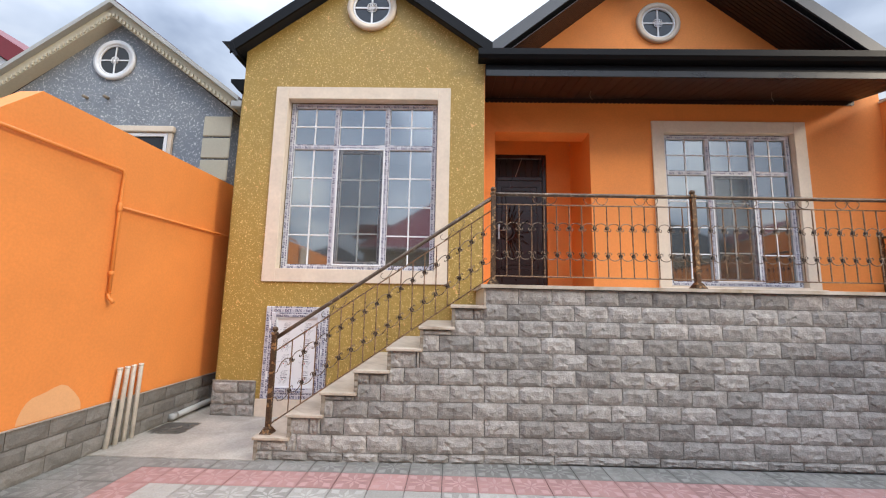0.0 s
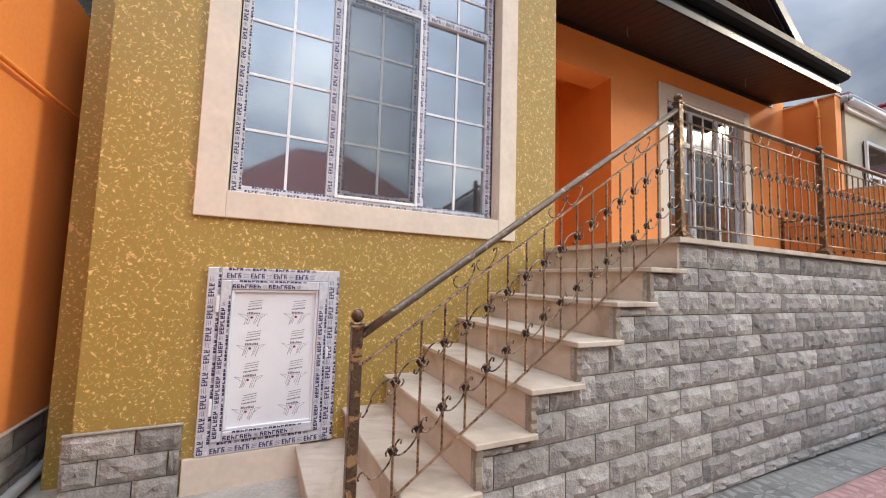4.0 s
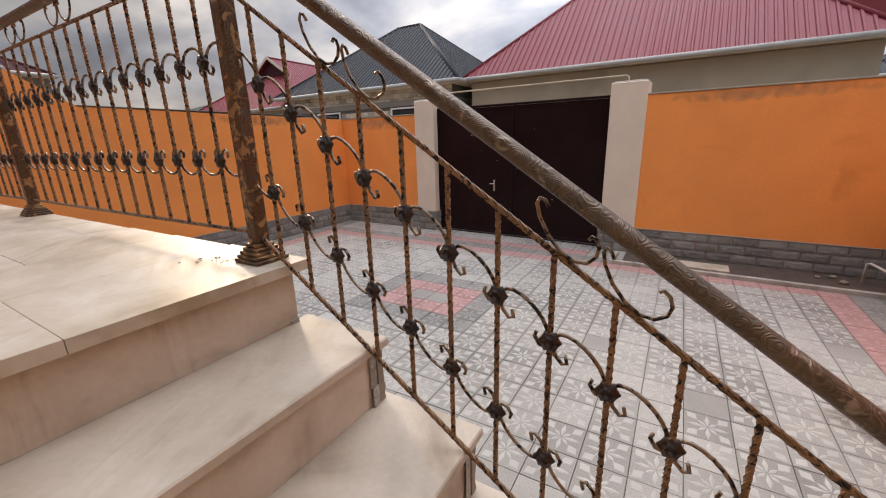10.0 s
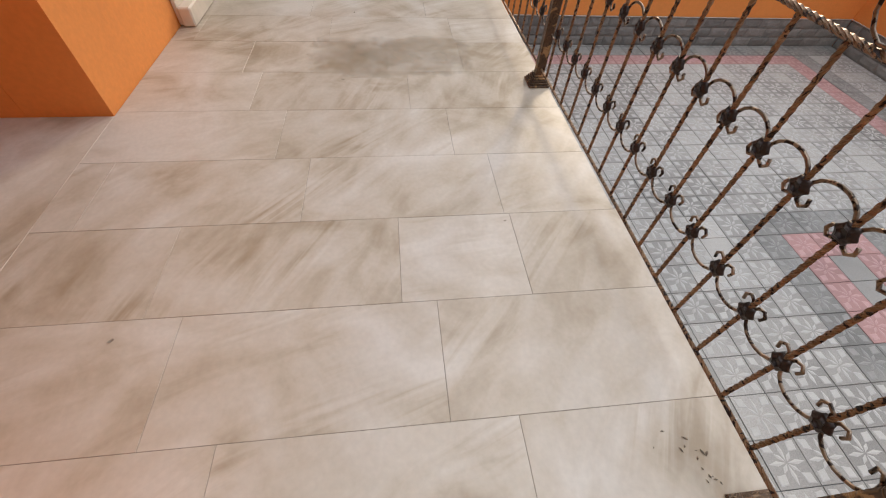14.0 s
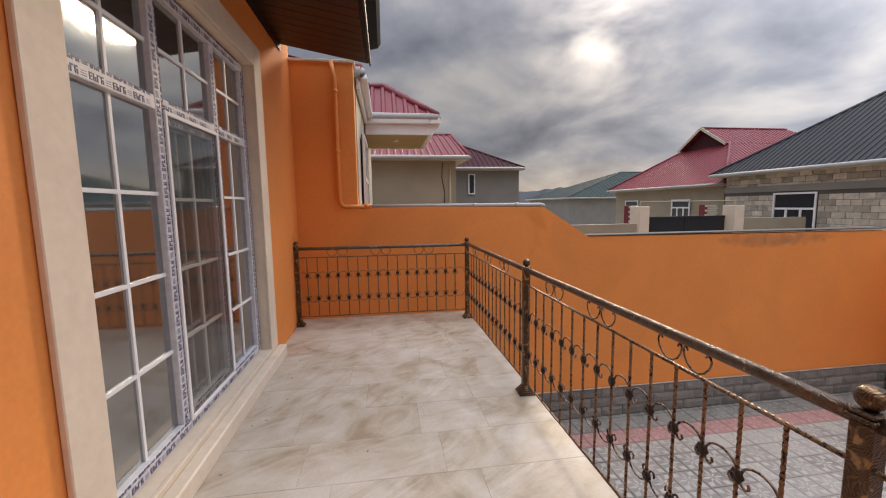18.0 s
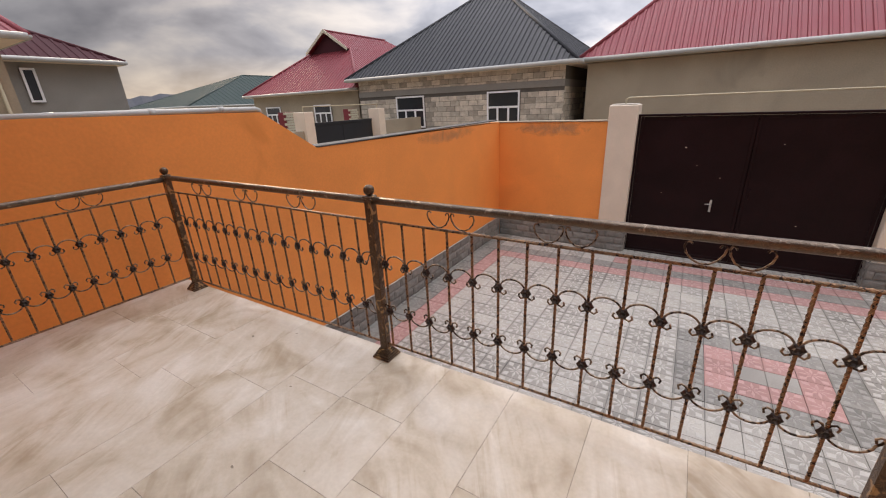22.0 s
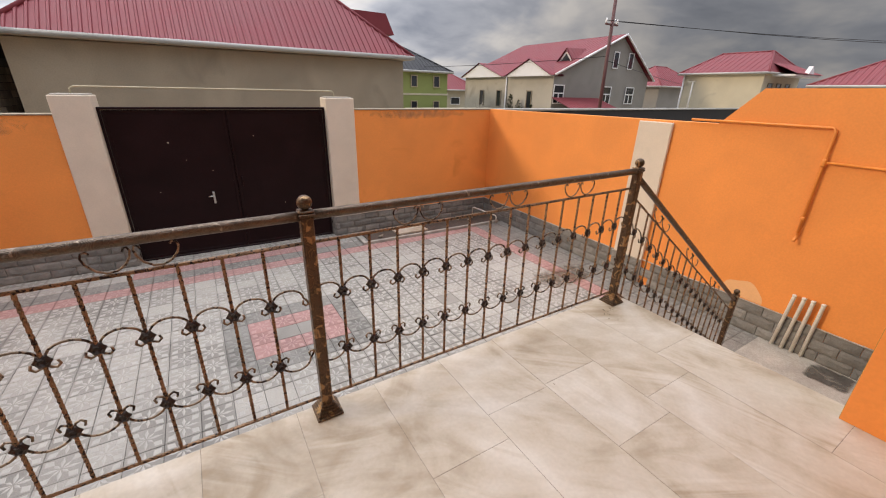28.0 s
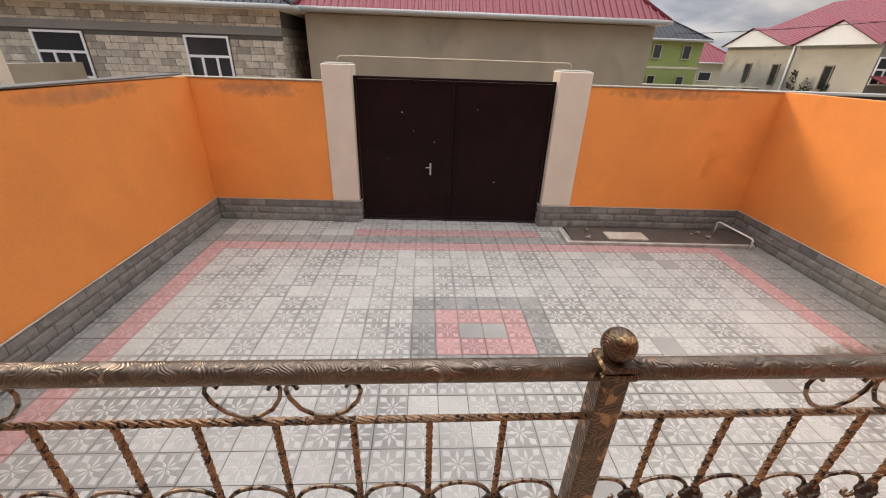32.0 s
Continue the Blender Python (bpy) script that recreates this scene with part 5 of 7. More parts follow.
railing("terrace_end_railing", (PX[3], PY[3], H), (PX[3] + 0.02, YO - 0.03, H), "bronze painted wrought iron railing before the orange wall", 16, [(YO - PY[3] - 0.03, H, 0.977, True)], (0.515, 1.015, 1.505), hz=0.89, topz=0.788, botz=0.105, up=0.578, lo=0.312, first=0.145, step=0.1135)
railing("stair_railing", (-1.135, RY, RISE), (PX[0], RY, H + 0.015), "bronze painted wrought iron stair railing with scrolls", 17, [(0.0, RISE, 0.975, True)], (0.557, 1.115, 1.69), hz=0.855, topz=0.731, botz=0.068, up=0.546, lo=0.263, first=0.175, step=0.1135)

# ---- pipes and small things along the west wall ----
wp = thing("water_pipe", "orange painted water pipe with a tap on the wall", "pipe", XW, 3.88, 1.4)
PXX, WY = XW + 0.035, 3.87
part("riser_pipe", Geo().tube([(PXX, 2.32, 2.655), (PXX, WY - 0.03, 2.665), (PXX, WY, 2.64), (PXX, WY, 2.30), (PXX, WY + 0.005, 1.46)], 0.016, 8), PIPEORANGE, wp)
part("branch_pipe", Geo().tube([(PXX, WY, 2.30), (PXX, 5.9, 2.31), (PXX, 9.0, 2.33)], 0.014, 8), PIPEORANGE, wp)
part("elbow", Geo().lathe([(0.02, 2.25), (0.024, 2.27), (0.024, 2.32), (0.02, 2.34)], PXX, WY, 10), PIPEORANGE, wp)
part("clip", Geo().lathe([(0.022, 1.63), (0.025, 1.64), (0.025, 1.66), (0.022, 1.67)], PXX, WY + 0.004, 10), PIPEORANGE, wp)
part("tap", Geo().tube([(PXX, WY + 0.005, 1.46), (PXX, WY + 0.007, 1.415), (PXX + 0.03, WY + 0.007, 1.40), (PXX + 0.05, WY + 0.007, 1.37)], 0.017, 8).box(PXX - 0.03, PXX + 0.03, WY - 0.005, WY + 0.02, 1.455, 1.467, 0.003), PIPEORANGE, wp, "painted tap")
for y, lean in ((4.03, 0.045), (4.135, 0.035), (4.235, 0.02), (4.335, 0.015)):
    sp = thing("waste_pipe", "white plastic waste pipe standing out of the concrete", "pipe", -2.68, y, 0, "waste pipe stubs")
    part("stub", Geo().tube([(-2.68, y, 0.0), (-2.68 + lean * 0.3, y + lean, 0.70), (-2.68 + lean * 0.3, y + lean, 0.74)], 0.021, 12), PIPEWHITE, sp)
    part("rim", Geo().tube([(-2.68 + lean * 0.3, y + lean, 0.72), (-2.68 + lean * 0.3, y + lean, 0.742)], 0.0235, 12), PIPEWHITE, sp)
dr = thing("drain_pipe", "grey plastic drain pipe lying along the wall foot", "pipe", -2.55, 6.0, 0.05)
part("run", Geo().tube([(-2.655, 4.93, 0.058), (-2.655, 5.5, 0.07), (-2.655, 9.0, 0.12)], 0.034, 12), PIPEGREY, dr)
part("mouth", Geo().tube([(-2.655, 4.86, 0.058), (-2.655, 4.95, 0.058)], 0.040, 12), PIPEGREY, dr)


def stain(name, x, y, z, u, v, axes, mat, label):
    """A thin stain lying on a floor (xy), on a wall along x (xz) or on a wall along y (yz)."""
    p = {"xy": [(x, y, z), (u, y, z), (u, v, z), (x, v, z)], "xz": [(x, y, z), (u, y, z), (u, y, v), (x, y, v)], "yz": [(x, y, z), (x, u, z), (x, u, v), (x, y, v)]}[axes]
    ob = tagged(part(name, Geo().add(p, [(0, 1, 2, 3)]), mat), label, "stain", kind="structure")
    ob.visible_shadow = False
    return ob


stain("damp_patch", -2.68, 4.46, 0.008, -2.26, 4.88, "xy", WETPATCH, "dark damp patch on the concrete")
stain("damp_patch", 2.98, 4.30, H + 0.003, 3.50, 5.26, "xy", DAMPFLOOR, "grey damp stain on the terrace slabs")
stain("dirt_stain", 5.15, YG + 0.003, 2.20, 6.95, 2.52, "xz", DIRTWALL, "brown weather stain under the wall coping")
stain("dirt_stain", -2.4, YG + 0.003, 2.36, 0.3, 2.58, "xz", DIRTWALL, "brown weather stain under the wall coping")
stain("dirt_stain", XE - 0.003, -1.6, 2.30, 0.6, 2.55, "yz", DIRTSIDE, "brown weather stain under the wall coping")

# crumbs swept against the foot of the first terrace post
g = Geo()
for k in range(15):
    x, y = 1.03 + abs(random.gauss(0, 0.09)), 4.035 + abs(random.gauss(0, 0.05))
    w, a = random.uniform(0.003, 0.009), random.uniform(0, 3.14)
    c, d = math.cos(a) * w, math.sin(a) * w
    g.add([(x - c, y - d, H + 0.0005), (x + d * 0.5, y - c * 0.5, H + 0.0005), (x + c, y + d, H + 0.0005), (x - d * 0.4, y + c * 0.4, H + 0.001), (x, y, H + 0.001 + w * 0.5)], [(0, 1, 4), (1, 2, 4), (2, 3, 4), (3, 0, 4)])
tagged(part("floor_crumbs", g, RAWEDGE), "dark crumbs of dirt on the terrace slabs", "debris", kind="stuff")

# east wall: roof drain and downpipe
dp = thing("downpipe", "orange painted downpipe turning along the wall top", "downpipe", XE - 0.04, 5.5, 3.0)
part("pipe", Geo().tube([(XE - 0.04, 5.56, EAVE - 0.03), (XE - 0.04, 5.53, 4.45), (XE - 0.04, 5.525, 3.06), (XE - 0.037, 5.515, 3.01), (XE - 0.03, 5.49, 2.985), (XE - 0.02, 5.45, 2.977), (XE + 0.02, 5.16, 2.977)], 0.026, 12), PIPEORANGE, dp)
for z in (4.3, 3.62):
    part("clip", Geo().lathe([(0.028, z - 0.02), (0.034, z - 0.015), (0.034, z + 0.015), (0.028, z + 0.02)], XE - 0.04, 5.527, 12), PIPEORANGE, dp)
part("socket", Geo().tube([(XE + 0.008, 5.245, 2.977), (XE + 0.02, 5.165, 2.977)], 0.032, 12), PIPEORANGE, dp)
tp = thing("wall_top_pipe", "grey plastic pipe lying along the wall top", "pipe", XE, 4.0, 2.97)
part("run", Geo().tube([(XE + 0.02, 5.158, 2.976), (XE + 0.03, 4.0, 2.974), (XE + 0.03, 2.99, 2.968), (XE + 0.03, 2.955, 2.955), (XE + 0.03, 2.945, 2.925)], 0.0255, 12), PIPEGREY, tp)
for y in (4.5, 3.9, 3.35):
    part("socket", Geo().tube([(XE + 0.03, y, 2.974), (XE + 0.03, y - 0.05, 2.974)], 0.0285, 12), PIPEGREY, tp)
tagged(part("east_wall_cap", Geo().box(XE - 0.03, XE + T + 0.02, 5.30, YO - 0.004, EAVE - 0.0295, EAVE - 0.002, 0.004), PILLAR), "pale metal cap on the raised wall", "trim", kind="structure")

# planter strip by the gate
pl = thing("planter_bed", "bare earth strip edged with a low concrete kerb", "planter", -1.0, -2.2, 0)
part("soil", Geo().box(XW - 0.14, 0.48, YG + 0.06, -1.82, -0.011, 0.012), SOIL, pl)
part("kerb", Geo().box(XW - 0.03, 0.66, -1.80, -1.74, -0.011, 0.06, 0.008), CONCRETE, pl)
part("kerb", Geo().box(0.60, 0.66, -2.33, -1.802, -0.011, 0.06, 0.008), CONCRETE, pl)
sl = thing("loose_slab", "pale stone slab lying on the planter soil", "slab", -0.5, -2.1, 0.02)
part("slab", Geo().box(-0.92, -0.18, -2.27, -1.95, 0.0125, 0.045, 0.005), LIMESTONE, sl)
for i in range(7):
    r = 0.03 + 0.02 * random.random()
    x = random.uniform(0.0, 0.42) if i < 4 else random.uniform(-2.3, -1.2)
    y = random.uniform(-2.4, -1.95)
    g = Geo()
    g.lathe([(r * 0.5, 0.0), (r, r * 0.35), (r * 0.8, r * 0.8), (r * 0.3, r)], 0, 0, 7)
    g.v = [(a * random.uniform(0.8, 1.3), b * random.uniform(0.8, 1.2), c) for a, b, c in g.v]
    st = part("rubble_stone", g, RAWEDGE)
    st.matrix_basis = pose(x, y, 0.012)
    tagged(st, "rough brown stone on the planter soil", "stone", "rubble stones")
wp2 = thing("bent_pipe", "white bent water pipe over the planter kerb", "pipe", -2.5, -1.9, 0.1)
part("run", Geo().tube([(-2.35, -2.30, 0.012), (-2.35, -2.30, 0.27), (-2.37, -2.26, 0.29), (-2.62, -1.72, 0.20), (-2.63, -1.70, 0.17), (-2.63, -1.70, 0.0)], 0.016, 8), PIPEWHITE, wp2)
g = Geo()
pts = [(XW + 0.003, 3.52 + 0.26 * math.cos(t), PLINTH + 0.01 + 0.24 * math.sin(t) * (1 + 0.08 * math.cos(5 * t))) for t in [math.pi * i / 14 for i in range(15)]]
tagged(part("paint_patch", g.add(pts, [tuple(range(15))]), material("pale_orange_patch", (0.80, 0.42, 0.20), 0.8, vary=0.06)), "pale unpainted patch above the stone foot", "stain", kind="structure")
stain("dirt_patch", -2.55, 0.92, 0.006, -1.15, 1.66, "xy", DIRTFLOOR, "brown damp dirt patch on the paving")


# ---- neighbouring houses ----
def rib_slope(quad, pitch, depth, thick=0.03):
    """A trapezoid slope, eave corners a, b then ridge corners c (over b) and d (over a), ribbed from eave to ridge."""
    a, b, c, d = [Vector(p) for p in quad]
    g = Geo()
    e = (b - a)
    n = max(2, int(e.length / pitch))
    u = e.normalized()
    nrm = u.cross(d - a).normalized()
    if nrm.z < 0:
        nrm = -nrm
    # top edge limits along u
    up = (d - a) - u * (d - a).dot(u)
    td, tc = (d - a).dot(u), (c - a).dot(u)

    def top(s):
        if s < td:
            return s / td if td > 1e-6 else 1.0
        if s > tc:
            return (e.length - s) / (e.length - tc) if e.length - tc > 1e-6 else 1.0
        return 1.0
    xs = []
    for i in range(n):
        s = e.length * i / n
        w = e.length / n
        xs += [(s, 0.0), (s + 0.55 * w, 0.0), (s + 0.65 * w, depth), (s + 0.9 * w, depth)]
    xs.append((e.length, 0.0))
    v = []
    for s, h in xs:
        v += [a + u * s + nrm * h, a + u * s + up * max(0.0, top(s)) + nrm * h]
    f = [(2 * i, 2 * i + 2, 2 * i + 3, 2 * i + 1) for i in range(len(xs) - 1)]
    g.add(v, f)
    g.add([p - nrm * thick for p in (a, b, c, d)], [(0, 1, 2, 3)])
    return g


def hip_roof(house, x0, x1, y0, y1, z, ridge_z, mat, pitch=0.2, depth=0.03, ridge_axis="x", inset=None, name="roof"):
    """Four ribbed slopes; the ridge runs along ridge_axis."""
    r = part(name, Geo().box(x0 + 0.05, x1 - 0.05, y0 + 0.05, y1 - 0.05, z - 0.1, z - 0.02), CREAM, house, "boarded eave")
    if ridge_axis == "x":
        k = (y1 - y0) / 2 if inset is None else inset
        ym = (y0 + y1) / 2
        p, q = (x0 + k, ym, ridge_z), (x1 - k, ym, ridge_z)
        quads = [((x0, y1, z), (x1, y1, z), q, p), ((x1, y0, z), (x0, y0, z), p, q), ((x0, y0, z), (x0, y1, z), p, p), ((x1, y1, z), (x1, y0, z), q, q)]
    else:
        k = (x1 - x0) / 2 if inset is None else inset
        xm = (x0 + x1) / 2
        p, q = (xm, y0 + k, ridge_z), (xm, y1 - k, ridge_z)
        quads = [((x0, y0, z), (x0, y1, z), q, p), ((x1, y1, z), (x1, y0, z), p, q), ((x1, y0, z), (x0, y0, z), p, p), ((x0, y1, z), (x1, y1, z), q, q)]
    for quad in quads:
        part("roof_slope", rib_slope(quad, pitch, depth), mat, r)
    hips = [(quad[0], quad[3]) for quad in quads] + [(p, q)]
    for a, b in hips:
        part("ridge_cap", Geo().tube([a, b], 0.07, 6), mat, r)
    g = Geo()
    for a, b in (((x0, y1), (x1, y1)), ((x0, y0), (x1, y0)), ((x0, y0), (x0, y1)), ((x1, y0), (x1, y1))):
        g.tube([(*a, z - 0.03), (*b, z - 0.03)], 0.07, 8)
    part("gutter", g, PIPEGREY, r, "pale metal gutter")
    return r


def far_window(house, face, a, b, z0, z1, at, bars=2, frame=UPVC):
    """A window on a wall that faces n, s, e or w of the plan (y up is n), from a to b along it."""
    out = 0.03 if face in "ne" else -0.03

    def bx(u0, u1, d0, d1, zz0, zz1, c=0.0):
        d0, d1 = sorted((at + out * d0, at + out * d1))
        return (u0, u1, d0, d1, zz0, zz1, c) if face in "ns" else (d0, d1, u0, u1, zz0, zz1, c)
    w = part("window", Geo().box(*bx(a, b, 0.05, 0.4, z0, z1)), DARKGLASS, house)
    f = Geo()
    t = 0.06
    f.box(*bx(a, a + t, 0.42, 1.6, z0, z1)).box(*bx(b - t, b, 0.42, 1.6, z0, z1)).box(*bx(a + t, b - t, 0.42, 1.6, z0, z0 + t)).box(*bx(a + t, b - t, 0.42, 1.6, z1 - t, z1))
    part("window_frame", f, frame, w)
    zm = z0 + (z1 - z0) * 0.56
    if bars:
        part("transom", Geo().box(*bx(a + t, b - t, 0.42, 1.4, zm - 0.035, zm + 0.035)), frame, w)
        for i in range(bars):
            m = a + (b - a) * (i + 1) / (bars + 1)
            part("mullion", Geo().box(*bx(m - 0.035, m + 0.035, 0.42, 1.4, z0 + t, zm - 0.036)), frame, w)
    return w


# house over the street with rendered walls and a crimson roof
h = thing("street_house", "unpainted beige rendered house with a crimson sheet roof", "house", 1.5, -13, 0)
part("wall", Geo().box(-3.95, 6.85, -17.5, -9.3, -0.1, 3.95), RENDERED, h)
hip_roof(h, -4.25, 7.1, -17.8, -9.0, 4.08, 8.0, ROOFRED, 0.2, 0.03)
part("roof_ridge_block", Geo().prism([(-5.7, 5.35), (-1.5, 5.35), (-2.2, 6.2), (-5.3, 6.2)], "y", -14.5, -13.8), ROOFRED, h)

# block-built house with a charcoal roof
h = thing("block_house", "unfinished limestone block house with a charcoal sheet roof", "house", 12, -12, 0)
part("wall", Geo().box(7.45, 16.6, -16.5, -8.83, -0.1, 3.95), MORTAR, h)
part("wall_band", Geo().box(7.43, 16.62, -16.5, -8.79, 3.3, 3.52), RENDERGREY, h, "grey concrete band")
hip_roof(h, 6.95, 17.0, -17.2, -8.4, 4.04, 7.3, ROOFDARK, 0.2, 0.03, inset=4.4)
far_window(h, "n", 9.0, 10.28, 2.0, 3.25, -8.80)
far_window(h, "n", 13.10, 14.54, 2.0, 3.25, -8.80)
BLOCKS = [Geo().box(0, 1, 0, 1, 0, 1, 0.03).mesh("limestone_block", BLOCK)]
z = 0.9
row = 0
while z < 3.9:
    if not 3.25 < z + 0.1 < 3.5:
        hgt = 0.19
        spans = [(7.44, 16.6)] if z > 3.25 or z + hgt < 1.97 else [(7.44, 8.99), (10.29, 13.09), (14.55, 16.6)]
        for left, right in spans:
            x = left - (0.2 if row % 2 else 0.0)
            while x < right - 0.04:
                x1 = min(right, x + random.choice((0.40, 0.40, 0.40, 0.40, 0.30)))
                x0 = max(x, left)
                b = part("limestone_block", BLOCKS[0], BLOCK)
                b.parent = h
                b.matrix_basis = h.matrix_basis.inverted() @ Matrix.Translation((x0, -8.829 - random.uniform(0, 0.006), z)) @ Matrix.Diagonal((x1 - x0 - 0.014, 0.03, hgt - 0.012, 1))
                x = x1
    z += 0.19 if not 3.25 < z + 0.1 < 3.5 else 0.235
    row += 1
for i in range(8):
    zz = 1.9 + i * 0.2
    if zz < 3.2 or zz > 3.5:
        for j in range(15):
            b = part("limestone_block", BLOCKS[0], BLOCK)
            b.parent = h
            b.matrix_basis = h.matrix_basis.inverted() @ Matrix.Translation((7.422, -8.85 - (j + 1) * 0.4 + (0.2 if i % 2 else 0), zz)) @ Matrix.Diagonal((0.027, 0.386, 0.188, 1))

# crimson-roofed house beyond it
h = thing("gable_house", "rendered house with a crimson roof and a gablet over its hip", "house", 21, -12, 0)
GX0, GX1, GXM, GZ, GR = 16.64, 25.2, 20.92, 3.72, 6.74
part("wall", Geo().box(17.0, 24.85, -20.3, -9.15, -0.1, 3.62), RENDERED, h)
roof = part("roof", Geo().box(GX0 + 0.05, GX1 - 0.05, -20.65, -8.85, GZ - 0.1, GZ - 0.02), CREAM, h, "boarded eave")
for quad in (((GX0, -8.8, GZ), (GX1, -8.8, GZ), (22.36, -11.64, 5.78), (19.48, -11.64, 5.78)),
             ((GX0, -20.7, GZ), (GX0, -8.8, GZ), (19.48, -11.64, 5.78), (19.48, -17.86, 5.78)), ((19.48, -17.86, 5.78), (19.48, -11.3, 5.78), (GXM, -11.3, GR), (GXM, -16.4, GR)),
             ((GX1, -8.8, GZ), (GX1, -20.7, GZ), (22.36, -17.86, 5.78), (22.36, -11.64, 5.78)), ((22.36, -11.3, 5.78), (22.36, -17.86, 5.78), (GXM, -16.4, GR), (GXM, -11.3, GR)),
             ((GX1, -20.7, GZ), (GX0, -20.7, GZ), (GXM, -16.4, GR), (GXM, -16.4, GR))):
    part("roof_slope", rib_slope(quad, 0.2, 0.025), ROOFRED, roof)
part("gablet_face", Geo().prism([(19.5, 5.74), (22.34, 5.74), (GXM, GR - 0.05)], "y", -11.75, -11.55), ROOFMAROON, roof)
for x, top in ((19.38, 5.74), (22.46, 5.74)):
    part("bargeboard", Geo().prism([(x, top - 0.06), (x, top + 0.08), (GXM, GR + 0.08), (GXM, GR - 0.08)], "y", -11.3, -11.26), RENDERPALE, roof)
for x, a in ((GX0, 19.48), (GX1, 22.36)):
    part("ridge_cap", Geo().tube([(x, -8.8, GZ + 0.03), (a, -11.64, 5.81)], 0.06, 6), ROOFRED, roof)
part("ridge_cap", Geo().tube([(GXM, -11.3, GR + 0.02), (GXM, -16.4, GR + 0.02)], 0.06, 6), ROOFRED, roof)
part("gutter", Geo().tube([(GX0, -8.75, GZ - 0.03), (GX1, -8.75, GZ - 0.03)], 0.055, 8), PIPEGREY, roof, "pale metal gutter")
far_window(h, "n", 18.8, 20.0, 2.2, 3.1, -9.12)
far_window(h, "n", 22.6, 23.8, 2.2, 3.1, -9.12)

h = thing("green_roof_house", "low house with a grey green sheet roof", "house", 46, -20, 0)
part("wall", Geo().box(40.4, 51.5, -45.5, -13.7, -0.1, 3.45), RENDERGREY, h)
hip_roof(h, 40, 52, -46.0, -13.3, 3.55, 6.6, ROOFGREEN, 0.5, 0.04, ridge_axis="y", inset=9.6)

# neighbour's forecourt wall and gate along the street side
fw = thing("neighbour_gateway", "neighbour's dark gate between two pale pillars", "gate", 13, -4, 0)
part("pillar", Geo().box(12.9, 13.37, -2.75, -2.42, 0, 2.86, 0.01), PILLAR, fw)
part("pillar", Geo().box(12.9, 13.37, -5.95, -5.62, 0, 2.86, 0.01), PILLAR, fw)
part("gate_leaf", Geo().box(13.25, 13.3, -4.18, -2.76, 0.05, 2.54, 0.004).box(13.235, 13.249, -4.18, -2.76, 2.46, 2.54, 0.003), ROOFDARK, fw, "slate grey gate leaf")
part("gate_leaf", Geo().box(13.25, 13.3, -5.61, -4.2, 0.05, 2.54, 0.004).box(13.235, 13.249, -5.61, -4.2, 2.46, 2.54, 0.003), ROOFDARK, fw, "slate grey gate leaf")
part("wall", Geo().box(13.0, 13.2, -8.3, -5.96, 0, 2.45), RENDERED, fw)
part("wall", Geo().box(13.0, 13.2, -2.41, 2.6, 0, 2.35), RENDERED, fw)
part("gas_pipe", Geo().tube([(13.12, -2.58, 2.86), (13.12, -2.58, 3.0), (13.12, -5.8, 3.0), (13.12, -5.8, 2.86)], 0.016, 6), PIPEYELLOW, fw)
PIER = Geo().box(-0.5, 0.5, -0.5, 0.5, 0, 1, 0.02).mesh("brick", RENDERPALE)
for x, y in ((16.2, -7.65), (16.2, -4.4)):
    bp = thing("brick_pier", "unfinished pier of pale bricks behind the neighbour's gate", "pier", x, y, 0, "brick piers")
    part("core", Geo().box(x - 0.2, x + 0.2, y - 0.19, y + 0.19, 0, 2.86), ROOFRED, bp, "red painted core")
    for k in range(16):
        b = part("brick", PIER, RENDERPALE)
        b.parent = bp
        b.matrix_basis = bp.matrix_basis.inverted() @ pose(x - 0.205, y + (0.03 if k % 2 else -0.03), 1.42 + k * 0.09) @ Matrix.Diagonal((0.12, 0.42, 0.078, 1))

# house next door on the east
h = thing("east_house", "cream rendered house next door with a deep boxed canopy", "house", 9, 7, 0)
part("wall", Geo().box(XE + 0.36, 13.0, 5.32, 12, -0.1, 4.45), RENDERPALE, h)
part("gutter", Geo().tube([(XE + 0.3, 5.22, 4.56), (9.5, 5.22, 4.56)], 0.06, 8), UPVC, h)
part("fascia", Geo().box(XE + 0.3, 9.5, 5.26, 5.31, 4.42, 4.60, 0.01), UPVC, h)
cp = part("canopy", Geo().box(9.66, 11.38, 4.17, 5.319, 4.27, 4.33), SOFFITOLIVE, h, "olive boarded canopy soffit")
part("canopy_fascia", Geo().prism([(4.10, 4.26), (4.165, 4.26), (4.165, 4.44), (3.97, 4.44)], "x", 9.6, 11.45).box(9.6, 9.655, 4.166, 5.30, 4.26, 4.44, 0.006).box(11.39, 11.45, 4.166, 5.3, 4.26, 4.44, 0.006), UPVC, cp)
part("canopy_gutter", Geo().box(9.53, 11.52, 3.95, 4.14, 4.441, 4.55, 0.02).box(9.53, 9.66, 4.141, 5.3, 4.441, 4.55, 0.02), UPVC, cp)
part("ceiling_spot", Geo().lathe([(0.05, 4.255), (0.06, 4.269)], 10.3, 4.75, 12), UPVC, cp)
hip_roof(h, 9.58, 11.47, 4.0, 9.5, 4.60, 5.35, ROOFRED, 0.2, 0.03, ridge_axis="y", name="canopy_roof")
hip_roof(h, XE + 0.3, 13.3, 5.25, 12.4, 4.66, 6.1, ROOFRED, 0.2, 0.03)
far_window(h, "s", 8.1, 9.2, 2.6, 4.0, 5.30, 1)
h = thing("east_rear_house", "olive grey rendered house with a crimson roof", "house", 18, 5, 0)
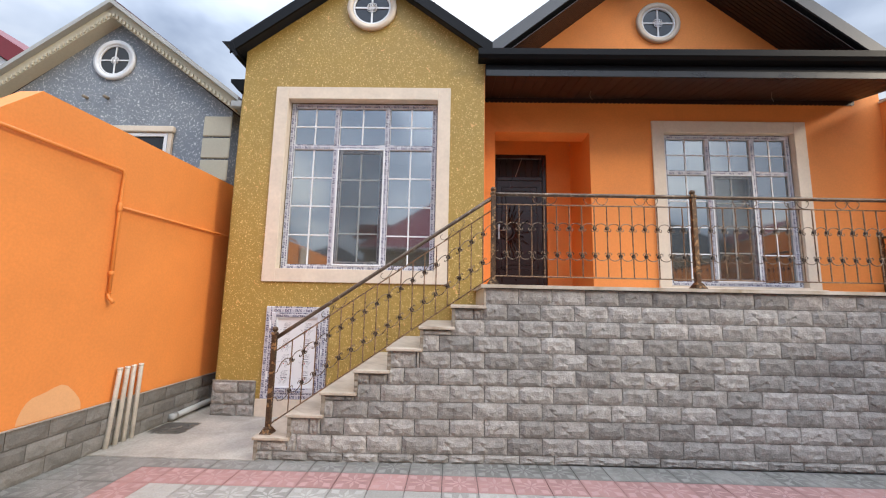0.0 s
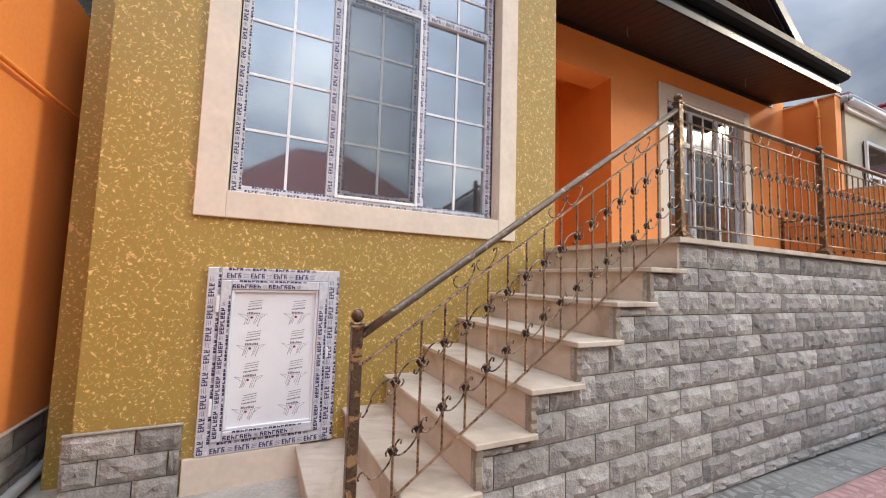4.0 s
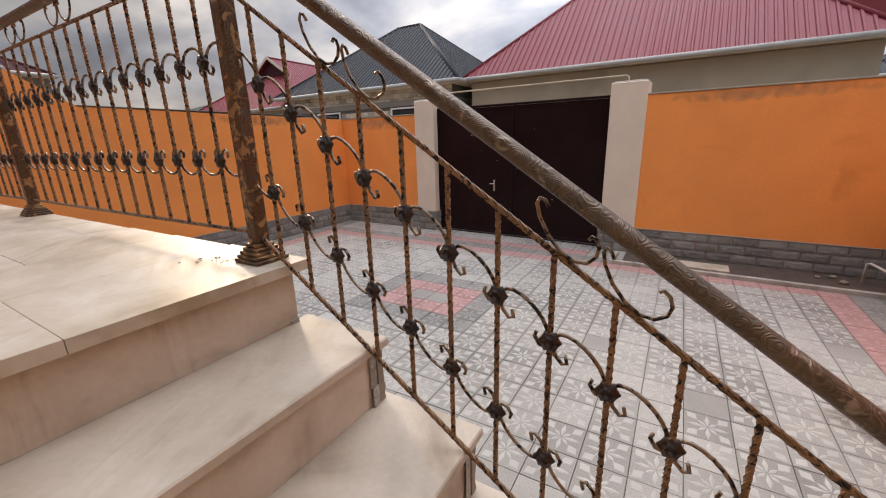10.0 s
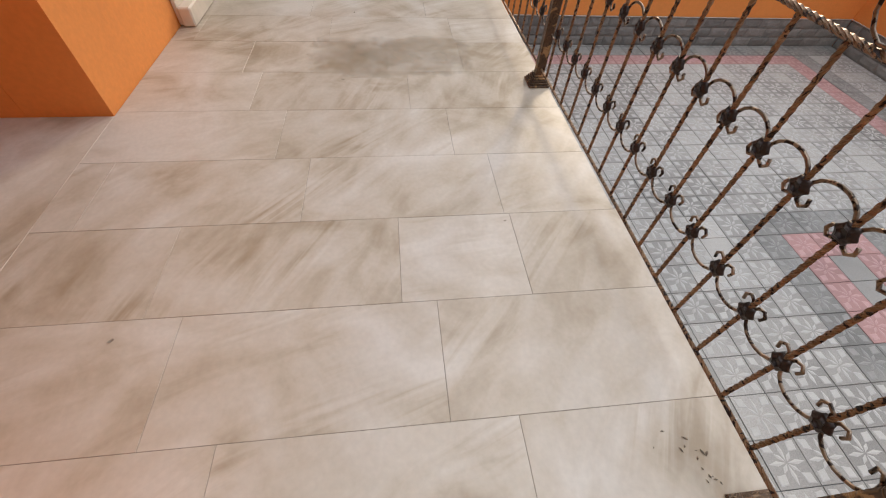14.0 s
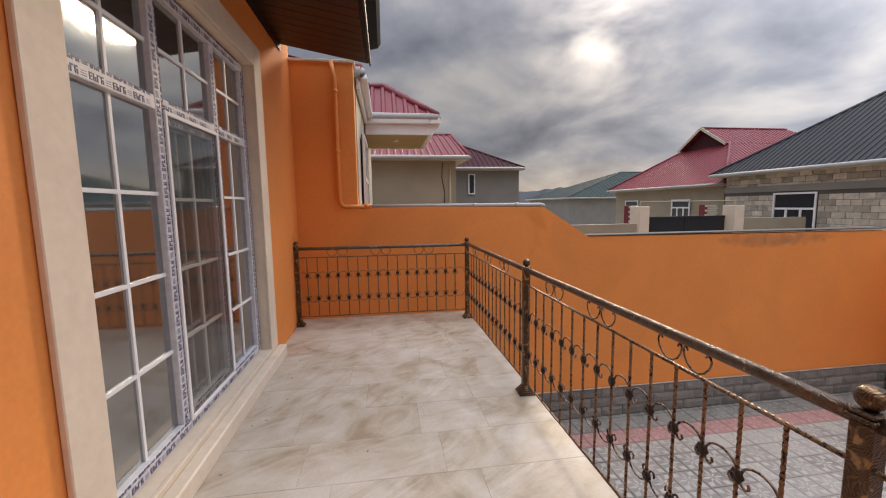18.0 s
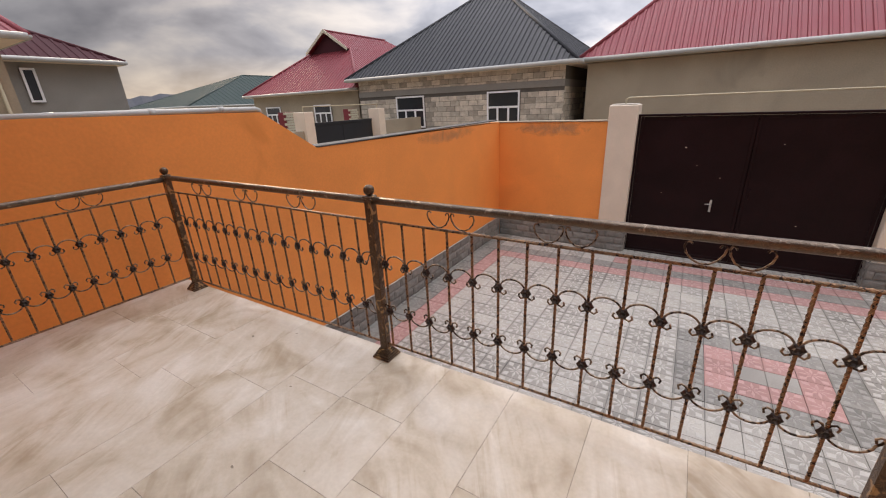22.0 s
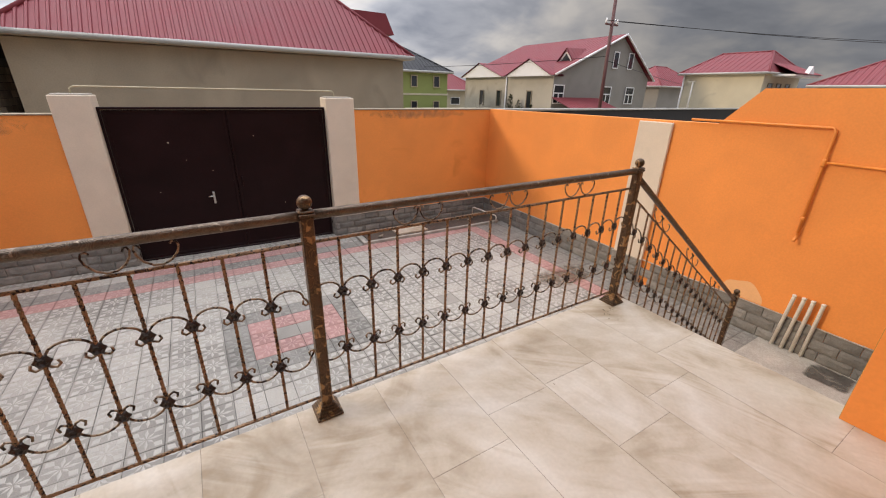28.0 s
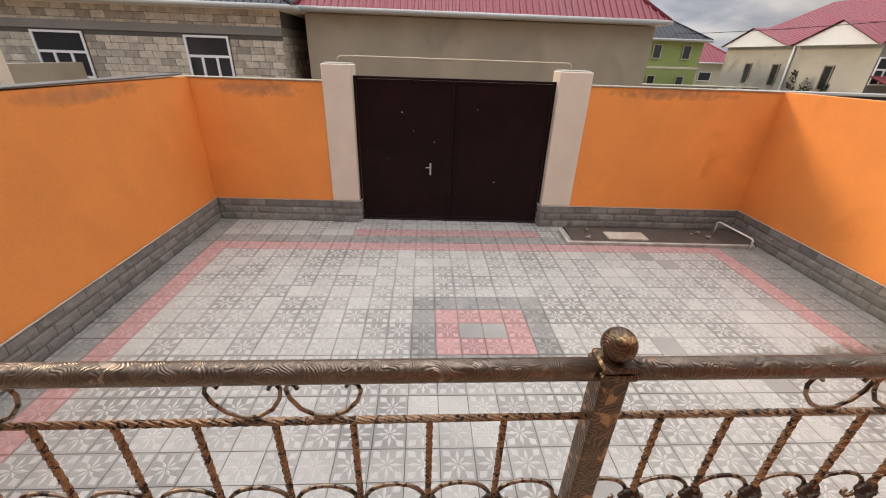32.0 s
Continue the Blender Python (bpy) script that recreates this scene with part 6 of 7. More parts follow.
part("wall", Geo().box(15.5, 21, 2.6, 9, -0.1, 4.45), RENDERED, h)
hip_roof(h, 15.1, 21.4, 2.2, 9.4, 4.56, 5.78, ROOFRED, 0.22, 0.03, ridge_axis="y", inset=0.08)
part("gas_pipe", Geo().tube([(15.46, 2.8, 0.0), (15.46, 2.8, 4.4)], 0.035, 6), PIPEYELLOW, h)
part("cable", Geo().tube([(15.47, 3.05, 4.42), (15.47, 3.08, 3.9), (15.47, 2.98, 3.4), (15.47, 3.0, 2.9), (15.47, 3.02, 0.4)], 0.012, 5), BLACKMETAL, h)
h = thing("east_far_house", "grey two-storey house with a dark maroon roof", "house", 24, 0, 0)
part("wall", Geo().box(21.5, 27, -1.72, 5, -0.1, 4.66), RENDERGREY, h)
hip_roof(h, 21.1, 27.4, -1.85, 5.4, 4.76, 6.45, ROOFMAROON, 0.25, 0.03, ridge_axis="y")
far_window(h, "w", 0.55, 0.9, 3.5, 4.5, 21.47, 0)

# houses to the south-west
h = thing("green_house", "olive green two-storey house with a charcoal hip roof", "house", -9.5, -25, 0)
part("wall", Geo().box(-12.9, -6.0, -28, -22, -0.1, 4.15), RENDERGREEN, h)
part("string_course", Geo().box(-12.93, -5.97, -28.03, -21.97, 2.62, 2.74, 0.01), RENDERPALE, h, "pale string course")
hip_roof(h, -13.2, -5.7, -28.3, -21.7, 4.22, 6.2, ROOFDARK, 0.3, 0.03)
for a in (-12.2, -10.35, -8.4):
    far_window(h, "n", a, a + 0.55, 3.15, 3.95, -21.97, 0, PIPEYELLOW)
    far_window(h, "n", a, a + 0.55, 1.5, 2.25, -21.97, 0, PIPEYELLOW)
h = thing("small_red_house", "small pale house with a crimson roof", "house", -18.5, -32, 0)
part("wall", Geo().box(-21.3, -16.0, -34.8, -30, -0.1, 2.95), RENDERPALE, h)
hip_roof(h, -21.6, -15.7, -35, -29.7, 3.05, 4.75, ROOFRED, 0.3, 0.03)
far_window(h, "n", -19.1, -18.0, 1.7, 2.4, -29.97, 0)
lw = thing("lane_wall", "low grey cement wall beside the lane", "wall", -13, -20.9, 0)
part("wall", Geo().box(-16.4, -9.0, -21.0, -20.8, 0, 1.72, 0.02), RENDERGREY, lw)
part("coping", Geo().box(-16.45, -8.95, -21.05, -20.75, 1.7205, 1.80, 0.02), RENDERPALE, lw)


def dry_bush(x, y, z, size):
    """A leafless tangle of pale twigs."""
    tr = thing("dry_bush", "leafless pale twiggy bush behind the wall", "bush", x, y, 0)
    part("stem", Geo().tube([(x, y, 0), (x + 0.05, y, z)], [0.04, 0.02], 6), RENDERSOFT, tr)
    g = Geo()
    for i in range(34):
        a, e = random.uniform(0, 6.28), random.uniform(0.0, 1.3)
        c = Vector((x + 0.05, y, z * random.uniform(0.75, 1.0)))
        pts = [c]
        d = Vector((math.cos(a) * math.cos(e), math.sin(a) * math.cos(e), math.sin(e)))
        for k in range(4):
            d = (d + Vector((random.uniform(-0.5, 0.5), random.uniform(-0.5, 0.5), random.uniform(-0.3, 0.3)))).normalized()
            pts.append(pts[-1] + d * size * random.uniform(0.15, 0.35))
        g.tube(pts, [0.014, 0.011, 0.009, 0.006, 0.003], 4)
    part("twigs", g, RENDERSOFT, tr)
    return tr


dry_bush(-13.9, -18.9, 1.85, 0.9)


def cypress(x, y, height):
    """A small upright evergreen: stem, limbs and many leaf sprays."""
    tr = thing("cypress_shrub", "small dark upright evergreen shrub before the house", "shrub", x, y, 0, "shrubs before the house")
    part("trunk", Geo().tube([(x, y, 0), (x + 0.02, y, height * 0.9)], [0.06, 0.015], 6), RAWEDGE, tr)
    g = Geo()
    for i in range(420):
        z = height * (0.12 + 0.88 * random.random())
        r = 0.42 * (1 - (z / height) ** 1.6) ** 0.7 * random.uniform(0.35, 1.1) + 0.02
        a = random.uniform(0, 2 * math.pi)
        c = Vector((x + r * math.cos(a), y + r * math.sin(a), z))
        d = Vector((random.uniform(-1, 1), random.uniform(-1, 1), random.uniform(0.4, 2))).normalized() * 0.2
        e = d.orthogonal().normalized() * 0.06
        g.add([c - e, c + e, c + d], [(0, 1, 2)])
    part("foliage", g, LEAF, tr)
    return tr


for x, y, hgt in ((-16.2, -18.4, 2.75), (-16.25, -17.6, 2.45), (-16.3, -16.4, 2.2)):
    cypress(x, y, hgt)
h = thing("twin_gable_house", "grey rendered house with crimson roofs and white gables", "house", -22, -20, 0)
part("wall", Geo().box(-27.2, -17.0, -25.4, -15.15, -0.1, 4.1), RENDERGREY, h)
part("wall_front", Geo().box(-16.999, -16.97, -25.4, -15.15, -0.1, 4.1), RENDERSOFT, h, "pale rendered front")
part("main_gable", Geo().prism([(-27.2, 4.101), (-17.0, 4.101), (-23.4, 6.8)], "y", -25.3, -15.15), RENDERGREY, h)
part("roof_slope", rib_slope(((-16.8, -25.7, 4.12), (-16.8, -14.85, 4.12), (-23.4, -14.85, 6.92), (-23.4, -25.7, 6.92)), 0.35, 0.03), ROOFRED, h)
part("roof_slope", rib_slope(((-27.6, -14.85, 4.0), (-27.6, -25.7, 4.0), (-23.4, -25.7, 6.92), (-23.4, -14.85, 6.92)), 0.35, 0.03), ROOFRED, h)
part("verge", Geo().tube([(-16.8, -14.85, 4.1), (-23.4, -14.85, 6.9), (-27.6, -14.85, 3.98)], 0.07, 6), UPVC, h, "white verge board")
for y0, y1, ym, zt in ((-25.5, -20.0, -23.0, 5.0), (-19.7, -15.0, -17.2, 5.05)):
    g = part("white_gable", Geo().prism([(y0, 4.02), (y1, 4.02), (ym, zt)], "x", -17.2, -16.6), UPVC, h)
    back = -16.6 - (zt - 4.0) * 2.6
    for ye, flip in ((y0, 1), (y1, -1)):
        q = ((-16.5, ye, 4.05), (back + 1.6, ye, 4.05), (back, ym, zt + 0.07), (-16.5, ym, zt + 0.07))
        part("gable_slope", rib_slope(q, 0.35, 0.02), ROOFRED, g)
d = part("dormer", Geo().prism([(-16.95, 4.95), (-15.45, 4.95), (-16.2, 5.75)], "x", -20.4, -19.0), UPVC, h, "white gabled dormer")
part("dormer_pane", Geo().prism([(-16.65, 5.0), (-15.75, 5.0), (-16.2, 5.5)], "x", -18.99, -18.95), DARKGLASS, d)
for ye in (-17.1, -15.3):
    part("dormer_slope", rib_slope(((-18.85, ye, 4.86), (-20.9, ye, 4.95), (-21.6, -16.2, 5.9), (-18.85, -16.2, 5.84)), 0.3, 0.02), ROOFRED, d)
for a in (-18.0, -22.9, -25.6):
    far_window(h, "n", a, a + 1.0, 2.3, 3.5, -15.12, 1)
for a in (-23.2, -24.9):
    far_window(h, "n", a, a + 0.6, 4.7, 5.8, -15.12, 0)
for a in (-17.6, -23.2, -21.0):
    far_window(h, "e", a, a + 0.55, 1.9, 3.1, -16.96, 0, RAWEDGE)
part("downpipe", Geo().tube([(-16.9, -19.85, 0), (-16.9, -19.85, 4.0)], 0.06, 6), UPVC, h)
part("porch_roof", rib_slope(((-21.6, -13.4, 2.1), (-16.9, -13.4, 2.1), (-16.9, -15.1, 2.7), (-21.6, -15.1, 2.7)), 0.3, 0.02), ROOFRED, h)
h = thing("cream_house", "tall cream rendered house with a crimson hip roof", "house", -30, -11, 0)
part("wall", Geo().box(-33, -27.5, -13.4, -8.2, -0.1, 4.4), RENDERPALE, h)
hip_roof(h, -33.4, -27.2, -13.7, -7.9, 4.5, 5.95, ROOFRED, 0.35, 0.03, ridge_axis="y", inset=1.3)
for a in (-28.9, -30.2, -31.6):
    far_window(h, "n", a, a + 0.7, 2.5, 3.9, -8.17, 0, RAWEDGE)
cp = part("porch_canopy", Geo().box(-32.4, -28.4, -8.15, -6.9, 4.3, 4.42, 0.02), UPVC, h, "white edged canopy")
part("canopy_roof", rib_slope(((-28.3, -6.8, 4.45), (-32.5, -6.8, 4.45), (-32.0, -8.6, 5.2), (-28.8, -8.6, 5.2)), 0.3, 0.02), ROOFRED, cp)
part("white_gablet", Geo().prism([(-31.1, 4.44), (-30.1, 4.44), (-30.6, 4.95)], "y", -7.1, -6.85), UPVC, cp)
part("downpipe", Geo().tube([(-27.42, -13.3, 0), (-27.42, -13.3, 4.4)], 0.06, 6), UPVC, h)
lp = thing("lane_post", "thin metal lane post", "post", -25, -10.9, 0)
part("post", Geo().tube([(-25, -10.9, 0), (-24.95, -10.9, 3.9)], 0.05, 6), PIPEGREY, lp)
part("arm", Geo().box(-25.0, -24.9, -11.25, -10.75, 3.85, 3.92), PIPEGREY, lp)
h = thing("lane_house", "small rendered house with a crimson roof", "house", -37, -21, 0)
part("wall", Geo().box(-41, -34, -24, -19, -0.1, 3.7), RENDERGREY, h)
hip_roof(h, -41.4, -33.6, -24.4, -18.6, 3.8, 5.7, ROOFRED, 0.4, 0.03)
h = thing("west_red_house", "house with a broad crimson pyramid roof", "house", -30, -2, 0)
part("wall", Geo().box(-33.1, -26.4, -5.2, 1.5, -0.1, 3.6), RENDERGREY, h)
hip_roof(h, -33.5, -26.0, -5.6, 1.9, 3.68, 5.85, ROOFRED, 0.3, 0.03)
sh = thing("roadside_shed", "long low slate blue sheet fence along the lane", "fence", -7, -6, 0)
part("sheet", Geo().box(-22, XW - 0.25, -4.2, -4.1, 0, 2.44, 0.01), ROOFDARK, sh)
part("cap_rail", Geo().box(-22, XW - 0.25, -4.26, -4.04, 2.4405, 2.50, 0.01), PIPEGREY, sh)

pole = thing("utility_pole", "rusty metal utility pole with cross arm and wires", "pole", -15.1, -10, 0)
part("mast", Geo().tube([(-15.12, -10, 0), (-14.98, -10, 7.4)], [0.10, 0.08], 10), RUSTPOLE, pole)
part("cross_arm", Geo().box(-15.45, -14.5, -10.05, -9.95, 6.2, 6.27, 0.01), RUSTPOLE, pole)
for x in (-15.4, -15.2, -14.55):
    part("insulator", Geo().lathe([(0.03, 6.27), (0.06, 6.32), (0.05, 6.42), (0.02, 6.5)], x, -10, 8), UPVC, pole)
for x, y, z, e, sag in ((-15.4, -10, 6.4, (-60, 10, 8.6), 1.2), (-14.55, -10, 6.4, (-60, 12, 8.2), 1.3), (-15.05, -10, 4.6, (-60, -22, 4.8), 1.0), (-15.05, -10, 4.8, (-5, -40, 6.0), 0.8)):
    part("wire", Geo().tube([(x + (e[0] - x) * q / 12, y + (e[1] - y) * q / 12, z + (e[2] - z) * q / 12 - sag * math.sin(math.pi * q / 12)) for q in range(13)], 0.014, 5), BLACKMETAL, pole)

for ob in [q for q in bpy.data.objects if q.parent is None]:
    step = {"twin_gable_house": (-0.6, 0.4), "cypress_shrub": (-0.6, 0.4), "dry_bush": (-0.5, 0.3), "utility_pole": (-0.8, 0.5), "cream_house": (-1.3, 0.85), "lane_post": (-1.0, 0.65), "lane_house": (-1.2, 0.8), "west_red_house": (-1.55, 1.0), "green_house": (-0.7, 0.4), "small_red_house": (-0.9, 0.5), "lane_wall": (-0.6, 0.4)}.get(ob.name.split(".")[0])
    if step:
        ob.matrix_basis = Matrix.Translation((*step, 0)) @ ob.matrix_basis

# blue-grey house on the west, with a dentilled gable
h = thing("blue_grey_house", "blue grey flecked house with cream cornice and quoins", "house", -6.2, 9, 0)
NY = 7.0
XA, XB, XC, ZE, ZA = -8.24, -3.58, -5.91, 4.88, 6.76
part("wall", Geo().box(XA, XB, NY, 13, -0.1, ZE), BLUEGREY, h)
part("gable", Geo().prism([(XA, ZE + 0.001), (XB, ZE + 0.001), (XC, ZA - 0.1)], "y", NY, NY + 0.3), BLUEGREY, h)
for s, xe in ((1, XB + 0.18), (-1, XA - 0.18)):
    part("cornice", Geo().prism([(xe, ZE - 0.10), (XC, ZA - 0.13), (XC, ZA + 0.10), (xe, ZE + 0.13)], "y", NY - 0.22, NY - 0.002), RENDERPALE, h)
    part("cornice_lip", Geo().prism([(xe + s * 0.08, ZE + 0.06), (XC, ZA + 0.101), (XC, ZA + 0.19), (xe + s * 0.08, ZE + 0.15)], "y", NY - 0.32, NY - 0.221), PIPEGREY, h)
    for i in range(34):
        t = (i + 0.5) / 34
        x, z = xe + (XC - xe) * t, ZE + (ZA - 0.02 - ZE) * t
        part("dentil", Geo().box(x - 0.019, x + 0.019, NY - 0.25, NY - 0.2205, z - 0.09, z - 0.02, 0.004), RENDERPALE, h)
    part("roof_slope", rib_slope(((xe + s * 0.1, 13, ZE + 0.1), (xe + s * 0.1, NY - 0.3, ZE + 0.1), (XC, NY - 0.3, ZA + 0.2), (XC, 13, ZA + 0.2)), 0.3, 0.02), ROOFMAROON, h)
for i in range(8):
    z = ZE - 0.11 - i * 0.42
    part("quoin", Geo().box(XB - 0.50, XB + 0.02, NY - 0.035, NY - 0.002, z - 0.39, z, 0.015), RENDERPALE, h)
part("gutter", Geo().box(XB + 0.12, XB + 0.32, NY - 0.3, 13, ZE - 0.06, ZE + 0.08, 0.02), PIPEGREY, h)
far_window(h, "s", -5.75, -4.72, 3.0, 4.42, NY - 0.002, 1)
part("window_hood", Geo().box(-5.86, -4.60, NY - 0.09, NY - 0.003, 4.43, 4.55, 0.015).box(-5.84, -5.76, NY - 0.06, NY - 0.003, 3.0, 4.42, 0.01).box(-4.71, -4.63, NY - 0.06, NY - 0.003, 3.0, 4.42, 0.01), PILLAR, h)
for x, zz in ((-6.38, 5.12), (-5.98, 5.12), (-4.37, 3.86)):
    part("bracket", Geo().tube([(x, NY - 0.002, zz), (x, NY - 0.09, zz)], 0.03, 8), RAWEDGE, h)
round_window("window_round_3", XC - 0.02, NY, 5.88, 0.40, "round white window in the blue grey gable", UPVC)
h = thing("west_far_house", "tall pale house with a maroon sheet gable roof", "house", -15, 13, 0)
part("wall", Geo().prism([(-20.3, -0.1), (-9.9, -0.1), (-9.9, 6.3), (-15, 9.0), (-20.3, 6.3)], "y", 9.2, 16), RENDERPALE, h)
part("bargeboard", Geo().prism([(-9.5, 6.3), (-9.5, 6.52), (-15, 9.75), (-15, 9.5)], "y", 8.9, 9.1), UPVC, h)
part("roof_slope", Geo().prism([(-9.4, 6.5), (-9.4, 6.98), (-15, 10.35), (-15, 9.8)], "y", 8.8, 16.3), ROOFRED, h)
part("roof_slope", Geo().prism([(-20.6, 6.5), (-20.6, 6.98), (-15.001, 10.35), (-15.001, 9.8)], "y", 8.8, 16.3), ROOFRED, h)

# far hills
hg = Geo()
v, f = [], []
n = 90
for i in range(n + 1):
    a = radians(-62 + 84 * i / n)
    dist = 260
    hh = 9 + 5 * noise.noise(Vector((i * 0.23, 0, 0))) + 3 * noise.noise(Vector((i * 0.7, 4, 0)))
    v += [(dist * math.cos(a), dist * math.sin(a), -1), ((dist + 40) * math.cos(a), (dist + 40) * math.sin(a), max(1.5, hh) + 3 + 2.5 * math.exp(-((math.degrees(a) + 27) / 9) ** 2))]
f = [(2 * i, 2 * i + 2, 2 * i + 3, 2 * i + 1) for i in range(n)]
structure("backdrop_hills", hg.add(v, f), HILL, "low hazy hills on the horizon", "hills")

# ---- split stone cladding ----
def rough_block(seed, relief=1.0, stone=STONE):
    """A unit block (x 0..1, z 0..1), split face towards -y, about 0.03 proud at y = 0."""
    rng = random.Random(seed)
    nx, nz = 7, 4
    v, f = [], []
    for j in range(nz + 1):
        for i in range(nx + 1):
            edge = i in (0, nx) or j in (0, nz)
            y = -0.007 if edge else -0.014 - rng.random() * 0.018 * relief
            x, z = i / nx, j / nz
            if not edge:
                x += (rng.random() - 0.5) * 0.06
                z += (rng.random() - 0.5) * 0.1
            v.append((x, y, z))
    for j in range(nz):
        for i in range(nx):
            a = j * (nx + 1) + i
            q = (a, a + 1, a + nx + 2, a + nx + 1)
            f += [(q[0], q[1], q[2]), (q[0], q[2], q[3])] if rng.random() < 0.5 else [(q[0], q[1], q[3]), (q[1], q[2], q[3])]
    b = len(v)
    v += [(0, 0.02, 0), (1, 0.02, 0), (1, 0.02, 1), (0, 0.02, 1)]
    c = [0, nx, (nz + 1) * (nx + 1) - 1, nz * (nx + 1)]
    for k in range(4):
        m = (k + 1) % 4
        f.append((c[k], b + k, b + m, c[m]))
    return Geo().add(v, f).mesh("stone_block", stone)


ROUGH = [rough_block(i) for i in range(8)]


SMOOTH = [rough_block(i, 0.4, PLINTHSTONE) for i in range(20, 26)]


def lay_stone(parent, x, y, z, w, hgt, turn=0.0, kinds=ROUGH):
    """One stone; its left lower corner as one faces it. turn: degrees about z."""
    b = part("stone_block", random.choice(kinds), STONE)
    b.parent = parent
    b.matrix_basis = parent.matrix_basis.inverted() @ pose(x, y, z, 0, 0, turn) @ Matrix.Diagonal((w - 0.006, 1, hgt - 0.005, 1))
    return b


CO, LEN = 0.151, 0.32
clad = thing("terrace_stone_cladding", "grey split-face stone cladding on terrace and stair side", "cladding", 3.0, YT, 0, kind="structure")
part("backing", Geo().prism([(q, front(q) + 0.022) for q in (NOSE + 0.03, 2.05, XE - 0.001)] + [(XE - 0.001, YT + 0.139), (NOSE + 0.03, YT + 0.139)], "z", -0.05, H - 0.036), JOINT, clad)
edges = [NOSE - GO * (8 - k) for k in range(1, 9)]
rowz, r = H - 0.033, 0
while rowz > 0.01:
    z0 = max(0.0, rowz - CO)
    x = XE
    w = LEN * (0.9 if r % 2 else 0.56)
    while x > edges[0]:
        a, b = max(x - w, edges[0] + 0.006), x
        cuts = [a] + [e + 0.006 for j, e in enumerate(edges) if a + 0.02 < e + 0.006 < b - 0.02 and j * RISE - 0.031 < rowz] + [b]
        for p, q in zip(cuts, cuts[1:]):
            m = (p + q) / 2
            k = sum(1 for e in edges if e + 0.006 <= p + 0.021)
            ztop = min(rowz, k * RISE - 0.031)
            if ztop - z0 > 0.022 and q - p > 0.02:
                lay_stone(clad, p, front(p) + 0.02, z0, q - p, ztop - z0, math.degrees(math.atan2(front(q) - front(p), q - p)))
        x -= w
        w = LEN
    rowz -= CO
    r += 1


def plinth(name, along, a, b, at, face, top=PLINTH, rows=3, skip=(), kinds=SMOOTH):
    """A stone foot along a wall. face: which way it looks, as a turn in degrees."""
    base = thing(name, "grey split-face stone foot of the wall", "plinth", *((a, at, 0) if along == "x" else (at, a, 0)), kind="structure")
    hgt = top / rows
    for r in range(rows):
        s = a
        w = LEN * (0.5 if r % 2 else 1.0)
        while s < b - 0.02:
            e = min(b, s + w)
            if not any(u < (s + e) / 2 < v for u, v in skip):
                if face == 0:
                    lay_stone(base, s, at, r * hgt, e - s, hgt, 0, kinds)
                elif face == 180:
                    lay_stone(base, e, at, r * hgt, e - s, hgt, 180, kinds)
                elif face == 90:
                    lay_stone(base, at, s, r * hgt, e - s, hgt, 90, SMOOTH)
                else:
                    lay_stone(base, at, e, r * hgt, e - s, hgt, -90, SMOOTH)
            s = e
            w = LEN
    cap = Geo()
    if along == "x":
        o = -0.024 if face == 0 else 0.024
        cap.box(a, b, min(at, at + o), max(at, at + o), top + 0.0005, top + 0.008)
    else:
        o = 0.024 if face == 90 else -0.024
        cap.box(min(at, at + o), max(at, at + o), a, b, top + 0.0005, top + 0.008)
    part("mortar_cap", cap, CONCRETE, base)
    return base


plinth("plinth_west", "y", YG + 0.03, 7.5, XW + 0.018, 90, skip=((1.52, 2.08),))
plinth("plinth_pilaster", "y", 1.53, 2.07, XW + 0.071, 90)
plinth("plinth_east", "y", YG - 0.12, YT + 0.0, XE - 0.018, -90)
plinth("plinth_gate_1", "x", 4.945, XE - 0.03, YG + 0.018, 180)
plinth("plinth_gate_2", "x", XW - 0.15, 0.485, YG + 0.018, 180)
for x0, x1 in ((4.45, 4.94), (0.43, 0.98)):
    plinth("plinth_pillar", "x", x0 - 0.012, x1 + 0.012, YG + 0.049, 180)
plinth("plinth_pillar_side", "y", YG - 0.36, YG + 0.04, 4.45 - 0.020, -90)
plinth("plinth_pillar_side", "y", YG - 0.36, YG + 0.04, 0.98 + 0.020, 90)
plinth("plinth_olive", "x", BX0 - 0.03, -1.85, YF - 0.019, 0, kinds=ROUGH)

# the gate wall and the west wall stand a little askew to the house
ASKEW = Matrix.Translation((XW, 4.6, 0)) @ Matrix.Rotation(radians(-1.5), 4, "Z") @ Matrix.Translation((-XW, -4.6, 0))
LEVEL = Matrix.Translation((0.188, 0.12, 0))
for ob in [q for q in bpy.data.objects if q.parent is None]:
    kind = ob.name.split(".")[0]
    if kind in ("wall_west", "plinth_west", "plinth_pilaster", "wall_pilaster", "water_pipe", "paint_patch"):
        ob.matrix_basis = ASKEW @ ob.matrix_basis
    elif kind in ("wall_gate_side_1", "wall_gate_side_2", "gate_pillar", "metal_gate", "gas_pipe", "plinth_gate_1", "plinth_gate_2", "plinth_pillar", "plinth_pillar_side", "planter_bed", "loose_slab", "rubble_stone", "bent_pipe") or (kind == "dirt_stain" and ob.data.vertices[0].co.y < YG + 0.01) or kind == "wall_coping_2":
        ob.matrix_basis = LEVEL @ ASKEW @ ob.matrix_basis

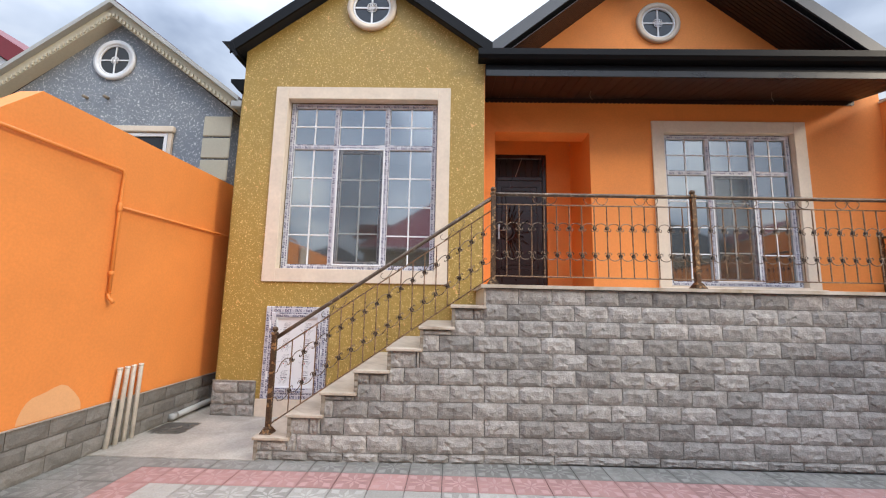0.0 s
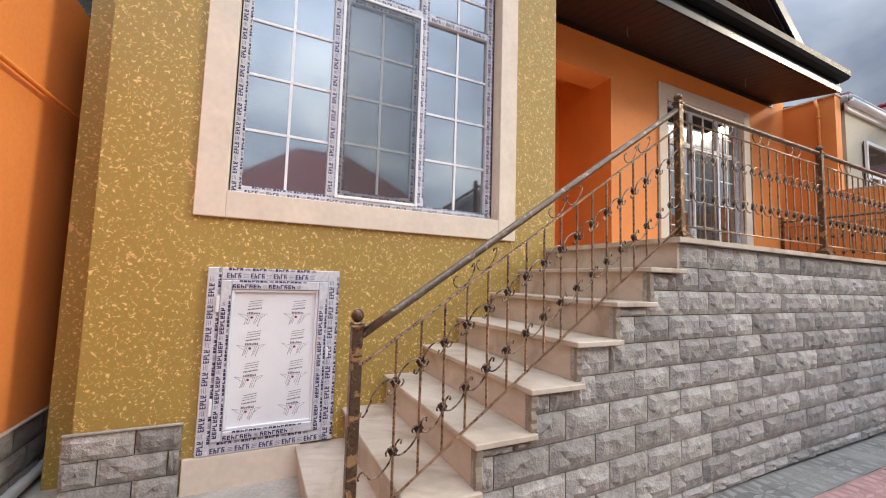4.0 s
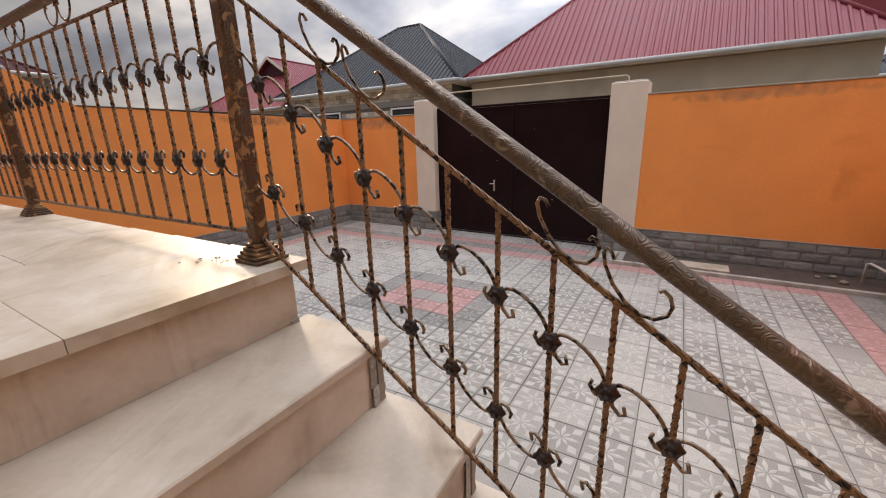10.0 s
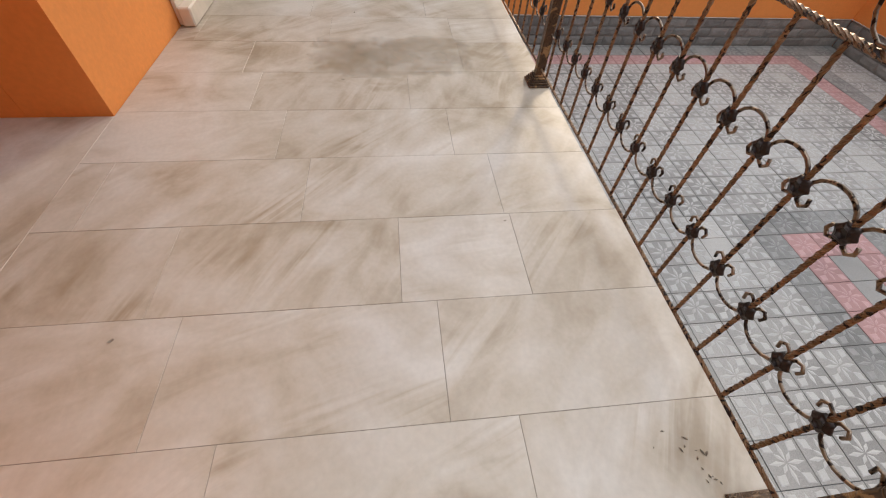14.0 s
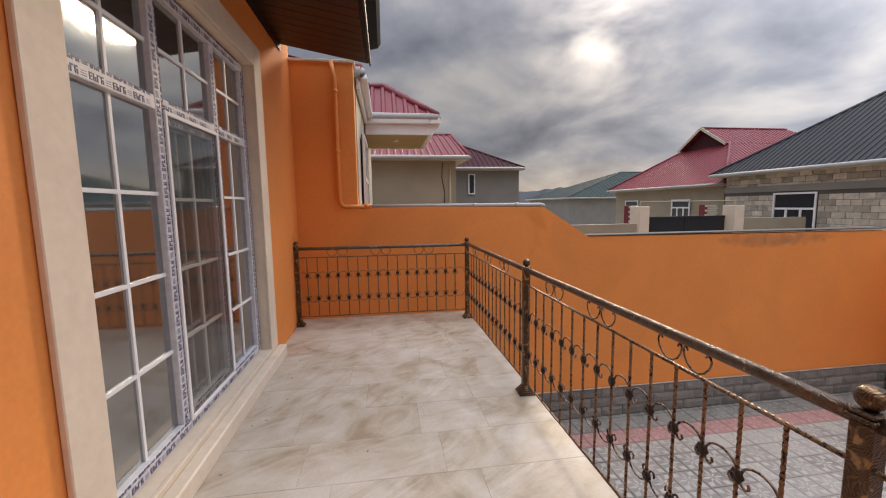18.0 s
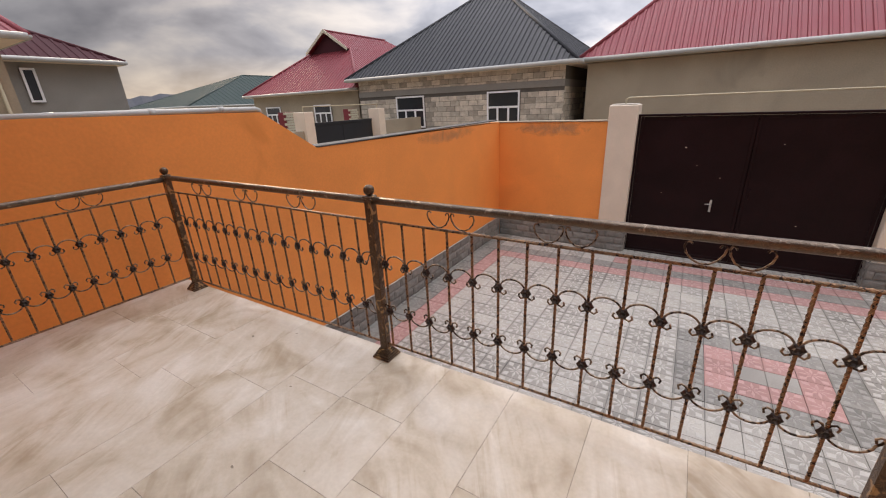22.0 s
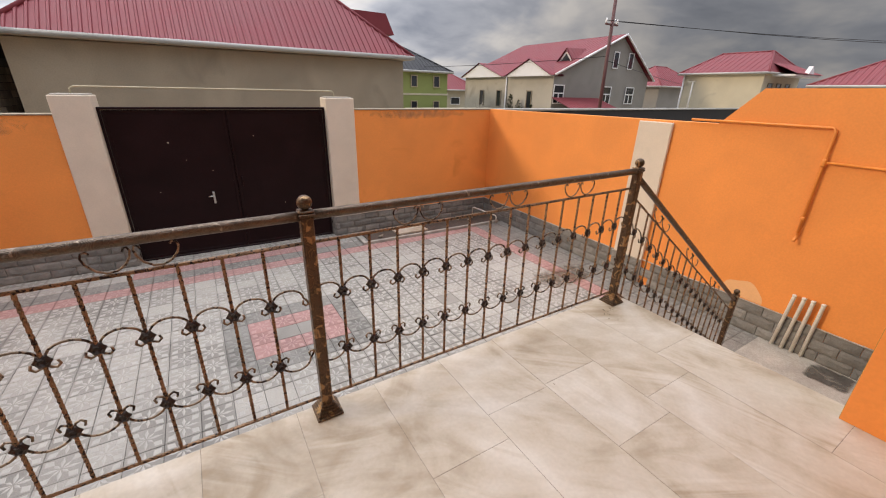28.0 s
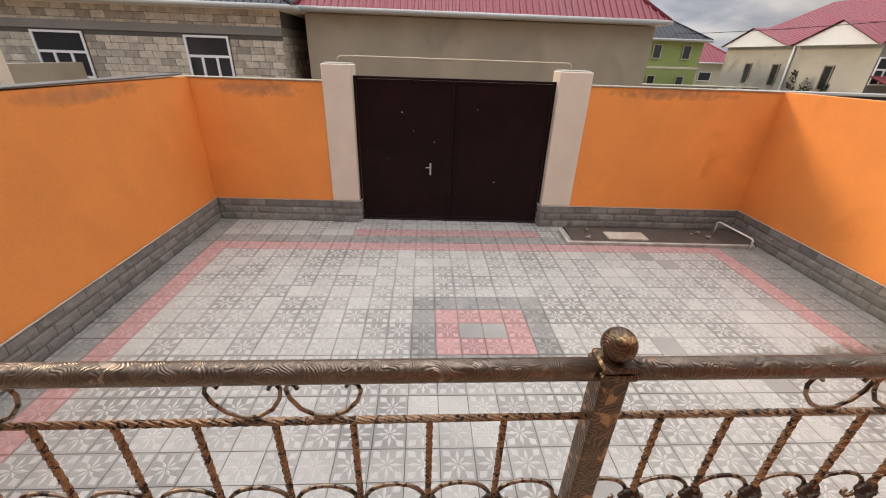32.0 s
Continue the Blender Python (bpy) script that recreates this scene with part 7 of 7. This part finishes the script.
# ---- terrace slabs ----
SL_X = 0.363
terrace = thing("terrace_floor", "beige veined limestone slab floor of the terrace", "floor", 4, 5, H, kind="structure")
x = NOSE - 0.02
i = 0
while x < XE - 0.01:
    x1 = min(XE - 0.001, x + (SL_X if i else 0.40))
    y = front(x) - 0.03
    lengths = [(0.44, 0.75, 0.75, 0.4), (0.43, 0.42, 0.75, 0.75), (0.75, 0.75, 0.7), (0.58, 0.75, 0.75, 0.3)][(i * 7 + 3) % 4]
    for w in lengths:
        y1 = min(YO - 0.003, y + w)
        if YO - y1 < 0.06:
            y1 = YO - 0.003
        if y1 - y > 0.02:
            dz = random.uniform(-0.0012, 0.0)
            part("slab", Geo().box(x + 0.0007, x1 - 0.0007, y + 0.0007, y1 - 0.0007, H - 0.033, H + dz, 0.0007), LIMESTONE, terrace)
        y = y1
        if y >= YO - 0.004:
            break
    x = x1
    i += 1
part("grout", Geo().box(NOSE + 0.03, XE - 0.004, front(NOSE) + 0.03, YO - 0.01, H - 0.0335, H - 0.0022), GROUT, terrace, "pale cement in the joints")
structure("niche_floor", Geo().box(NICHE[0] + 0.002, NICHE[1] - 0.002, YO - 0.002, NB + 0.15, H - 0.039, H - 0.002, 0.002), LIMESTONE, "beige limestone threshold in the door niche", "floor")

# bits of dry leaf and grit on the slabs
for i in range(26):
    x, y = (random.uniform(3.4, 6.3), YO - 0.12 - abs(random.gauss(0, 0.12))) if i < 12 else (random.uniform(1.2, 6.6), random.uniform(4.1, 5.9))
    r = random.uniform(0.005, 0.014)
    pts = [(r * random.uniform(0.6, 1.2) * math.cos(a), 0.5 * r * random.uniform(0.6, 1.2) * math.sin(a), 0.0006 + 0.002 * random.random()) for a in [k * math.pi / 3 for k in range(6)]]
    lf = part("leaf_bit", Geo().add(pts + [(0, 0, 0.0004)], [(k, (k + 1) % 6, 6) for k in range(6)]), RAWEDGE)
    lf.matrix_basis = pose(x, y, H + 0.0005, 0, 0, random.uniform(0, 360))
    tagged(lf, "small dry brown leaf scrap on the terrace floor", "leaf", "leaf scraps")

# ---- yard paving ----
def star_tile(kind):
    """A square tile with a flower of thin petals and four pale corner fields in low relief; origin at its middle, top at z = 0."""
    g = Geo()
    s = TILE / 2 - 0.0023
    g.box(-s, s, -s, s, -0.02, 0.0, 0.002)
    if kind != "plain":
        for k in range(8):
            a = k * math.pi / 4
            c, d = math.cos(a), math.sin(a)
            r1, w, r0 = (0.128, 0.0155, 0.008) if k % 2 == 0 else (0.082, 0.013, 0.008)
            m = r1 * 0.55
            p = [(r0, 0), (m, -w), (r1, 0), (m, w)]
            v = [(u * c - q * d, u * d + q * c, 0.0003) for u, q in p] + [(m * c, m * d, 0.0045)]
            g.add(v, [(0, 1, 4), (1, 2, 4), (2, 3, 4), (3, 0, 4)], 2)
        for sx in (-1, 1):
            for sy in (-1, 1):
                lo = [(0.060, 0.052), (0.118, 0.066), (0.124, 0.124), (0.066, 0.118)]
                hi = [(0.066, 0.059), (0.112, 0.071), (0.117, 0.117), (0.071, 0.112)]
                v = [(sx * x, sy * y, 0.0003) for x, y in lo] + [(sx * x, sy * y, 0.0028) for x, y in hi]
                f = [(4, 5, 6, 7), (0, 1, 5, 4), (1, 2, 6, 5), (2, 3, 7, 6), (3, 0, 4, 7)]
                g.add(v, f if sx * sy > 0 else [q[::-1] for q in f], 1)
    return g


KIND = {"grey": (TILEGREY, PETAL, RIDGE), "plain": (TILEGREY, PETAL, RIDGE), "red": (TILERED, REDRELIEF, REDRELIEF), "dark": (TILEDARK, PETALDARK, PETALDARK)}
TILE_MESH = {k: star_tile("plain" if k == "plain" else "star").mesh("paving_tile", *m) for k, m in KIND.items()}
paving = thing("yard_paving", "grey flower-relief paving tiles with red and dark borders", "paving", 2.2, 0.7, 0, kind="structure")
X0, Y0 = 3.07, 0.28
nearest, rest = 0, {k: Geo() for k in KIND}
for i in range(-21, 15):
    for j in range(-11, 13):
        cx, cy = X0 + (i + 0.5) * TILE, Y0 + (j + 0.5) * TILE
        if cx - TILE / 2 > XE - 0.02 or cx + TILE / 2 < XW + 0.02 or cy - TILE / 2 > YT or cy + TILE / 2 < YG - 0.1:
            continue
        if cx < 0.55 and cy < -1.75:
            continue
        kind = "grey" if random.random() < 0.985 else "plain"
        ring_x, ring_y = i in (12, -18), j in (-7, 11)
        if (ring_x and -7 <= j <= 11) or (ring_y and -18 <= i <= 12):
            kind = "red"
        elif i > 12 or i < -18 or j == -8 or j > 11:
            kind = "dark"
        elif -5 <= i <= 0 and -1 <= j <= 3:
            inner = -4 <= i <= -1 and 0 <= j <= 2
            kind = ("plain" if i in (-3, -2) and j == 1 else "red") if inner else "dark"
        elif j < -8:
            kind = "red" if 4.45 > cx > 1.0 and j == -9 else "grey"
        elif i < -7 and random.random() < 0.04:
            kind = "plain"
        near = -0.5 < cx < 5.6 and cy > 0.2
        tilt = random.uniform(-0.25, 0.25)
        if near and nearest < 300:
            t = part("paving_tile", TILE_MESH[kind], TILEGREY)
            t.parent = paving
            t.matrix_basis = paving.matrix_basis.inverted() @ pose(cx, cy, random.uniform(-0.002, 0.001), tilt, random.uniform(-0.25, 0.25), random.choice((0, 90)))
            nearest += 1
        else:
            g = star_tile("plain" if kind == "plain" else "star")
            hz = random.uniform(-0.002, 0.001)
            w = min(cx + TILE / 2, XE - 0.005) - cx
            rest[kind].add([(cx + p[0], cy + p[1], p[2] + hz) for p in g.v], g.f[:26], 0)
            if len(g.f) > 26:
                pts = [(cx + p[0], cy + p[1], p[2] + hz) for p in g.v]
                rest[kind].add(pts, [q for q, k in zip(g.f, g.m) if k == 2], 2)
                rest[kind].add(pts, [q for q, k in zip(g.f, g.m) if k == 1], 1)
for k, g in rest.items():
    if g.v:
        m = (TILEGREYJ, PETAL, RIDGE) if k in ("grey", "plain") else KIND[k]
        tagged(part("paving_field", g, m, paving), kind="stuff")
